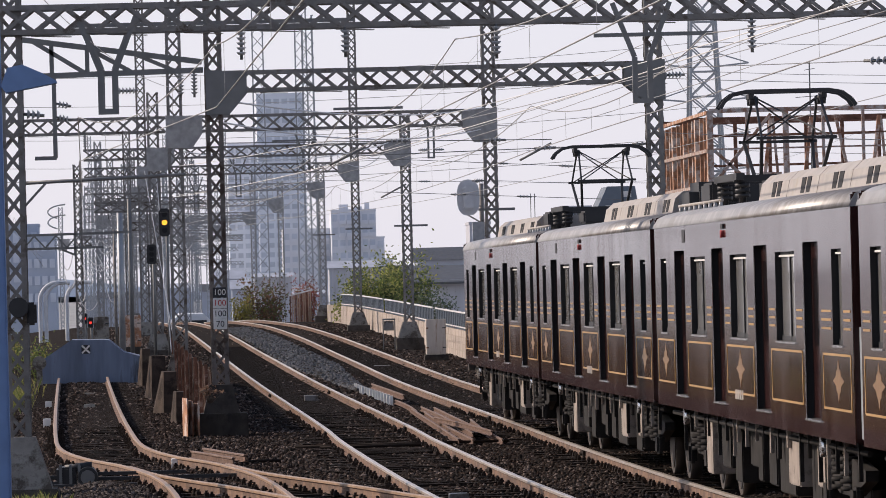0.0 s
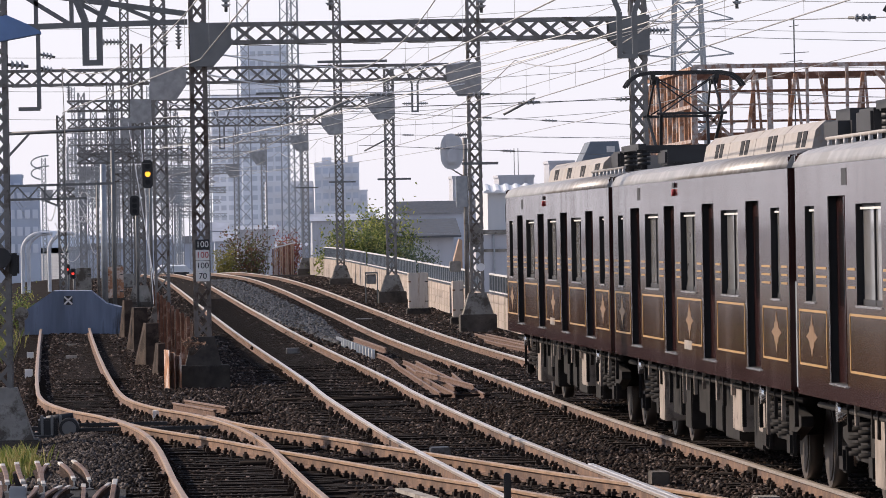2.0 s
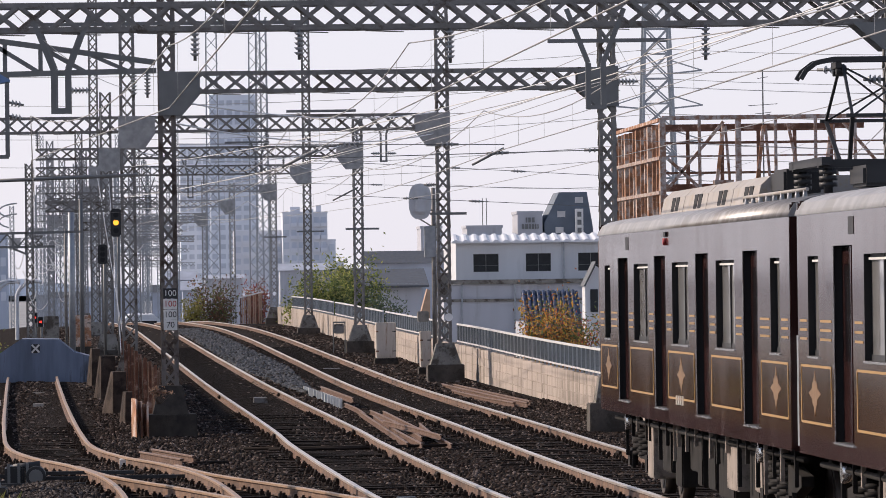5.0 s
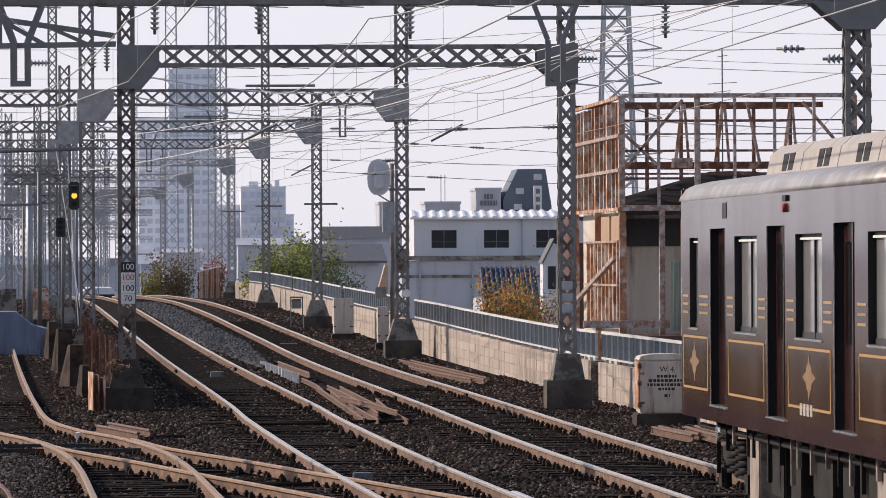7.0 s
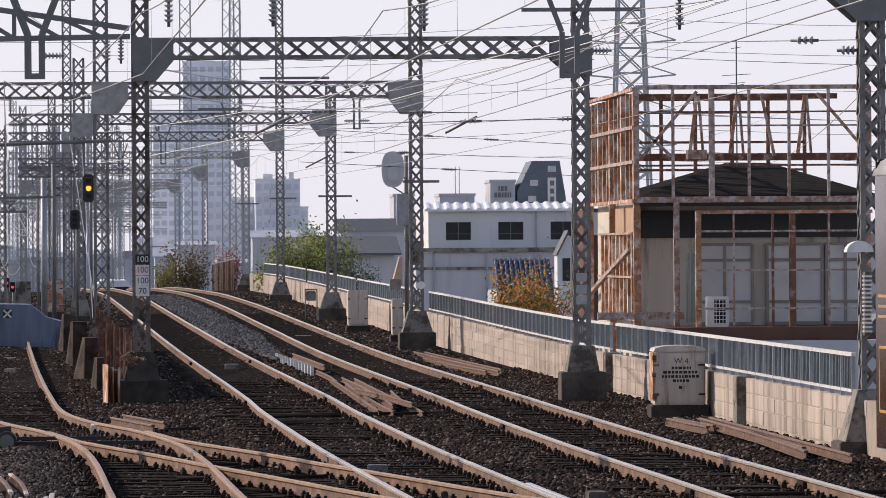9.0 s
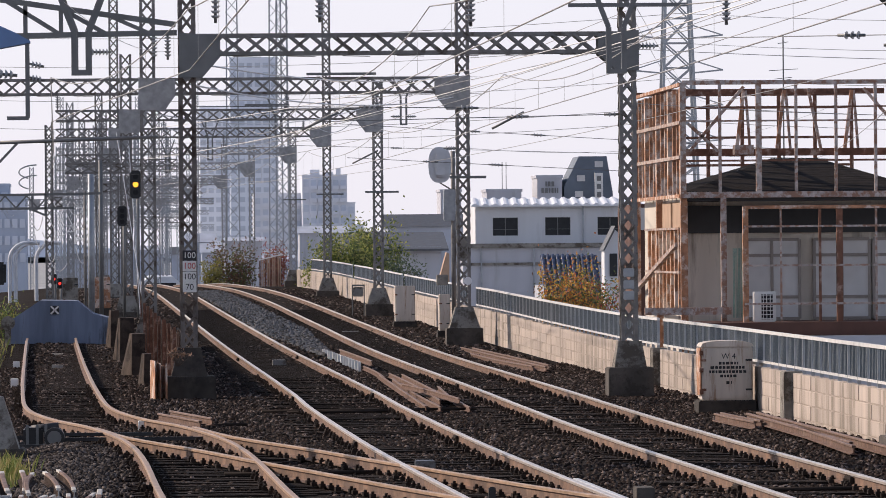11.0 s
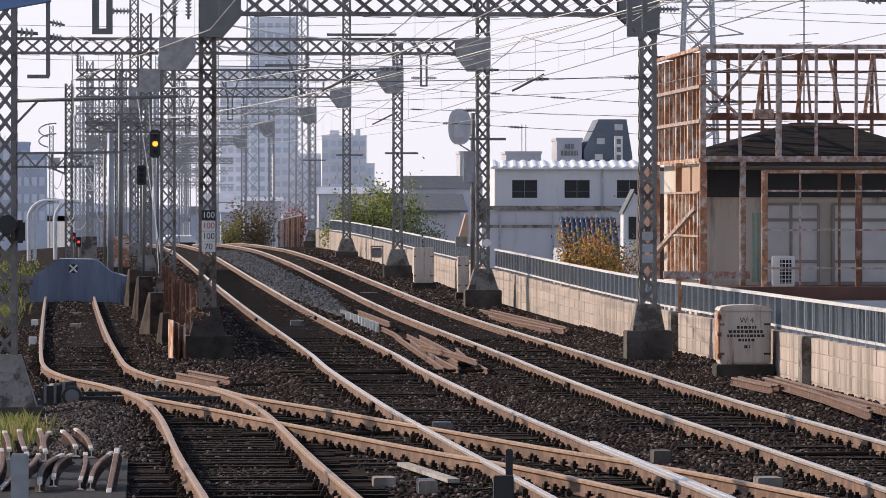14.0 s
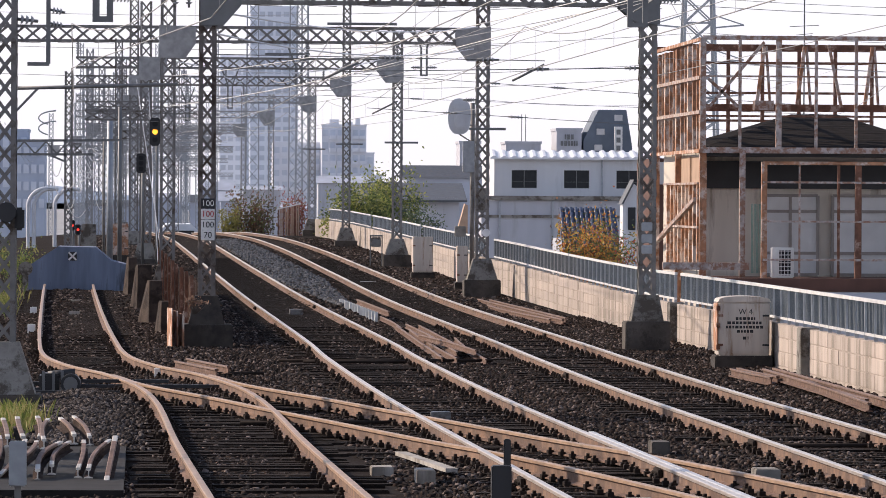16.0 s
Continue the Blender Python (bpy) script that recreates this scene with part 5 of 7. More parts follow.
# bright feeder cables sweeping from the yard up over the near tracks
# their brightness is sun glint put into the cable colour
for p, q, g in (((0.6, 164, 5.05), (8.2, 60, 5.6), 0.3), ((0.8, 164, 5.9), (8.9, 79, 6.0), 0.25)):
    wire(sag(p, q, g, 14), 0.008, "feeder_wire", "feeder cable crossing above the tracks, sun glint in its colour", M_CABLE)

# hangers and insulators along the beams
for x, y, z, h in ((-0.52, 78.76, 5.42, 0.50), (6.52, 78.76, 5.45, 0.55), (-0.72, 109.93, 6.6, 0.72), (10.1, 214.76, 8.0, 0.95), (5.6, 214.76, 7.3, 0.6), (3.9, 265.76, 7.6, 1.0), (2.4, 316.76, 7.7, 1.0)):
    hanger(x, y, z, 0.2, h)
for x, y, z, d, n in ((1.24, 78.76, 5.96, (0, 0, -1), 5), (2.61, 78.76, 5.96, (0, 0, -1), 5), (4.6, 78.76, 5.96, (0, 0, -1), 6), (7.98, 78.76, 5.96, (0, 0, -1), 6), (6.95, 163.78, 6.84, (0.1, 0, -1), 6),
                      (-1.75, 163.78, 6.84, (0, 0, -1), 5), (9.45, 109.9, 6.25, (1, 0, 0), 5), (10.39, 79, 5.2, (-1, 0, 0), 3), (9.16, 164, 5.3, (-1, 0, 0), 4), (-1.70, 110, 6.0, (1, 0, -0.2), 3), (-1.70, 110, 5.75, (1, 0, -0.2), 3),
                      (-0.60, 109.93, 6.2, (1, 0, 0), 5), (10.2, 214.76, 7.3, (1, 0, 0), 4), (10.0, 214.76, 7.3, (-1, 0, 0), 4), (-1.66, 79, 4.9, (1, 0, -0.1), 3), (2.0, 163.78, 6.84, (0, 0, -1), 5), (4.5, 163.78, 6.84, (0, 0, -1), 5),
                      (3.0, 214.78, 7.23, (0, 0, -1), 5), (1.5, 214.78, 7.23, (0, 0, -1), 5), (6.5, 214.78, 7.23, (0, 0, -1), 4), (4.5, 265.78, 7.58, (0, 0, -1), 5), (2.0, 265.78, 7.58, (0, 0, -1), 5), (0.6, 110, 6.54, (0, 0, -1), 6), (0.85, 110, 6.54, (0, 0, -1), 6)):
    insulator(x, y, z, d, n)
# arms on mast tops and sides
for x, y, z, w in ((6.0, 163.7, 7.35, 1.9), (5.2, 214.7, 7.75, 1.6), (9.45, 163.7, 4.5, 1.0), (9.3, 214.7, 4.6, 1.2), (9.2, 265.7, 5.0, 1.2), (9.1, 316.7, 5.2, 1.2), (1.2, 109.7, 7.4, 5.2), (9.3, 109.7, 7.0, 2.2)):
    bm = bmesh.new()
    box(bm, x - w / 2, x + w / 2, y - 0.04, y + 0.04, z - 0.035, z + 0.035)
    solid("cross_arm", bm, M_STEELDARK, "dark steel cross arm on a mast", "cross arm", "cross arms")

# overhead wires: contact and messenger with droppers for each track
SPANS = [28, 79, 110, 164, 215, 266, 317, 368, 419]
def over(line, zig, zc=4.93, zm=5.75):
    for i, (a, b) in enumerate(zip(SPANS, SPANS[1:])):
        s = zig if i % 2 else -zig
        p = (curve_at(line, min(a, 345)) + s, a, grade(a) + zm)
        q = (curve_at(line, min(b, 345)) - s, b, grade(b) + zm)
        top = sag(p, q, 0.45, 12)
        wire(top, 0.0085, label="sagging messenger wire over the track")
        low = [(u[0], u[1], grade(u[1]) + zc) for u in top]
        wire(low, 0.0085, label="level contact wire over the track")
        for u, v in list(zip(top, low))[1:-1:2]:
            wire([u, v], 0.0025, "dropper_wire", "thin vertical dropper wire")
over(LINE_C, 0.15)
over(LINE_R, 0.15)
over([(y, x + 0.0) for y, x in LINE_S] + [(345, -4.0)], 0.12)
over([(20, -3.2), (120, -4.5), (345, -7.5)], 0.1)
for p, q, s in (((2.6, 215, 5.9), (10.4, 79, 6.5), 0.5), ((1.2, 215, 5.4), (10.4, 79, 6.05), 0.5), ((3.4, 164, 6.2), (10.6, 60, 6.0), 0.3), 
                ((0.7, 164, 5.1), (9.4, 110, 6.4), 0.3), ((2.2, 266, 6.4), (9.3, 110, 6.9), 0.4), ((4.2, 266, 5.6), (10.5, 79, 5.05), 0.5),
                ((9.2, 266, 8.8), (9.4, 164, 8.2), 0.8), ((9.4, 164, 9.2), (10.5, 60, 9.6), 0.8), ((9.2, 266, 9.4), (9.4, 164, 9.2), 0.8),
                ((-1.9, 79, 7.0), (1.2, 164, 8.0), 0.5), ((9.4, 110, 5.2), (20, 112, 4.9), 0.1), ((9.4, 110, 6.2), (24, 112, 6.0), 0.15),
                ((9.3, 110, 7.0), (60, 600, 17), 2.0), ((9.3, 110, 7.3), (60, 600, 19), 2.0), ((9.4, 164, 5.3), (30, 250, 8.5), 0.8), ((10.5, 79, 4.7), (28, 250, 6.5), 0.6)):
    wire(sag(p, q, s, 14), 0.0065, "feeder_wire", "long sagging feeder wire between masts")
for x0, z in ((0, 15.2), (0, 16.6), (0, 19.5), (0, 23.0), (0, 26.0)):
    wire(sag((-60, 640, z + 2), (56, 600, z), 2.5, 16), 0.03, "power_line", "distant high-voltage line in the sky")
    wire(sag((56, 600, z), (140, 560, z + 1), 2.0, 10), 0.03, "power_line", "distant high-voltage line in the sky")


# pale jumper cables looped under the beams
for y, xl, xr, z0, z1, lo, hi in ROWS[1:7]:
    for k in range(5):
        x = xl + 1.2 + k * 1.35
        wire(sag((x, y - 0.3, lo - 0.05), (x + 1.5, y - 0.3, lo - 0.10), 0.30 + 0.08 * (k % 3), 8), 0.014, "jumper_cable", "pale sagging jumper cable under a gantry beam", M_PALE)
for p, q, s in (((1.3, 110, 6.0), (9.2, 164, 7.3), 0.25), ((0.9, 164, 6.3), (8.6, 215, 7.6), 0.4), ((1.25, 110, 5.6), (9.1, 164, 6.7), 0.3), ((0.2, 215, 7.0), (0.6, 213, 0.3), 0.0), ((-0.2, 215, 6.8), (0.75, 212, 0.3), 0.0)):
    wire(sag(p, q, s, 12), 0.016, "jumper_cable", "pale bare cable between masts", M_PALE)


# ---- the rusty cage house beyond the wall ----
def bar(parent, name, p, q, w, m, d=None):
    bm = bmesh.new()
    strut(bm, p, q, w, d or w)
    return part(name, bm, m, parent)


cage = thing("steel_cage", "rusty steel sign cage built over a small house", "steel frame")
XS = (12.95, 13.81, 14.71, 15.58, 16.51, 17.43, 18.36)
for i, x in enumerate(XS):
    thick = 0.13 if i in (0, 2, 6) else 0.07
    bar(cage, "post", (x, 138, 3.68), (x, 138, 6.34), thick, M_PAINTOLD)
    if i:
        bar(cage, "post", (x + 0.1, 151, 3.9), (x + 0.1, 151, 6.36), 0.09, M_RUSTDARK)
for z, w, m in ((6.34, 0.10, M_PAINTOLD), (5.77, 0.035, M_RUSTDARK), (5.45, 0.04, M_PAINTOLD), (4.53, 0.045, M_RUSTDARK)):
    bar(cage, "rail", (12.95, 138.02, z), (18.4, 138.02, z), w, m)
for z, w, m in ((6.40, 0.10, M_RUSTDARK), (6.05, 0.05, M_RUSTDARK), (5.3, 0.06, M_RUSTDARK), (4.6, 0.06, M_RUSTDARK)):
    bar(cage, "rail", (12.95, 151, z), (18.5, 151, z), w, m)
bar(cage, "main_beam", (12.95, 139.2, 4.74), (18.4, 139.2, 4.74), 0.17, M_RUSTDARK)
bar(cage, "main_beam", (12.95, 144, 6.28), (18.4, 144, 6.28), 0.13, M_RUSTDARK)
bar(cage, "eave_beam", (12.95, 138, 3.74), (18.6, 138, 3.74), 0.14, M_PAINTOLD)
for x0, z0, x1, z1 in ((13.1, 4.72, 14.4, 6.25), (13.1, 5.4, 13.8, 4.75), (15.9, 6.2, 16.2, 4.75), (17.2, 6.2, 18.3, 4.9)):
    bar(cage, "brace", (x0, 138.3, z0), (x1, 138.3, z1), 0.07, M_PAINTOLD)
for x in (14.4, 15.35, 16.95):
    bar(cage, "strut", (x + 0.18, 140, 6.2), (x, 140, 4.8), 0.08, M_RUST)
    bar(cage, "strut", (x + 0.22, 140, 6.2), (x + 0.32, 140, 4.8), 0.06, M_PAINTOLD)
for x in (14.55,):
    bm = bmesh.new()
    box(bm, x - 0.35, x + 0.1, 138.5, 138.9, 4.68, 4.9)
    part("bracket_plate", bm, M_PAINTOLD, cage)
# slatted side towards the tracks
for i in range(13):
    y = 138.3 + i * 1.03
    bar(cage, "slat", (12.97, y, 3.72), (12.97, y, 6.22), 0.09 if i % 3 else 0.14, M_RUST, 0.30 if i % 3 == 0 else 0.12)
for z in (3.72, 4.62, 5.42, 6.3):
    bar(cage, "side_rail", (12.90, 138, z), (12.90, 151.2, z), 0.08, M_PAINTOLD if z in (4.62, 5.42) else M_RUST)
for i in range(9):
    y = 139 + i * 1.0
    bar(cage, "lower_bar", (12.95, y, 1.0), (12.95, y, 2.95), 0.07, M_RUST, 0.2)
for z in (1.0, 1.95, 2.97):
    bar(cage, "side_rail", (12.9, 138.5, z), (12.9, 147.6, z), 0.05, M_PAINTOLD)
for y in (138.2, 144.5, 150.8):
    bar(cage, "column", (12.98, y, -2.6), (12.98, y, 3.7), 0.16, M_RUST)
bar(cage, "diagonal", (12.9, 151.5, 1.35), (12.9, 139.2, 2.60), 0.10, M_PAINTOLD)
bar(cage, "foot_beam", (12.0, 137.6, 1.06), (14.0, 137.6, 1.06), 0.17, M_PAINTOLD)

# rusty frame in front of the windows
fr = thing("window_frame_screen", "rusty square-tube frame standing before the windows", "steel frame")
for x, w, m in ((14.28, 0.13, M_RUST), (15.1, 0.045, M_PAINTOLD), (16.0, 0.06, M_RUSTDARK), (16.45, 0.14, M_RUSTDARK), (17.3, 0.05, M_PAINTOLD), (18.2, 0.12, M_RUST)):
    bar(fr, "upright", (x, 137, 0.7), (x, 137, 3.46), w, m)
for z, w, m in ((3.44, 0.08, M_RUST), (3.0, 0.045, M_PAINTOLD), (2.1, 0.045, M_PAINTOLD), (1.22, 0.05, M_PAINTOLD)):
    bar(fr, "rail", (14.25, 136.95, z), (18.3, 136.95, z), w, m)

hs = thing("house", "small beige house with a dark hip roof inside a steel cage", "house")
bm = bmesh.new()
box(bm, 13.1, 18.6, 140.0, 150, -2.6, 3.80)
part("wall", bm, M_BEIGE, hs)
# black band paints the eaves' shade onto the upper wall
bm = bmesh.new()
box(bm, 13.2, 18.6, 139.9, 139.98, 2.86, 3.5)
part("eave_shade_band", bm, M_BLACK, hs, "upper wall painted black for the shade under the eaves")
bm = bmesh.new()
c = [bm.verts.new(p) for p in ((13.05, 138.4, 3.82), (18.7, 138.4, 3.82), (18.7, 150, 3.82), (13.05, 150, 3.82), (15.6, 143.5, 4.66), (16.7, 143.5, 4.66))]
for q in ((0, 1, 5, 4), (1, 2, 5), (2, 3, 4, 5), (3, 0, 4), (3, 2, 1, 0)):
    bm.faces.new([c[i] for i in q])
part("roof", bm, M_HOUSEROOF, hs, "nearly black hip roof")
for k in range(14):
    z = 3.84 + k * 0.058
    f = k / 14.5
    bm = bmesh.new()
    box(bm, 13.05 + 2.55 * f, 18.7 - 2.0 * f, 138.44 + 5.1 * f, 138.80 + 5.1 * f, z - 0.03, z - 0.011)
    part("roof_course", bm, M_HOUSEROOF, hs)
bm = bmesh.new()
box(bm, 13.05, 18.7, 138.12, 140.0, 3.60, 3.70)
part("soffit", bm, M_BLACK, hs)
bm = bmesh.new()
box(bm, 12.7, 19.2, 136.4, 140.0, 0.50, 0.80)
part("floor_edge", bm, M_BROWNWALL, hs, "dark brown raised floor edge")
bm = bmesh.new()
box(bm, 13.81, 13.94, 137.9, 138.05, 0.8, 3.68)
part("pillar", bm, M_PAINTOLD, hs)
for x0, x1 in ((14.55, 15.85), (16.2, 17.5), (17.6, 18.5)):
    bm = bmesh.new()
    box(bm, x0, x1, 139.955, 139.985, 0.84, 2.7)
    w = part("window", bm, M_ALU, hs, "sliding window with frosted panes")
    for zz in (2.70, 2.33, 0.84, 1.35):
        bar(w, "frame_bar", (x0, 139.9, zz), (x1, 139.9, zz), 0.07, M_ALU)
    for a in (x0, (x0 + x1) / 2, x1):
        bar(w, "frame_bar", (a, 139.905, 0.84), (a, 139.905, 2.7), 0.07, M_ALU)
    for a, b in ((x0, (x0 + x1) / 2), ((x0 + x1) / 2, x1)):
        for z0, z1 in ((0.88, 1.32), (1.38, 2.3), (2.36, 2.67)):
            bm = bmesh.new()
            box(bm, a + 0.035, b - 0.035, 139.90, 139.93, z0, z1)
            part("pane", bm, M_FROST, w)
bm = bmesh.new()
box(bm, 14.6, 20, 136.0, 136.2, -2.6, 0.49)
part("plinth_wall", bm, M_HOUSEGREY, hs, "pale blue-grey lower wall")
for y0, y1 in ((139.2, 141.5), (142, 144.2)):
    bm = bmesh.new()
    box(bm, 13.02, 13.08, y0, y1, 2.95, 3.6)
    part("side_panel", bm, M_TAN, hs)
bm = bmesh.new()
for k in range(8):
    box(bm, 14.06 + k * 0.03, 14.075 + k * 0.03, 137.7 + (k % 2) * 0.04, 137.72 + (k % 2) * 0.04, 0.9, 2.5)
solid("net_curtain", bm, M_NET, "green mesh curtain hanging by the pillar", "curtain")
ac = thing("air_conditioner_unit", "white outdoor cooling unit with a dark grille", "air conditioner")
bm = bmesh.new()
box(bm, 14.48, 15.0, 137.2, 137.5, 0.8, 1.5, 0.02)
part("case", bm, M_WHITE, ac)
bm = bmesh.new()
box(bm, 14.66, 14.92, 137.185, 137.2, 0.86, 1.44)
gr = part("grille", bm, M_DARK, ac)
for k in range(7):
    bar(gr, "grille_bar", (14.66, 137.18, 0.88 + k * 0.09), (14.92, 137.18, 0.88 + k * 0.09), 0.018, M_WHITE)
for k in range(3):
    bar(gr, "grille_bar", (14.7 + k * 0.08, 137.175, 0.86), (14.7 + k * 0.08, 137.175, 1.44), 0.015, M_WHITE)
bh = thing("brown_shed", "dark brown shed behind the cage", "shed")
bm = bmesh.new()
box(bm, 13.75, 16, 160, 166, -2.6, 3.7)
part("wall", bm, M_BROWNWALL, bh)
bm = bmesh.new()
box(bm, 13.8, 14.15, 159.95, 159.99, 3.0, 3.6)
part("window", bm, M_FROST, bh)
an = thing("aerial", "thin rooftop television aerial on a tall pole", "aerial")
bar(an, "pole", (15.85, 143, 4.6), (15.85, 143, 7.6), 0.03, M_STEELDARK)
for z, w in ((6.75, 0.7), (6.55, 0.4), (6.5, 0.35), (7.4, 0.25)):
    bar(an, "element", (15.85 - w / 2, 143, z), (15.85 + w / 2, 143, z + 0.04), 0.015, M_STEELDARK)


# ---- houses beyond the line ----
def holed_front(bm, x0, x1, z0, z1, y, holes, depth=0.15):
    """A wall across the view at y with window holes, reveals going back."""
    tmp = bmesh.new()
    holed(tmp, (x0, x1), (z0, z1), holes, 0, depth)
    vs = {v: bm.verts.new((v.co.y, y + v.co.x, v.co.z)) for v in tmp.verts}
    for f in tmp.faces:
        bm.faces.new([vs[v] for v in f.verts])
    tmp.free()


def window_at(parent, x0, x1, z0, z1, y):
    bm = bmesh.new()
    box(bm, x0, x1, y, y + 0.02, z0, z1)
    win = part("window", bm, M_WINDARK, parent)
    w, xm, zm = 0.05, (x0 + x1) / 2, z0 + (z1 - z0) * 0.35
    for p, q, t in (((x0, z0), (x1, z0), w), ((x0, z1), (x1, z1), w), ((x0, z0), (x0, z1), w), ((x1, z0), (x1, z1), w), ((xm, z0), (xm, z1), w * 0.8), ((x0, zm), (x1, zm), w * 0.4)):
        bar(win, "frame_bar", (p[0], y - 0.03, p[1]), (q[0], y - 0.03, q[1]), t, M_STEELDARK)


wb = thing("workshop", "white two-storey workshop with a ribbed metal roof", "building")
wins = [(20.4, 21.8, 3.23, 4.23), (23.3, 24.7, 3.23, 4.23), (26.2, 27.6, 3.23, 4.23), (29.0, 30.4, 3.23, 4.23)]
bm = bmesh.new()
holed_front(bm, 19.45, 32, 2.78, 4.95, 330, wins)
box(bm, 19.45, 32, 330.2, 342, -3, 4.9)
part("wall", bm, M_HOUSEWHITE, wb)
for w in wins:
    window_at(wb, *w, 330.12)
bm = bmesh.new()
v = []
for i in range(92):
    x = 19.2 + i * 0.14
    z = 0.10 if i % 4 in (1, 2) else 0.0
    v.append((bm.verts.new((x, 329.6, 4.9 + z)), bm.verts.new((x + 0.3, 336, 5.30 + z)), bm.verts.new((x, 329.6, 4.82))))
for a, b in zip(v, v[1:]):
    bm.faces.new((a[0], b[0], b[1], a[1]))
    bm.faces.new((a[2], b[2], b[0], a[0]))
part("roof", bm, M_RIB, wb, "ribbed white metal roof")
bm = bmesh.new()
box(bm, 18.6, 29, 327.5, 330, -3, 2.55)
part("annex", bm, M_HOUSEGREY, wb, "grey lower annex")
bm = bmesh.new()
box(bm, 18.5, 29, 327.3, 330, 2.56, 2.8)
box(bm, 18.5, 29, 327.4, 327.5, 1.6, 1.75)
part("ledge", bm, M_FOOT, wb)
for x in (19.6, 22.5, 25.2):
    bar(wb, "down_pipe", (x, 327.4, -2), (x, 327.4, 2.6), 0.09, M_GALVHAZE)
bar(wb, "down_pipe", (25.4, 329.9, 2.8), (25.4, 329.9, 4.85), 0.08, M_GALVHAZE)

bt = thing("tiled_house", "small house with a blue glazed tile roof", "house")
bm = bmesh.new()
box(bm, 17.05, 19.0, 241.2, 248, -3, 1.0)
part("wall", bm, M_HOUSEGREY, bt)
bm = bmesh.new()
cyl(bm, (0, -0.2, -0.13), (0, 0.2, 0.13), 0.085, 8)
tile = mesh_of("roof_tile", bm, M_BLUETILE)
for r in range(8):
    for k in range(11):
        part("roof_tile", tile, None, bt, at=pose(17.0 + k * 0.2, 239.6 + r * 0.36, 0.6 + r * 0.215))
bm = bmesh.new()
prism(bm, [(239.3, 0.35), (242.4, 2.25), (242.4, 2.1), (239.3, 0.2)], "x", 16.9, 19.2)
part("roof_deck", bm, M_BLUETILE, bt)
gb = thing("gable_house", "narrow white gable of a house with a dark sloping roof edge", "house")
bm = bmesh.new()
prism(bm, [(19.0, -3), (19.75, -3), (19.75, 3.0), (19.4, 3.25), (19.0, 2.55)], "y", 236, 237.5)
part("wall", bm, M_HOUSEWHITE, gb)
bm = bmesh.new()
prism(bm, [(18.93, 2.42), (19.0, 2.42), (19.42, 3.24), (19.42, 3.40)], "y", 235.8, 237.7)
part("roof_edge", bm, M_TILE, gb, "dark roof edge")
bm = bmesh.new()
box(bm, 19.2, 19.5, 235.95, 235.99, 1.4, 2.3)
part("window", bm, M_WINDARK, gb)
dr = thing("grey_house", "grey-blue house with a wide dark roof", "house")
bm = bmesh.new()
box(bm, 16.5, 22.3, 420, 432, -4, 2.7)
part("wall", bm, M_HOUSEGREY, dr)
bm = bmesh.new()
prism(bm, [(419.2, 2.55), (426, 3.75), (433, 2.55), (433, 2.4), (419.2, 2.4)], "x", 15.6, 22.8)
part("roof", bm, M_TILE, dr)
pg = thing("pink_gable", "pinkish gable end of a small house", "house")
bm = bmesh.new()
prism(bm, [(21.15, -3), (21.8, -3), (21.8, 2.2), (21.62, 2.3), (21.15, 0.6)], "y", 400, 401.5)
part("wall", bm, M_TAN, pg)


def block_house(name, x0, x1, y, d, z1, m, label, cols=0, rows=0, zw=None, z0=-5, far=False):
    t = thing(name, label, "building")
    bm = bmesh.new()
    box(bm, x0, x1, y, y + d, z0, z1)
    wall = part("wall", bm, m, t)
    bm = bmesh.new()
    box(bm, x0 - 0.1, x1 + 0.1, y - 0.1, y + d + 0.1, z1, z1 + (z1 - z0) * 0.012 + 0.12)
    part("parapet", bm, m, t)
    if cols:
        fw, fh = (x1 - x0) / cols, (z1 - (zw or 0)) / rows
        bm = bmesh.new()
        box(bm, -fw * 0.34, fw * 0.34, -0.15, 0.05, -fh * 0.26, fh * 0.26)
        pane = mesh_of("window", bm, M_FARGLASS)
        bm = bmesh.new()
        box(bm, -fw * 0.46, fw * 0.46, -1.2, -0.05, -fh * 0.5, -fh * 0.2)
        bal = mesh_of("balcony", bm, m)
        for i in range(cols):
            for j in range(rows):
                at = pose(x0 + (i + 0.5) * fw, y, z1 - (j + 0.55) * fh)
                part("window", pane, None, t, at=at)
                if far and i % 3:
                    part("balcony", bal, None, t, at=at)
    return t


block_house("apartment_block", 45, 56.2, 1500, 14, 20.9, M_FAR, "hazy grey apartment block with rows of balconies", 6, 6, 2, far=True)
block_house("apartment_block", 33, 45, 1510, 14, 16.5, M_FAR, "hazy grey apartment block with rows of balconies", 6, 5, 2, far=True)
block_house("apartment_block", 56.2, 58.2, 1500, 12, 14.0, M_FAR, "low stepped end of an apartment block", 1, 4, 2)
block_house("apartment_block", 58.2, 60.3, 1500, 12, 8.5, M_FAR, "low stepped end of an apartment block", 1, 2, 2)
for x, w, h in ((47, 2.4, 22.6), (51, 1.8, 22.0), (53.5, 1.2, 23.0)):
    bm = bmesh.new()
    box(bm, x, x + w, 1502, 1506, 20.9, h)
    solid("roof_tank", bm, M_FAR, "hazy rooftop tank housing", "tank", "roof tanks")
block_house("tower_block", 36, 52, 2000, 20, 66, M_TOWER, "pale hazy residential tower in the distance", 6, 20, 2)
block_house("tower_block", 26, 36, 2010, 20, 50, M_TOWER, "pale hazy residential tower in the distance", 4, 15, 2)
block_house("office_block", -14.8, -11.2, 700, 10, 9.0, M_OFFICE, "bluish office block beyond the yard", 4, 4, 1)
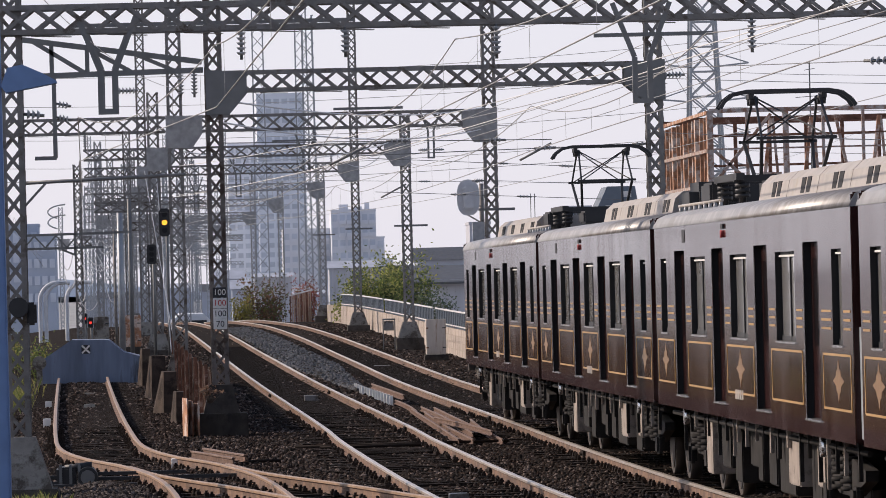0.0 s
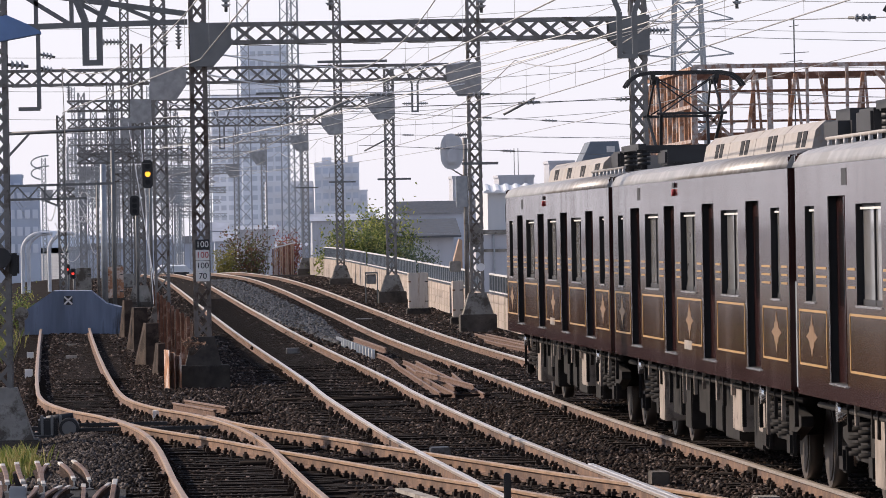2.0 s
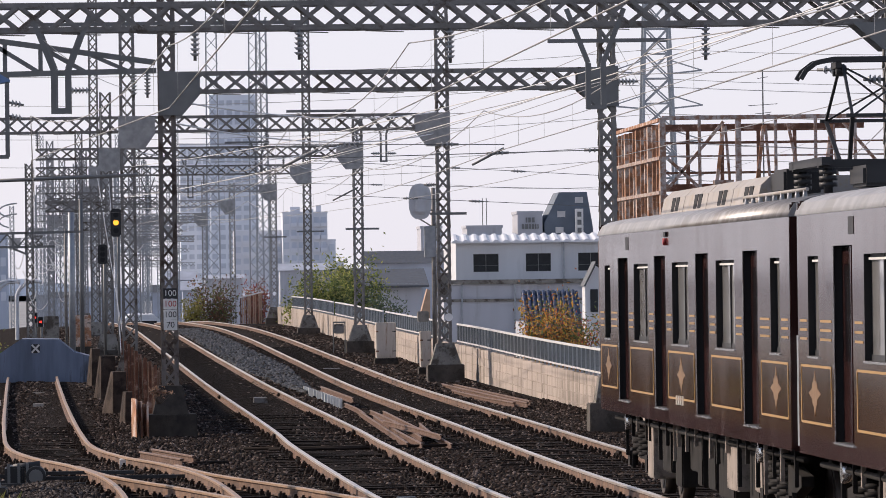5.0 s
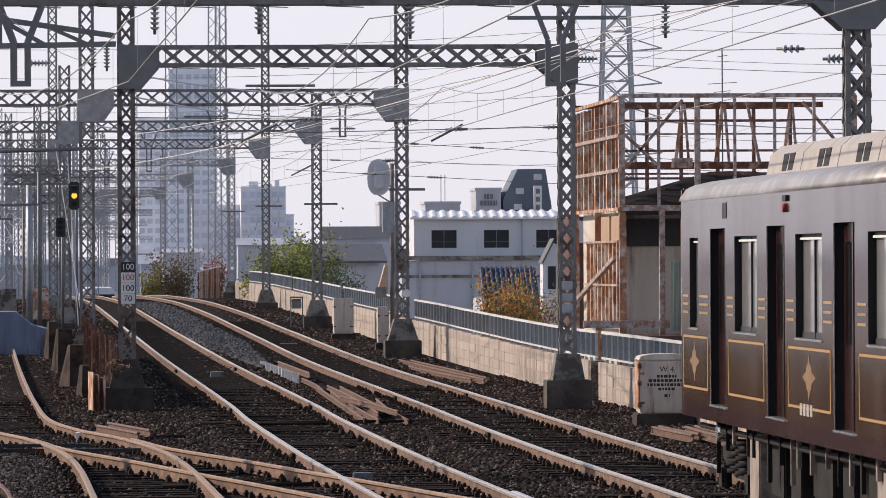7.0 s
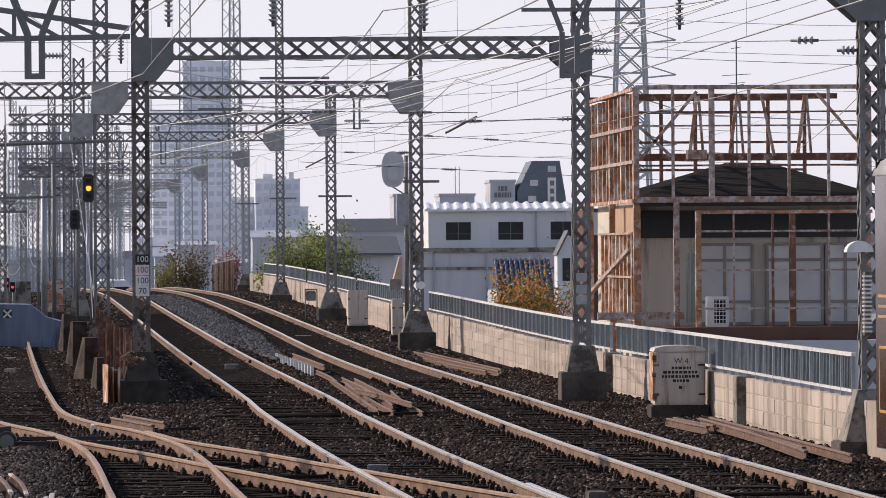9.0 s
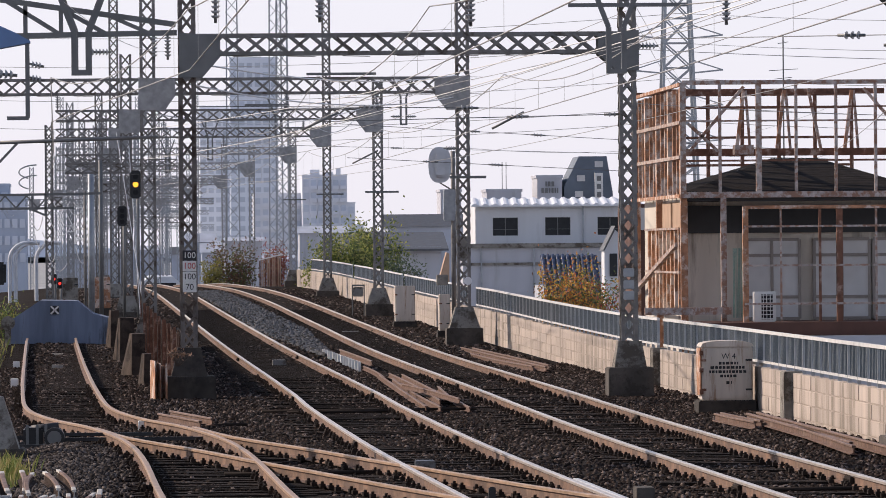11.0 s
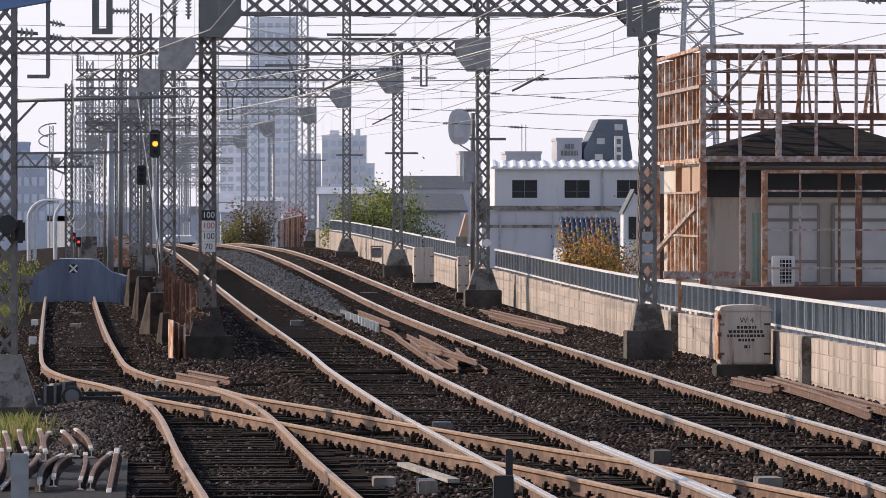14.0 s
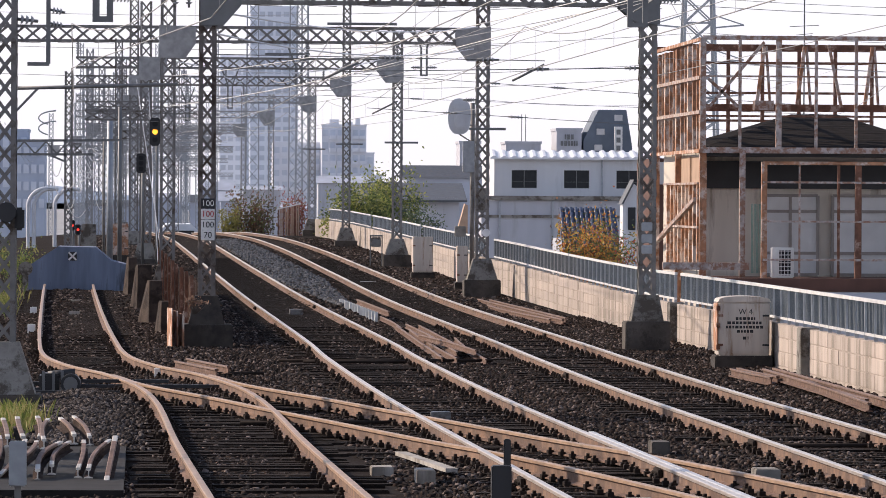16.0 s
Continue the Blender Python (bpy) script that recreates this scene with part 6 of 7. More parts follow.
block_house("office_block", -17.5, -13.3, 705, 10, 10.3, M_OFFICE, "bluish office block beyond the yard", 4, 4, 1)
block_house("flat_building", 36.5, 40, 600, 8, 8.2, M_HOUSEGREY, "grey flat-roofed building beyond the workshop", 3, 1, 6)
block_house("flat_building", 34, 36.2, 640, 8, 8.6, M_HOUSEGREY, "grey flat-roofed building beyond the workshop", 2, 1, 6)
sb = block_house("lettered_building", 41.6, 44.1, 600, 8, 9.55, M_HOUSEGREY, "pale building with dark lettering on its side", 0, 0)
for z, a, b in ((8.95, 42.4, 43.3), (8.3, 42.0, 43.7)):
    bars(sb, a, b, 599.9, z, 0.5, M_STEELDARK, 5, int(z * 10))
ms = thing("mansard_building", "dark blue-grey building with a sloping mansard roof", "building")
bm = bmesh.new()
prism(bm, [(44.3, -5), (49.2, -5), (49.2, 8.0), (48.6, 11.7), (45.8, 11.7), (44.3, 8.6)], "y", 600, 608)
part("wall", bm, mat("slate_blue", (0.125, 0.15, 0.185), 0.7, vary=0.15, scale=0.6), ms)
for x, z in ((45.6, 9.2), (47.4, 10.6), (45.4, 7.6)):
    bm = bmesh.new()
    box(bm, x, x + 0.8, 599.85, 600, z, z + 0.6)
    part("window", bm, M_FROST, ms)
bm = bmesh.new()
box(bm, 47.3, 48.1, 598.5, 599, 6.5, 10.0)
pn = part("sign_panel", bm, M_WHITE, ms, "white upright sign panel")
for k in range(4):
    bm = bmesh.new()
    box(bm, 47.5, 47.9, 598.4, 598.5, 9.2 - k * 0.8, 9.7 - k * 0.8)
    part("text_bar", bm, M_STEELDARK, pn)
ea = thing("roof_aerial", "thin lattice aerial on a far roof", "aerial")
for x in (38.2, 38.6):
    bar(ea, "pole", (x, 602, 8.2), (x, 602, 11.2), 0.07, M_STEELDARK)
bar(ea, "arm", (38.0, 602, 10.9), (38.8, 602, 10.9), 0.05, M_STEELDARK)

# far low town
rng = random.Random(11)
for k in range(46):
    y = rng.uniform(560, 1300)
    x = rng.uniform(-0.03, 0.13) * y
    if -0.035 < x / y < 0.035 and y < 1000:
        continue
    w, h = rng.uniform(5, 12), rng.uniform(0.5, 5.5)
    t = thing("town_house", "far hazy house of the town", "house", group="houses of the far town")
    bm = bmesh.new()
    box(bm, x, x + w, y, y + 8, -5, h)
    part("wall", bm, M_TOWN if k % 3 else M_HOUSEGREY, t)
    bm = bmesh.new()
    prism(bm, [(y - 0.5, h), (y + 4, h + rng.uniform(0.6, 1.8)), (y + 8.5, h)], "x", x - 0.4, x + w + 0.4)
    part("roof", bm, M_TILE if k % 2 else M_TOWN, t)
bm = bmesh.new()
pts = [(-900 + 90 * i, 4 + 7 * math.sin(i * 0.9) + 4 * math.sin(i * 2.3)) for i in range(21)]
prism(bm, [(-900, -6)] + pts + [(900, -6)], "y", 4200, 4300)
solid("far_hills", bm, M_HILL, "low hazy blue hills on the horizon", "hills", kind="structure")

# power pylon behind the cage house
py = thing("pylon", "tall grey lattice power pylon", "pylon")
for i in (-1, 1):
    for j in (-1, 1):
        bar(py, "leg", (55.8 + i * 2.3, 600 + j * 2.3, -5), (55.8 + i * 1.1, 600 + j * 1.1, 32), 0.28, M_GALVHAZE)
for k in range(14):
    z = -2 + k * 2.5
    w0, w1 = 2.2 - 0.032 * (z + 5), 2.2 - 0.032 * (z + 7.5)
    for j in (-1, 1):
        bar(py, "brace", (55.8 - w0, 600 + j * w0, z), (55.8 + w1, 600 + j * w1, z + 2.5), 0.14, M_GALVHAZE)
        bar(py, "brace", (55.8 + w0, 600 + j * w0, z), (55.8 - w1, 600 + j * w1, z + 2.5), 0.14, M_GALVHAZE)
        bar(py, "girt", (55.8 - w0, 600 + j * w0, z), (55.8 + w0, 600 + j * w0, z), 0.12, M_GALVHAZE)
for z in (13, 16.5, 20, 23.5):
    for s in (-1, 1):
        bar(py, "cross_arm", (55.8 + s * 1.5, 600, z), (55.8 + s * 4.6, 600, z + 0.3), 0.16, M_GALVHAZE)
        bar(py, "cross_arm", (55.8 + s * 1.5, 600, z + 1.3), (55.8 + s * 4.6, 600, z + 0.3), 0.12, M_GALVHAZE)

def slim_tower(x, y, w, top):
    t = thing("lattice_tower", "slender pale lattice power tower far off", "tower", group="far lattice towers")
    for i in (-1, 1):
        for j in (-1, 1):
            bar(t, "leg", (x + i * w, y + j * w, -5), (x + i * w * 0.7, y + j * w * 0.7, top), 0.14, M_GALVHAZE)
    n = int((top + 5) / (w * 2.0))
    for k in range(n):
        z0, z1 = -5 + (top + 5) * k / n, -5 + (top + 5) * (k + 1) / n
        for s in (-1, 1):
            bar(t, "brace", (x - s * w * 0.9, y - w, z0), (x + s * w * 0.9, y - w, z1), 0.08, M_GALVHAZE)


slim_tower(12.9, 700, 0.8, 40)
slim_tower(18.2, 710, 0.85, 44)
slim_tower(13.9, 520, 0.6, 26)

# white train waiting beyond the crest
wt = thing("parked_train", "white train standing far down the line", "train")
bm = bmesh.new()
prism(bm, [(1.3, -2.6), (4.0, -2.6), (4.0, 0.3), (3.5, 0.75), (1.8, 0.75), (1.3, 0.3)], "y", 420, 440)
part("body", bm, M_TRAINWHITE, wt)
bm = bmesh.new()
box(bm, 1.6, 3.7, 419.9, 420, -0.5, 0.3)
part("windscreen", bm, M_GLASS, wt)


# ---- plants ----
def shrub(name, x, y, z0, rx, ry, h, count, size, colors, label, seed):
    """Branching stems with many small leaves in uneven clumps."""
    rng = np.random.default_rng(seed)
    t = thing(name, label, "shrub")
    tips = []
    for k in range(12):
        a = rng.uniform(0, 6.28)
        r = rng.uniform(0.2, 0.95)
        tip = Vector((x + rx * r * math.cos(a), y + ry * r * math.sin(a), z0 + h * rng.uniform(0.55, 1.0)))
        base = Vector((x + rx * 0.3 * r * math.cos(a), y, z0))
        mid = (base + tip) / 2 + Vector((rng.normal(0, 0.1), 0, 0.1))
        bm = bmesh.new()
        cyl(bm, base, mid, 0.05 * min(1, h / 2), 6, 0.03 * min(1, h / 2))
        cyl(bm, mid, tip, 0.03 * min(1, h / 2), 6, 0.008)
        part("stem", bm, M_BARK, t)
        tips += [tip, mid + (tip - mid) * 0.5, mid]
    v, f = [], []
    cl = [(p, rng.uniform(0.5, 1.0)) for p in tips]
    for k in range(count):
        p, s = cl[rng.integers(len(cl))]
        c = Vector((p.x + rng.normal(0, 0.26 * rx * s), p.y + rng.normal(0, 0.3 * ry), p.z + rng.normal(0, 0.15 * h * s)))
        if c.z < z0:
            continue
        u = Vector(rng.normal(0, 1, 3)).normalized()
        w = u.orthogonal().normalized()
        l = size * rng.uniform(0.6, 1.3)
        b = len(v)
        v += [c - u * l, c + w * l * 0.45, c + u * l, c - w * l * 0.45]
        f.append((b, b + 1, b + 2, b + 3))
    me = bpy.data.meshes.new("leaves")
    me.from_pydata([tuple(q) for q in v], [], f)
    me.materials.append(island_mat(name + "_leaves", colors, 0.7, 0.35))
    tagged(part("leaves", me, None, t), kind="stuff")


GREEN = [(0.17, 0.21, 0.05), (0.28, 0.30, 0.07), (0.10, 0.14, 0.035), (0.42, 0.40, 0.12), (0.16, 0.17, 0.06), (0.06, 0.09, 0.03)]
shrub("green_shrub", 10.9, 300, -1.0, 1.6, 1.5, 4.1, 6500, 0.10, GREEN, "green shrub with yellowing tips behind the wall", 1)
shrub("green_shrub", 12.8, 306, -1.0, 1.7, 1.5, 4.4, 6500, 0.10, GREEN, "green shrub with yellowing tips behind the wall", 2)
shrub("dark_shrub", 13.6, 290, -1.0, 1.0, 1.0, 3.0, 1500, 0.09, [(0.05, 0.08, 0.05), (0.08, 0.11, 0.06), (0.12, 0.14, 0.08)], "dark green shrub behind the wall", 3)
shrub("autumn_shrub", 13.75, 185, -1.6, 0.95, 0.9, 3.15, 6500, 0.06, [(0.60, 0.30, 0.05), (0.62, 0.40, 0.08), (0.44, 0.14, 0.04), (0.09, 0.12, 0.04), (0.16, 0.17, 0.05), (0.50, 0.22, 0.05), (0.12, 0.06, 0.03)], "shrub in orange and yellow autumn leaf", 4)
shrub("autumn_shrub", 14.65, 187, -1.6, 0.8, 0.9, 3.15, 5000, 0.06, [(0.46, 0.24, 0.05), (0.10, 0.14, 0.04), (0.16, 0.18, 0.05), (0.46, 0.09, 0.07), (0.58, 0.36, 0.08), (0.07, 0.08, 0.03)], "shrub in green and orange autumn leaf", 5)
shrub("brown_shrub", 6.3, 352, -1.0, 1.5, 1.2, 3.6, 3000, 0.10, [(0.12, 0.07, 0.04), (0.09, 0.09, 0.04), (0.20, 0.10, 0.06), (0.16, 0.16, 0.05)], "brownish green shrub beside the line", 6)
shrub("red_shrub", 8.7, 345, -0.5, 0.8, 0.8, 3.2, 1500, 0.09, [(0.32, 0.08, 0.06), (0.20, 0.06, 0.04), (0.25, 0.14, 0.06)], "red-leaved shrub beside the line", 7)
shrub("yellow_shrub", 5.2, 350, -0.4, 0.7, 0.7, 2.2, 1000, 0.09, [(0.28, 0.24, 0.06), (0.18, 0.18, 0.05)], "yellowish low shrub beside the line", 8)
shrub("yard_shrub", -3.9, 182, -0.3, 0.8, 0.8, 1.3, 1200, 0.05, [(0.16, 0.20, 0.05), (0.10, 0.15, 0.04), (0.30, 0.28, 0.08)], "low green weeds behind the buffer stop", 9)
shrub("yard_shrub", -4.4, 186, -0.3, 0.6, 0.8, 1.6, 800, 0.05, GREEN, "low green weeds behind the buffer stop", 10)
shrub("dry_weed", 0.95, 106.5, 0.5, 0.12, 0.12, 0.3, 160, 0.03, [(0.30, 0.18, 0.12), (0.20, 0.12, 0.08)], "dry weed on the dark footing", 12)
def grass(x, y, rx, ry, n, h, seed, label):
    rng = np.random.default_rng(seed)
    v, f = [], []
    for k in range(n):
        px, py_ = x + rng.normal(0, rx), y + rng.normal(0, ry)
        hh, a = h * rng.uniform(0.5, 1.2), rng.uniform(0, 6.28)
        dx, dy = math.cos(a) * 0.12 * hh / 0.3, math.sin(a) * 0.12
        b = len(v)
        v += [(px - 0.006, py_, -0.2), (px + 0.006, py_, -0.2), (px + dx * 0.5 + 0.005, py_ + dy * 0.5, -0.2 + hh * 0.7), (px + dx, py_ + dy, -0.2 + hh)]
        f.append((b, b + 1, b + 2, b + 3))
    me = bpy.data.meshes.new("grass")
    me.from_pydata(v, [], f)
    me.materials.append(M_GRASS)
    tagged(new("grass", me), label, "grass", kind="stuff")
M_GRASS = island_mat("grass_blades", [(0.22, 0.24, 0.06), (0.30, 0.29, 0.09), (0.14, 0.18, 0.04), (0.36, 0.30, 0.12)], 0.7, 0.3)
grass(-1.5, 70.5, 0.16, 1.2, 800, 0.30, 1, "tuft of yellow-green grass by a mast footing")
grass(-3.6, 150, 0.3, 10, 500, 0.4, 2, "thin grass along the siding's edge")

# picket screen beyond the far end of the wall
pk = thing("picket_screen", "brownish upright picket screen at the wall's end", "fence")
for k in range(12):
    bar(pk, "picket", (7.42 + k * 0.1, 325, 0.2), (7.42 + k * 0.1, 325, 2.0 + k * 0.025), 0.07, M_TAN if k % 3 else M_RUSTDARK)
bar(pk, "top_rail", (7.35, 324.9, 2.0), (8.6, 324.9, 2.3), 0.07, M_FENCERAIL)

# ---- loose material along the tracks ----
for p, q, b in (((8.9, 158, -0.05), (9.25, 131, -0.05), 0.05), ((9.15, 157, -0.05), (9.45, 133, -0.05), 0.0), ((8.7, 150, -0.08), (9.1, 133, -0.08), 0.1), ((9.6, 92, -0.02), (9.5, 78, -0.02), 0.0), ((9.8, 92.4, -0.02), (9.75, 75, -0.02), 0.0),
                ((9.62, 86, -0.02), (9.35, 76.5, -0.02), 0.0), ((9.2, 93, -0.05), (9.35, 88.5, -0.05), 0.02), ((9.35, 93.5, -0.05), (9.5, 89, -0.05), 0.02),
                ((0.55, 95, -0.02), (1.15, 90.5, -0.02), 0.0), ((0.75, 96.5, -0.02), (1.35, 92, -0.02), 0.0)):
    old_rail(p, q, b)
for k, (p, q) in enumerate((((5.36, 134, -0.06), (5.30, 122, -0.06)), ((5.30, 124, -0.06), (5.04, 100, -0.08)), ((5.42, 121, -0.06), (5.26, 99.5, -0.08)), ((5.58, 126, -0.06), (5.44, 103, -0.06)),
                             ((5.80, 125, -0.06), (5.70, 106, -0.06)), ((5.98, 114, -0.07), (5.72, 99, -0.08)), ((5.20, 112, 0.03), (5.66, 101, 0.02)))):
    old_rail(p, q, 0.05 * (k % 3 - 1), "rusty rail in a loose stack between the main tracks", "rail stack", 0.6)
for k in range(3):
    bm = bmesh.new()
    box(bm, 4.8, 6.1, 104.5 + k * 5, 104.75 + k * 5, -0.24, -0.15, 0.01)
    solid("timber_bearer", bm, M_SLEEPER, "dark timber bearer under stacked rails", "timber", "timber bearers")
for k in range(14):
    y, x = 151.5 - k * 1.35, 5.06 + k * 0.016
    bm = bmesh.new()
    box(bm, x - 0.035, x + 0.035, y, y + 0.25, -0.2, 0.03, 0.006)
    solid("concrete_spacer", bm, M_WHITE, "pale concrete spacer block in a row", "block", "spacer blocks")
old_rail((5.42, 150, 0.05), (5.55, 134, 0.05), 0.0, "reddish old rail beside spacer blocks")
M_SCRAP = mat("dark_scrap_steel", (0.05, 0.034, 0.028), 0.9, spec=0.12, vary=0.4, scale=7, dark=(0.11, 0.08, 0.065), amount=0.3, dscale=3)
M_SCRAPEND = mat("cut_steel", (0.62, 0.57, 0.50), 0.5, 0.3, vary=0.2)
# scrap pile of bent rail ends in two rows: foot (x, z), tip (x, z), bow
BACK = ((-1.36, 0.10, -1.44, 0.24, 0.01), (-1.20, 0.10, -1.29, 0.25, -0.01), (-1.03, 0.10, -1.08, 0.26, 0.02), (-0.98, 0.09, -0.96, 0.25, -0.04), (-0.68, 0.12, -0.84, 0.24, 0.02), (-0.52, 0.10, -0.70, 0.26, 0.03))
FRONT = ((-1.42, -0.05, -1.37, 0.24, 0.05), (-1.34, -0.08, -1.12, 0.20, 0.06), (-1.15, 0.08, -1.0, 0.20, 0.04), (-0.97, -0.02, -0.77, 0.19, -0.07), (-0.84, 0.01, -0.69, 0.18, -0.05), (-0.59, -0.02, -0.55, 0.19, 0.02), (-0.49, -0.02, -0.30, 0.20, -0.04), (-0.32, -0.13, -0.24, 0.25, 0.0))
rng = random.Random(5)
for y0, row in ((61.5, BACK), (57.0, FRONT)):
    for x0, z0, x1, z1, bow in row:
        y = y0 + rng.uniform(-0.3, 0.3)
        pts = []
        for i in range(9):
            u = i / 8
            pts.append((x0 + (x1 - x0) * u + bow * math.sin(u * math.pi), y + 1.4 * u, z0 + (z1 - z0) * u + 0.35 * abs(bow) * math.sin(u * math.pi)))
        bm = rail_mesh(pts, rng.uniform(0.62, 0.76))
        bm.faces.ensure_lookup_table()
        n = len(RAIL)
        for q, f in enumerate(bm.faces):
            seg, side = divmod(q, n)
            # heads paler than sides: the sun on the tops is painted in
            f.material_index = 2 if seg >= 8 or (seg in (0, 7) and 5 <= side <= 9) else 1 if 5 <= side <= 9 else 0
        solid("scrap_rail", bm, (M_SCRAP, M_RAILEDGE, M_SCRAPEND), "short bent piece of scrap rail with bright cut ends", "scrap rail", "scrap rails")
bm = bmesh.new()
box(bm, -1.8, -0.15, 54.8, 64.5, -0.35, -0.12)
solid("scrap_pallet", bm, M_UNDER, "dark timber bed under scrap rails", "pallet")
mk = thing("marker_post", "white rectangular marker board on a short post", "marker")
bm = bmesh.new()
box(bm, -1.18, -1.02, 54, 54.06, -0.05, 0.36, 0.012)
part("board", bm, M_GALVHAZE, mk)
bm = bmesh.new()
box(bm, -1.13, -1.07, 54.07, 54.12, -0.25, 0.2)
part("post", bm, M_STEEL, mk)
# point machine and rods
pm = thing("point_machine", "black point machine with motor and rods beside the switch", "point machine")
bm = bmesh.new()
box(bm, -1.42, -1.14, 84.3, 85.0, -0.2, 0.08, 0.03)
part("gear_case", bm, M_BLACK, pm)
bm = bmesh.new()
cyl(bm, (-1.30, 84.5, 0.05), (-0.92, 84.5, 0.09), 0.06, 12)
part("crank", bm, M_BLACK, pm)
bm = bmesh.new()
cyl(bm, (-0.98, 84.1, -0.06), (-0.98, 84.7, -0.06), 0.14, 16)
part("motor", bm, M_BLACK, pm)
bm = bmesh.new()
cyl(bm, (-0.98, 84.07, -0.06), (-0.98, 84.1, -0.06), 0.10, 16)
part("motor_cap", bm, M_STEELDARK, pm)
for x in (-1.36, -1.22, -1.1):
    bm = bmesh.new()
    box(bm, x - 0.02, x + 0.02, 84.25, 84.31, -0.18, 0.12, 0.006)
    part("lever", bm, M_STEELDARK, pm)
for y, x0, x1, z in ((84.6, -0.85, 1.4, -0.10), (84.9, -0.85, 0.4, -0.04), (85.0, -2.0, -1.4, -0.08), (84.2, -2.0, -1.4, -0.14), (83.6, -1.6, 0.5, -0.16)):
    bm = bmesh.new()
    box(bm, x0, x1, y - 0.04, y + 0.04, z - 0.025, z + 0.025)
    part("rod", bm, M_BLACK, pm)
for y, x0, x1 in ((99.4, 2.7, 5.0), (100.2, 2.3, 5.9), (92.3, 0.2, 1.9), (72.2, 1.2, 3.4), (66.0, 6.4, 9.2)):
    bm = bmesh.new()
    cyl(bm, (x0, y, -0.15), (x1, y + 0.12, -0.14), 0.025, 6)
    solid("track_rod", bm, M_CLIP, "thin steel rod lying across the track", "rod", "track rods")
for x, y, w, l, h, m, lb in ((3.09, 51.2, 0.085, 0.16, 0.28, M_BLACK, "black square post between crossing rails"), (3.15, 51.35, 0.03, 0.06, 0.50, M_BLACK, "thin black stake behind a square post"), (5.6, 64.5, 0.10, 0.5, -0.04, M_BASE, "grey concrete cover block on the ballast"), (2.4, 59.5, 0.11, 0.5, -0.10, M_CONC, "white cable cover on the ballast"),
                             (6.1, 58.2, 0.12, 0.5, -0.05, M_FOOT, "grey concrete cover block on the ballast"), (2.75, 57.8, 0.09, 0.6, -0.05, M_CONC, "pale concrete cable cover"), (4.35, 52.0, 0.12, 0.4, -0.04, M_FOOT, "pale concrete cover block"), (-2.05, 99, 0.09, 0.2, 0.0, M_WHITE, "small white marker block"),
                             (-2.2, 121, 0.08, 0.2, 0.0, M_WHITE, "small white marker block"), (-2.5, 140, 0.08, 0.2, 0.0, M_WHITE, "small white marker block"), (0.35, 91.5, 0.14, 0.5, -0.04, M_WHITE, "white switch heater box"), (3.7, 73.8, 0.12, 0.4, -0.06, M_STEEL, "grey track magnet between the rails"),
                             (3.65, 141, 0.16, 0.6, -0.04, M_STEEL, "grey track magnet between the rails"), (3.2, 190, 0.25, 0.8, 0.02, M_STEEL, "grey track magnet between the rails"), (7.0, 185, 0.25, 0.8, 0.02, M_STEEL, "grey track magnet between the rails"), (-1.55, 140, 0.13, 0.3, -0.09, M_CONC, "white marker between siding rails"), (-1.7, 155, 0.15, 0.3, -0.08, M_CONC, "white marker between siding rails")):
    bm = bmesh.new()
    box(bm, x - w, x + w, y - l / 2, y + l / 2, -0.24, h, 0.01)
    solid("track_block", bm, m, lb, "block")
pk2 = bmesh.new()
strut(pk2, (2.72, 62.5, -0.1), (3.05, 58.6, -0.1), 0.12, 0.04, up=(0, 0, 1))
solid("plank", pk2, M_CONC, "pale wooden plank on the ballast", "plank")

# platform post and lamp, close on the left
pl = thing("platform_lamp", "blue-painted platform post with a hooded lamp", "lamp")
bm = bmesh.new()
box(bm, -1.9, -1.465, 60, 60.3, -0.3, 5.6, 0.02)
part("post", bm, M_POSTBLUE, pl)
bm = bmesh.new()
prism(bm, [(-1.47, 4.62), (-1.40, 4.80), (-1.25, 4.83), (-1.05, 4.74), (-0.91, 4.66), (-0.91, 4.64), (-1.42, 4.55)], "y", 60.0, 60.3)
part("lamp_hood", bm, M_POSTBLUE, pl, "blue angled lamp hood")

ml = thing("mast_lamp", "cream half-round lamp shade on a lattice mast", "lamp")
bm = bmesh.new()
prism(bm, [(10.14 + 0.36 * (0.5 - 0.5 * math.cos(a)), 2.52 + 0.15 * math.sin(a)) for a in np.linspace(0, math.pi, 9)], "y", 78.45, 78.75)
part("shade", bm, M_FENCERAIL, ml)
bm = bmesh.new()
cyl(bm, (10.3, 78.6, 2.54), (10.56, 78.8, 2.54), 0.02, 8)
part("arm", bm, M_STEELDARK, ml)
lv = thing("slatted_case", "narrow white slatted case fixed to a lattice mast", "case")
bm = bmesh.new()
box(bm, 10.40, 10.47, 78.62, 78.80, 1.42, 2.26)
part("back", bm, M_FOOT, lv)
for k in range(14):
    bm = bmesh.new()
    box(bm, 10.37, 10.49, 78.55, 78.66, 1.46 + k * 0.056, 1.485 + k * 0.056, 0.004)
    part("slat", bm, M_WHITE, lv)
lh = thing("shunting_lamp", "black hooded lamp head fixed to a lattice mast", "lamp")
bm = bmesh.new()
cyl(bm, (-1.76, 78.55, 2.33), (-1.76, 78.83, 2.33), 0.11, 14)
part("case", bm, M_BLACK, lh)
bm = bmesh.new()
cyl(bm, (-1.76, 78.40, 2.36), (-1.76, 78.55, 2.36), 0.13, 14, 0.12)
part("hood", bm, M_BLACK, lh)
bm = bmesh.new()
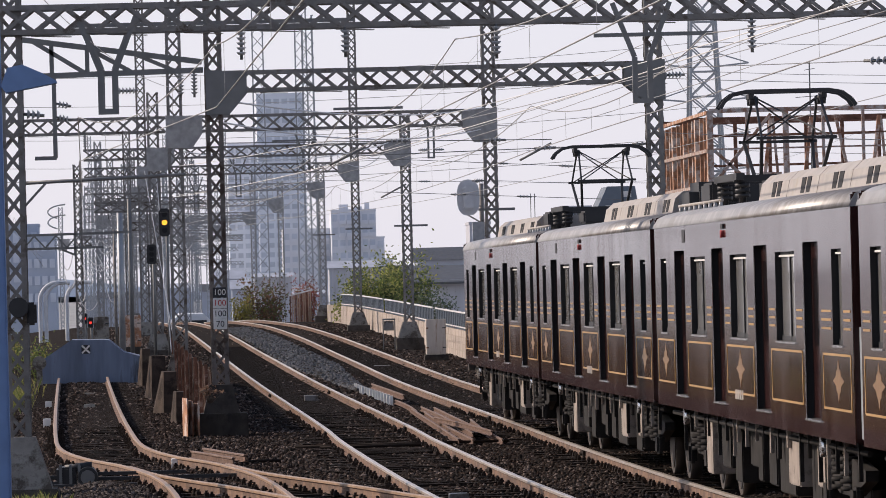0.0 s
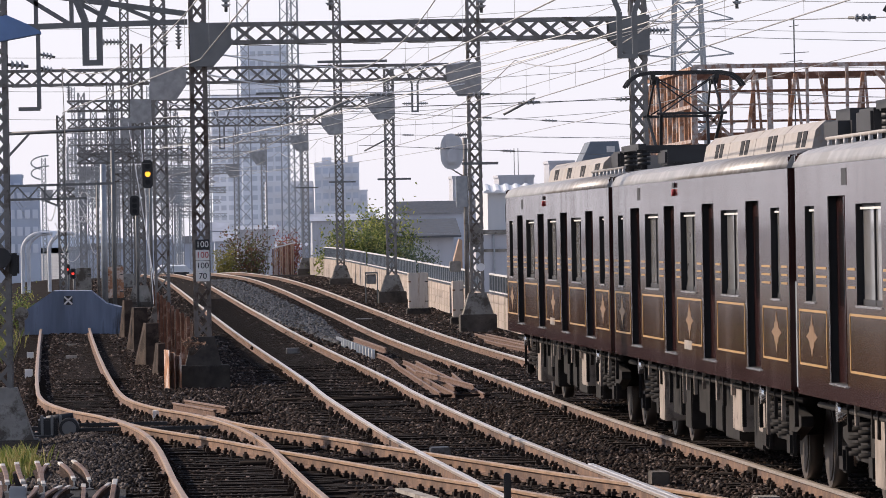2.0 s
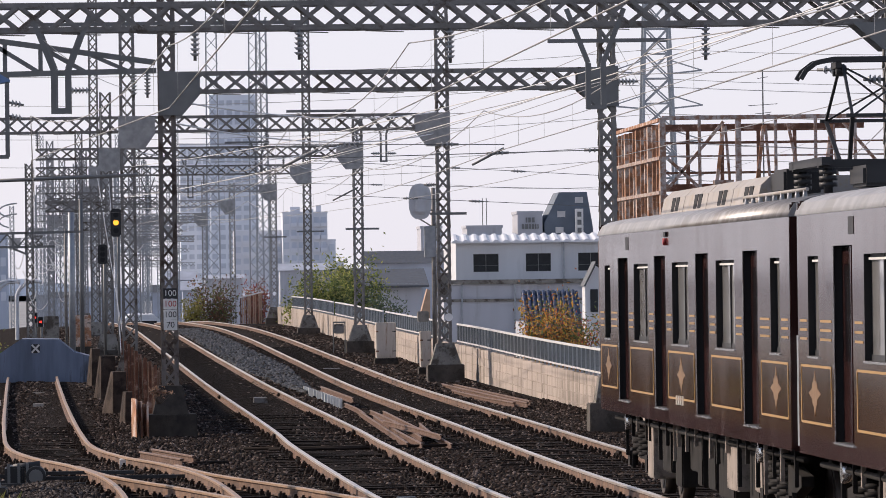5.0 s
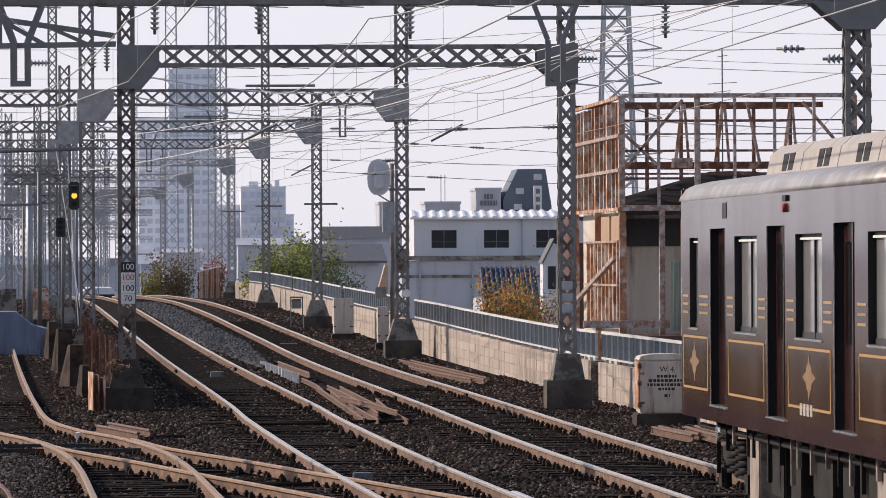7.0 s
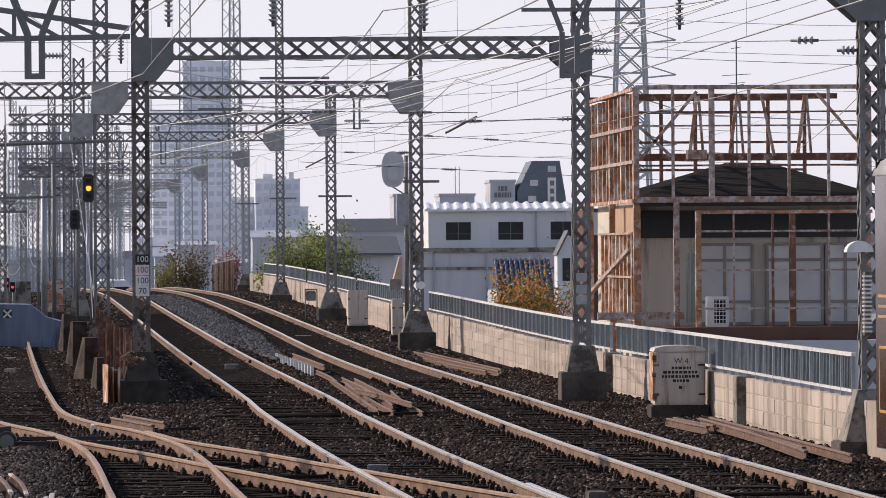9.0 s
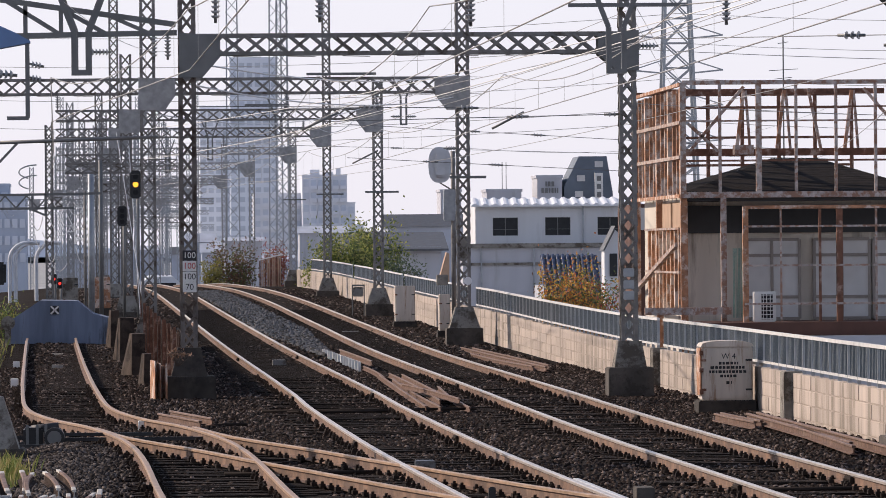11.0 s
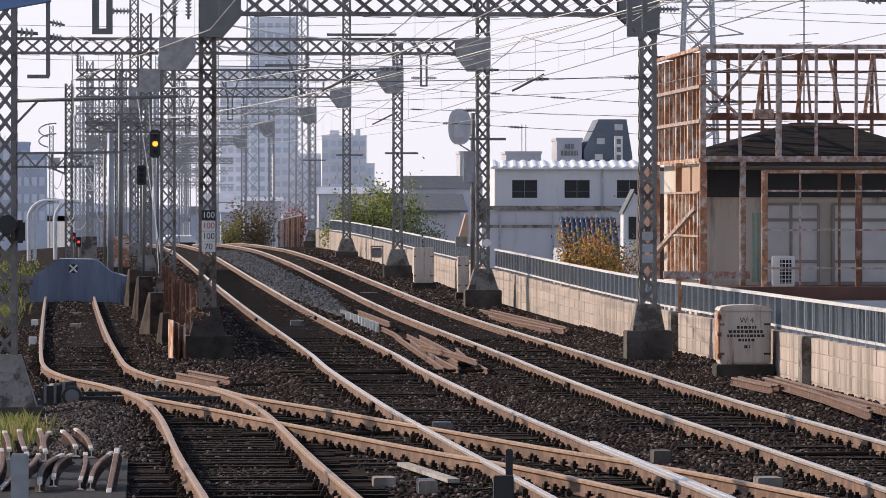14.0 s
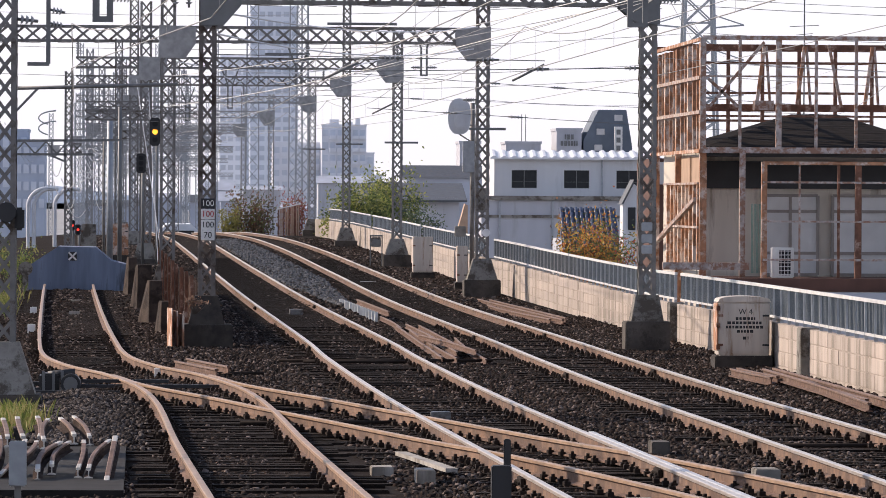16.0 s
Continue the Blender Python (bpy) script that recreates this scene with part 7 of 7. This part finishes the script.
box(bm, -1.66, -1.53, 78.6, 78.75, 2.12, 2.42, 0.03)
part("side_box", bm, M_BLACK, lh)

# ballast stones, thick near the camera and thinner down the line
scatter("ballast_stones", 150000, ballast_place(-3.8, 10.35, 46, 140), 0.047, M_STONE, "dark brown crushed stone ballast", 1)
def heap(rng, n):
    x, y = rng.normal(-0.75, 0.42, n), rng.uniform(64.5, 82, n)
    keep = (x < 0.1) & (x > -1.75)
    x, y = x[keep], y[keep]
    return np.stack([x, y, -0.17 + 0.09 * np.exp(-((x + 0.75) / 0.45) ** 2) + rng.uniform(-0.02, 0.03, len(x))], -1)


# lighter stones: sunlight on this heap is painted into their colours
M_SUNLITSTONE = island_mat("sunlit_pale_stones", [(0.035, 0.028, 0.025), (0.055, 0.045, 0.040), (0.095, 0.078, 0.070), (0.022, 0.017, 0.015), (0.16, 0.135, 0.12)], 0.92, spec=0.13)
scatter("sunlit_ballast", 8000, heap, 0.042, M_SUNLITSTONE, "ballast heaped beside the siding, coloured paler for the sun on it", 7)
scatter("far_ballast_stones", 26000, ballast_place(-2.5, 10.0, 140, 300), 0.075, M_STONE, "dark brown crushed stone ballast further down the line", 2)


def fresh(rng, n):
    y = rng.uniform(150, 285, n)
    c = np.array([(curve_at(LINE_C, float(q)) + curve_at(LINE_R, float(q))) / 2 for q in y])
    w = 0.75 * np.clip((y - 145) / 40, 0.2, 1)
    x = c + rng.uniform(-1, 1, n) * w - 0.1
    z = np.array([grade(float(q)) for q in y]) - 0.14 + rng.uniform(-0.03, 0.05, n)
    return np.stack([x, y, z], -1)


scatter("fresh_ballast", 9000, fresh, 0.085, M_NEWSTONE, "fresh pale blue-grey ballast between the main tracks", 3)



def motions():
    """The train rolls towards the camera and out of sight, slowing down."""
    for car, k in CARS:
        rows = []
        for i in range(0, 33):
            t = i * 0.5
            tail = 112.95 - 8.54 * t + 0.1377 * t * t - 0.5 / (1 + math.exp(-1.8 * (t - 7)))
            y = tail - HALF - 20.1 * k
            rows.append((t, pose(7.92 - 0.006 * y, y, grade(y), 0, 0, 0.344)))
        walk(car, rows)


motions()
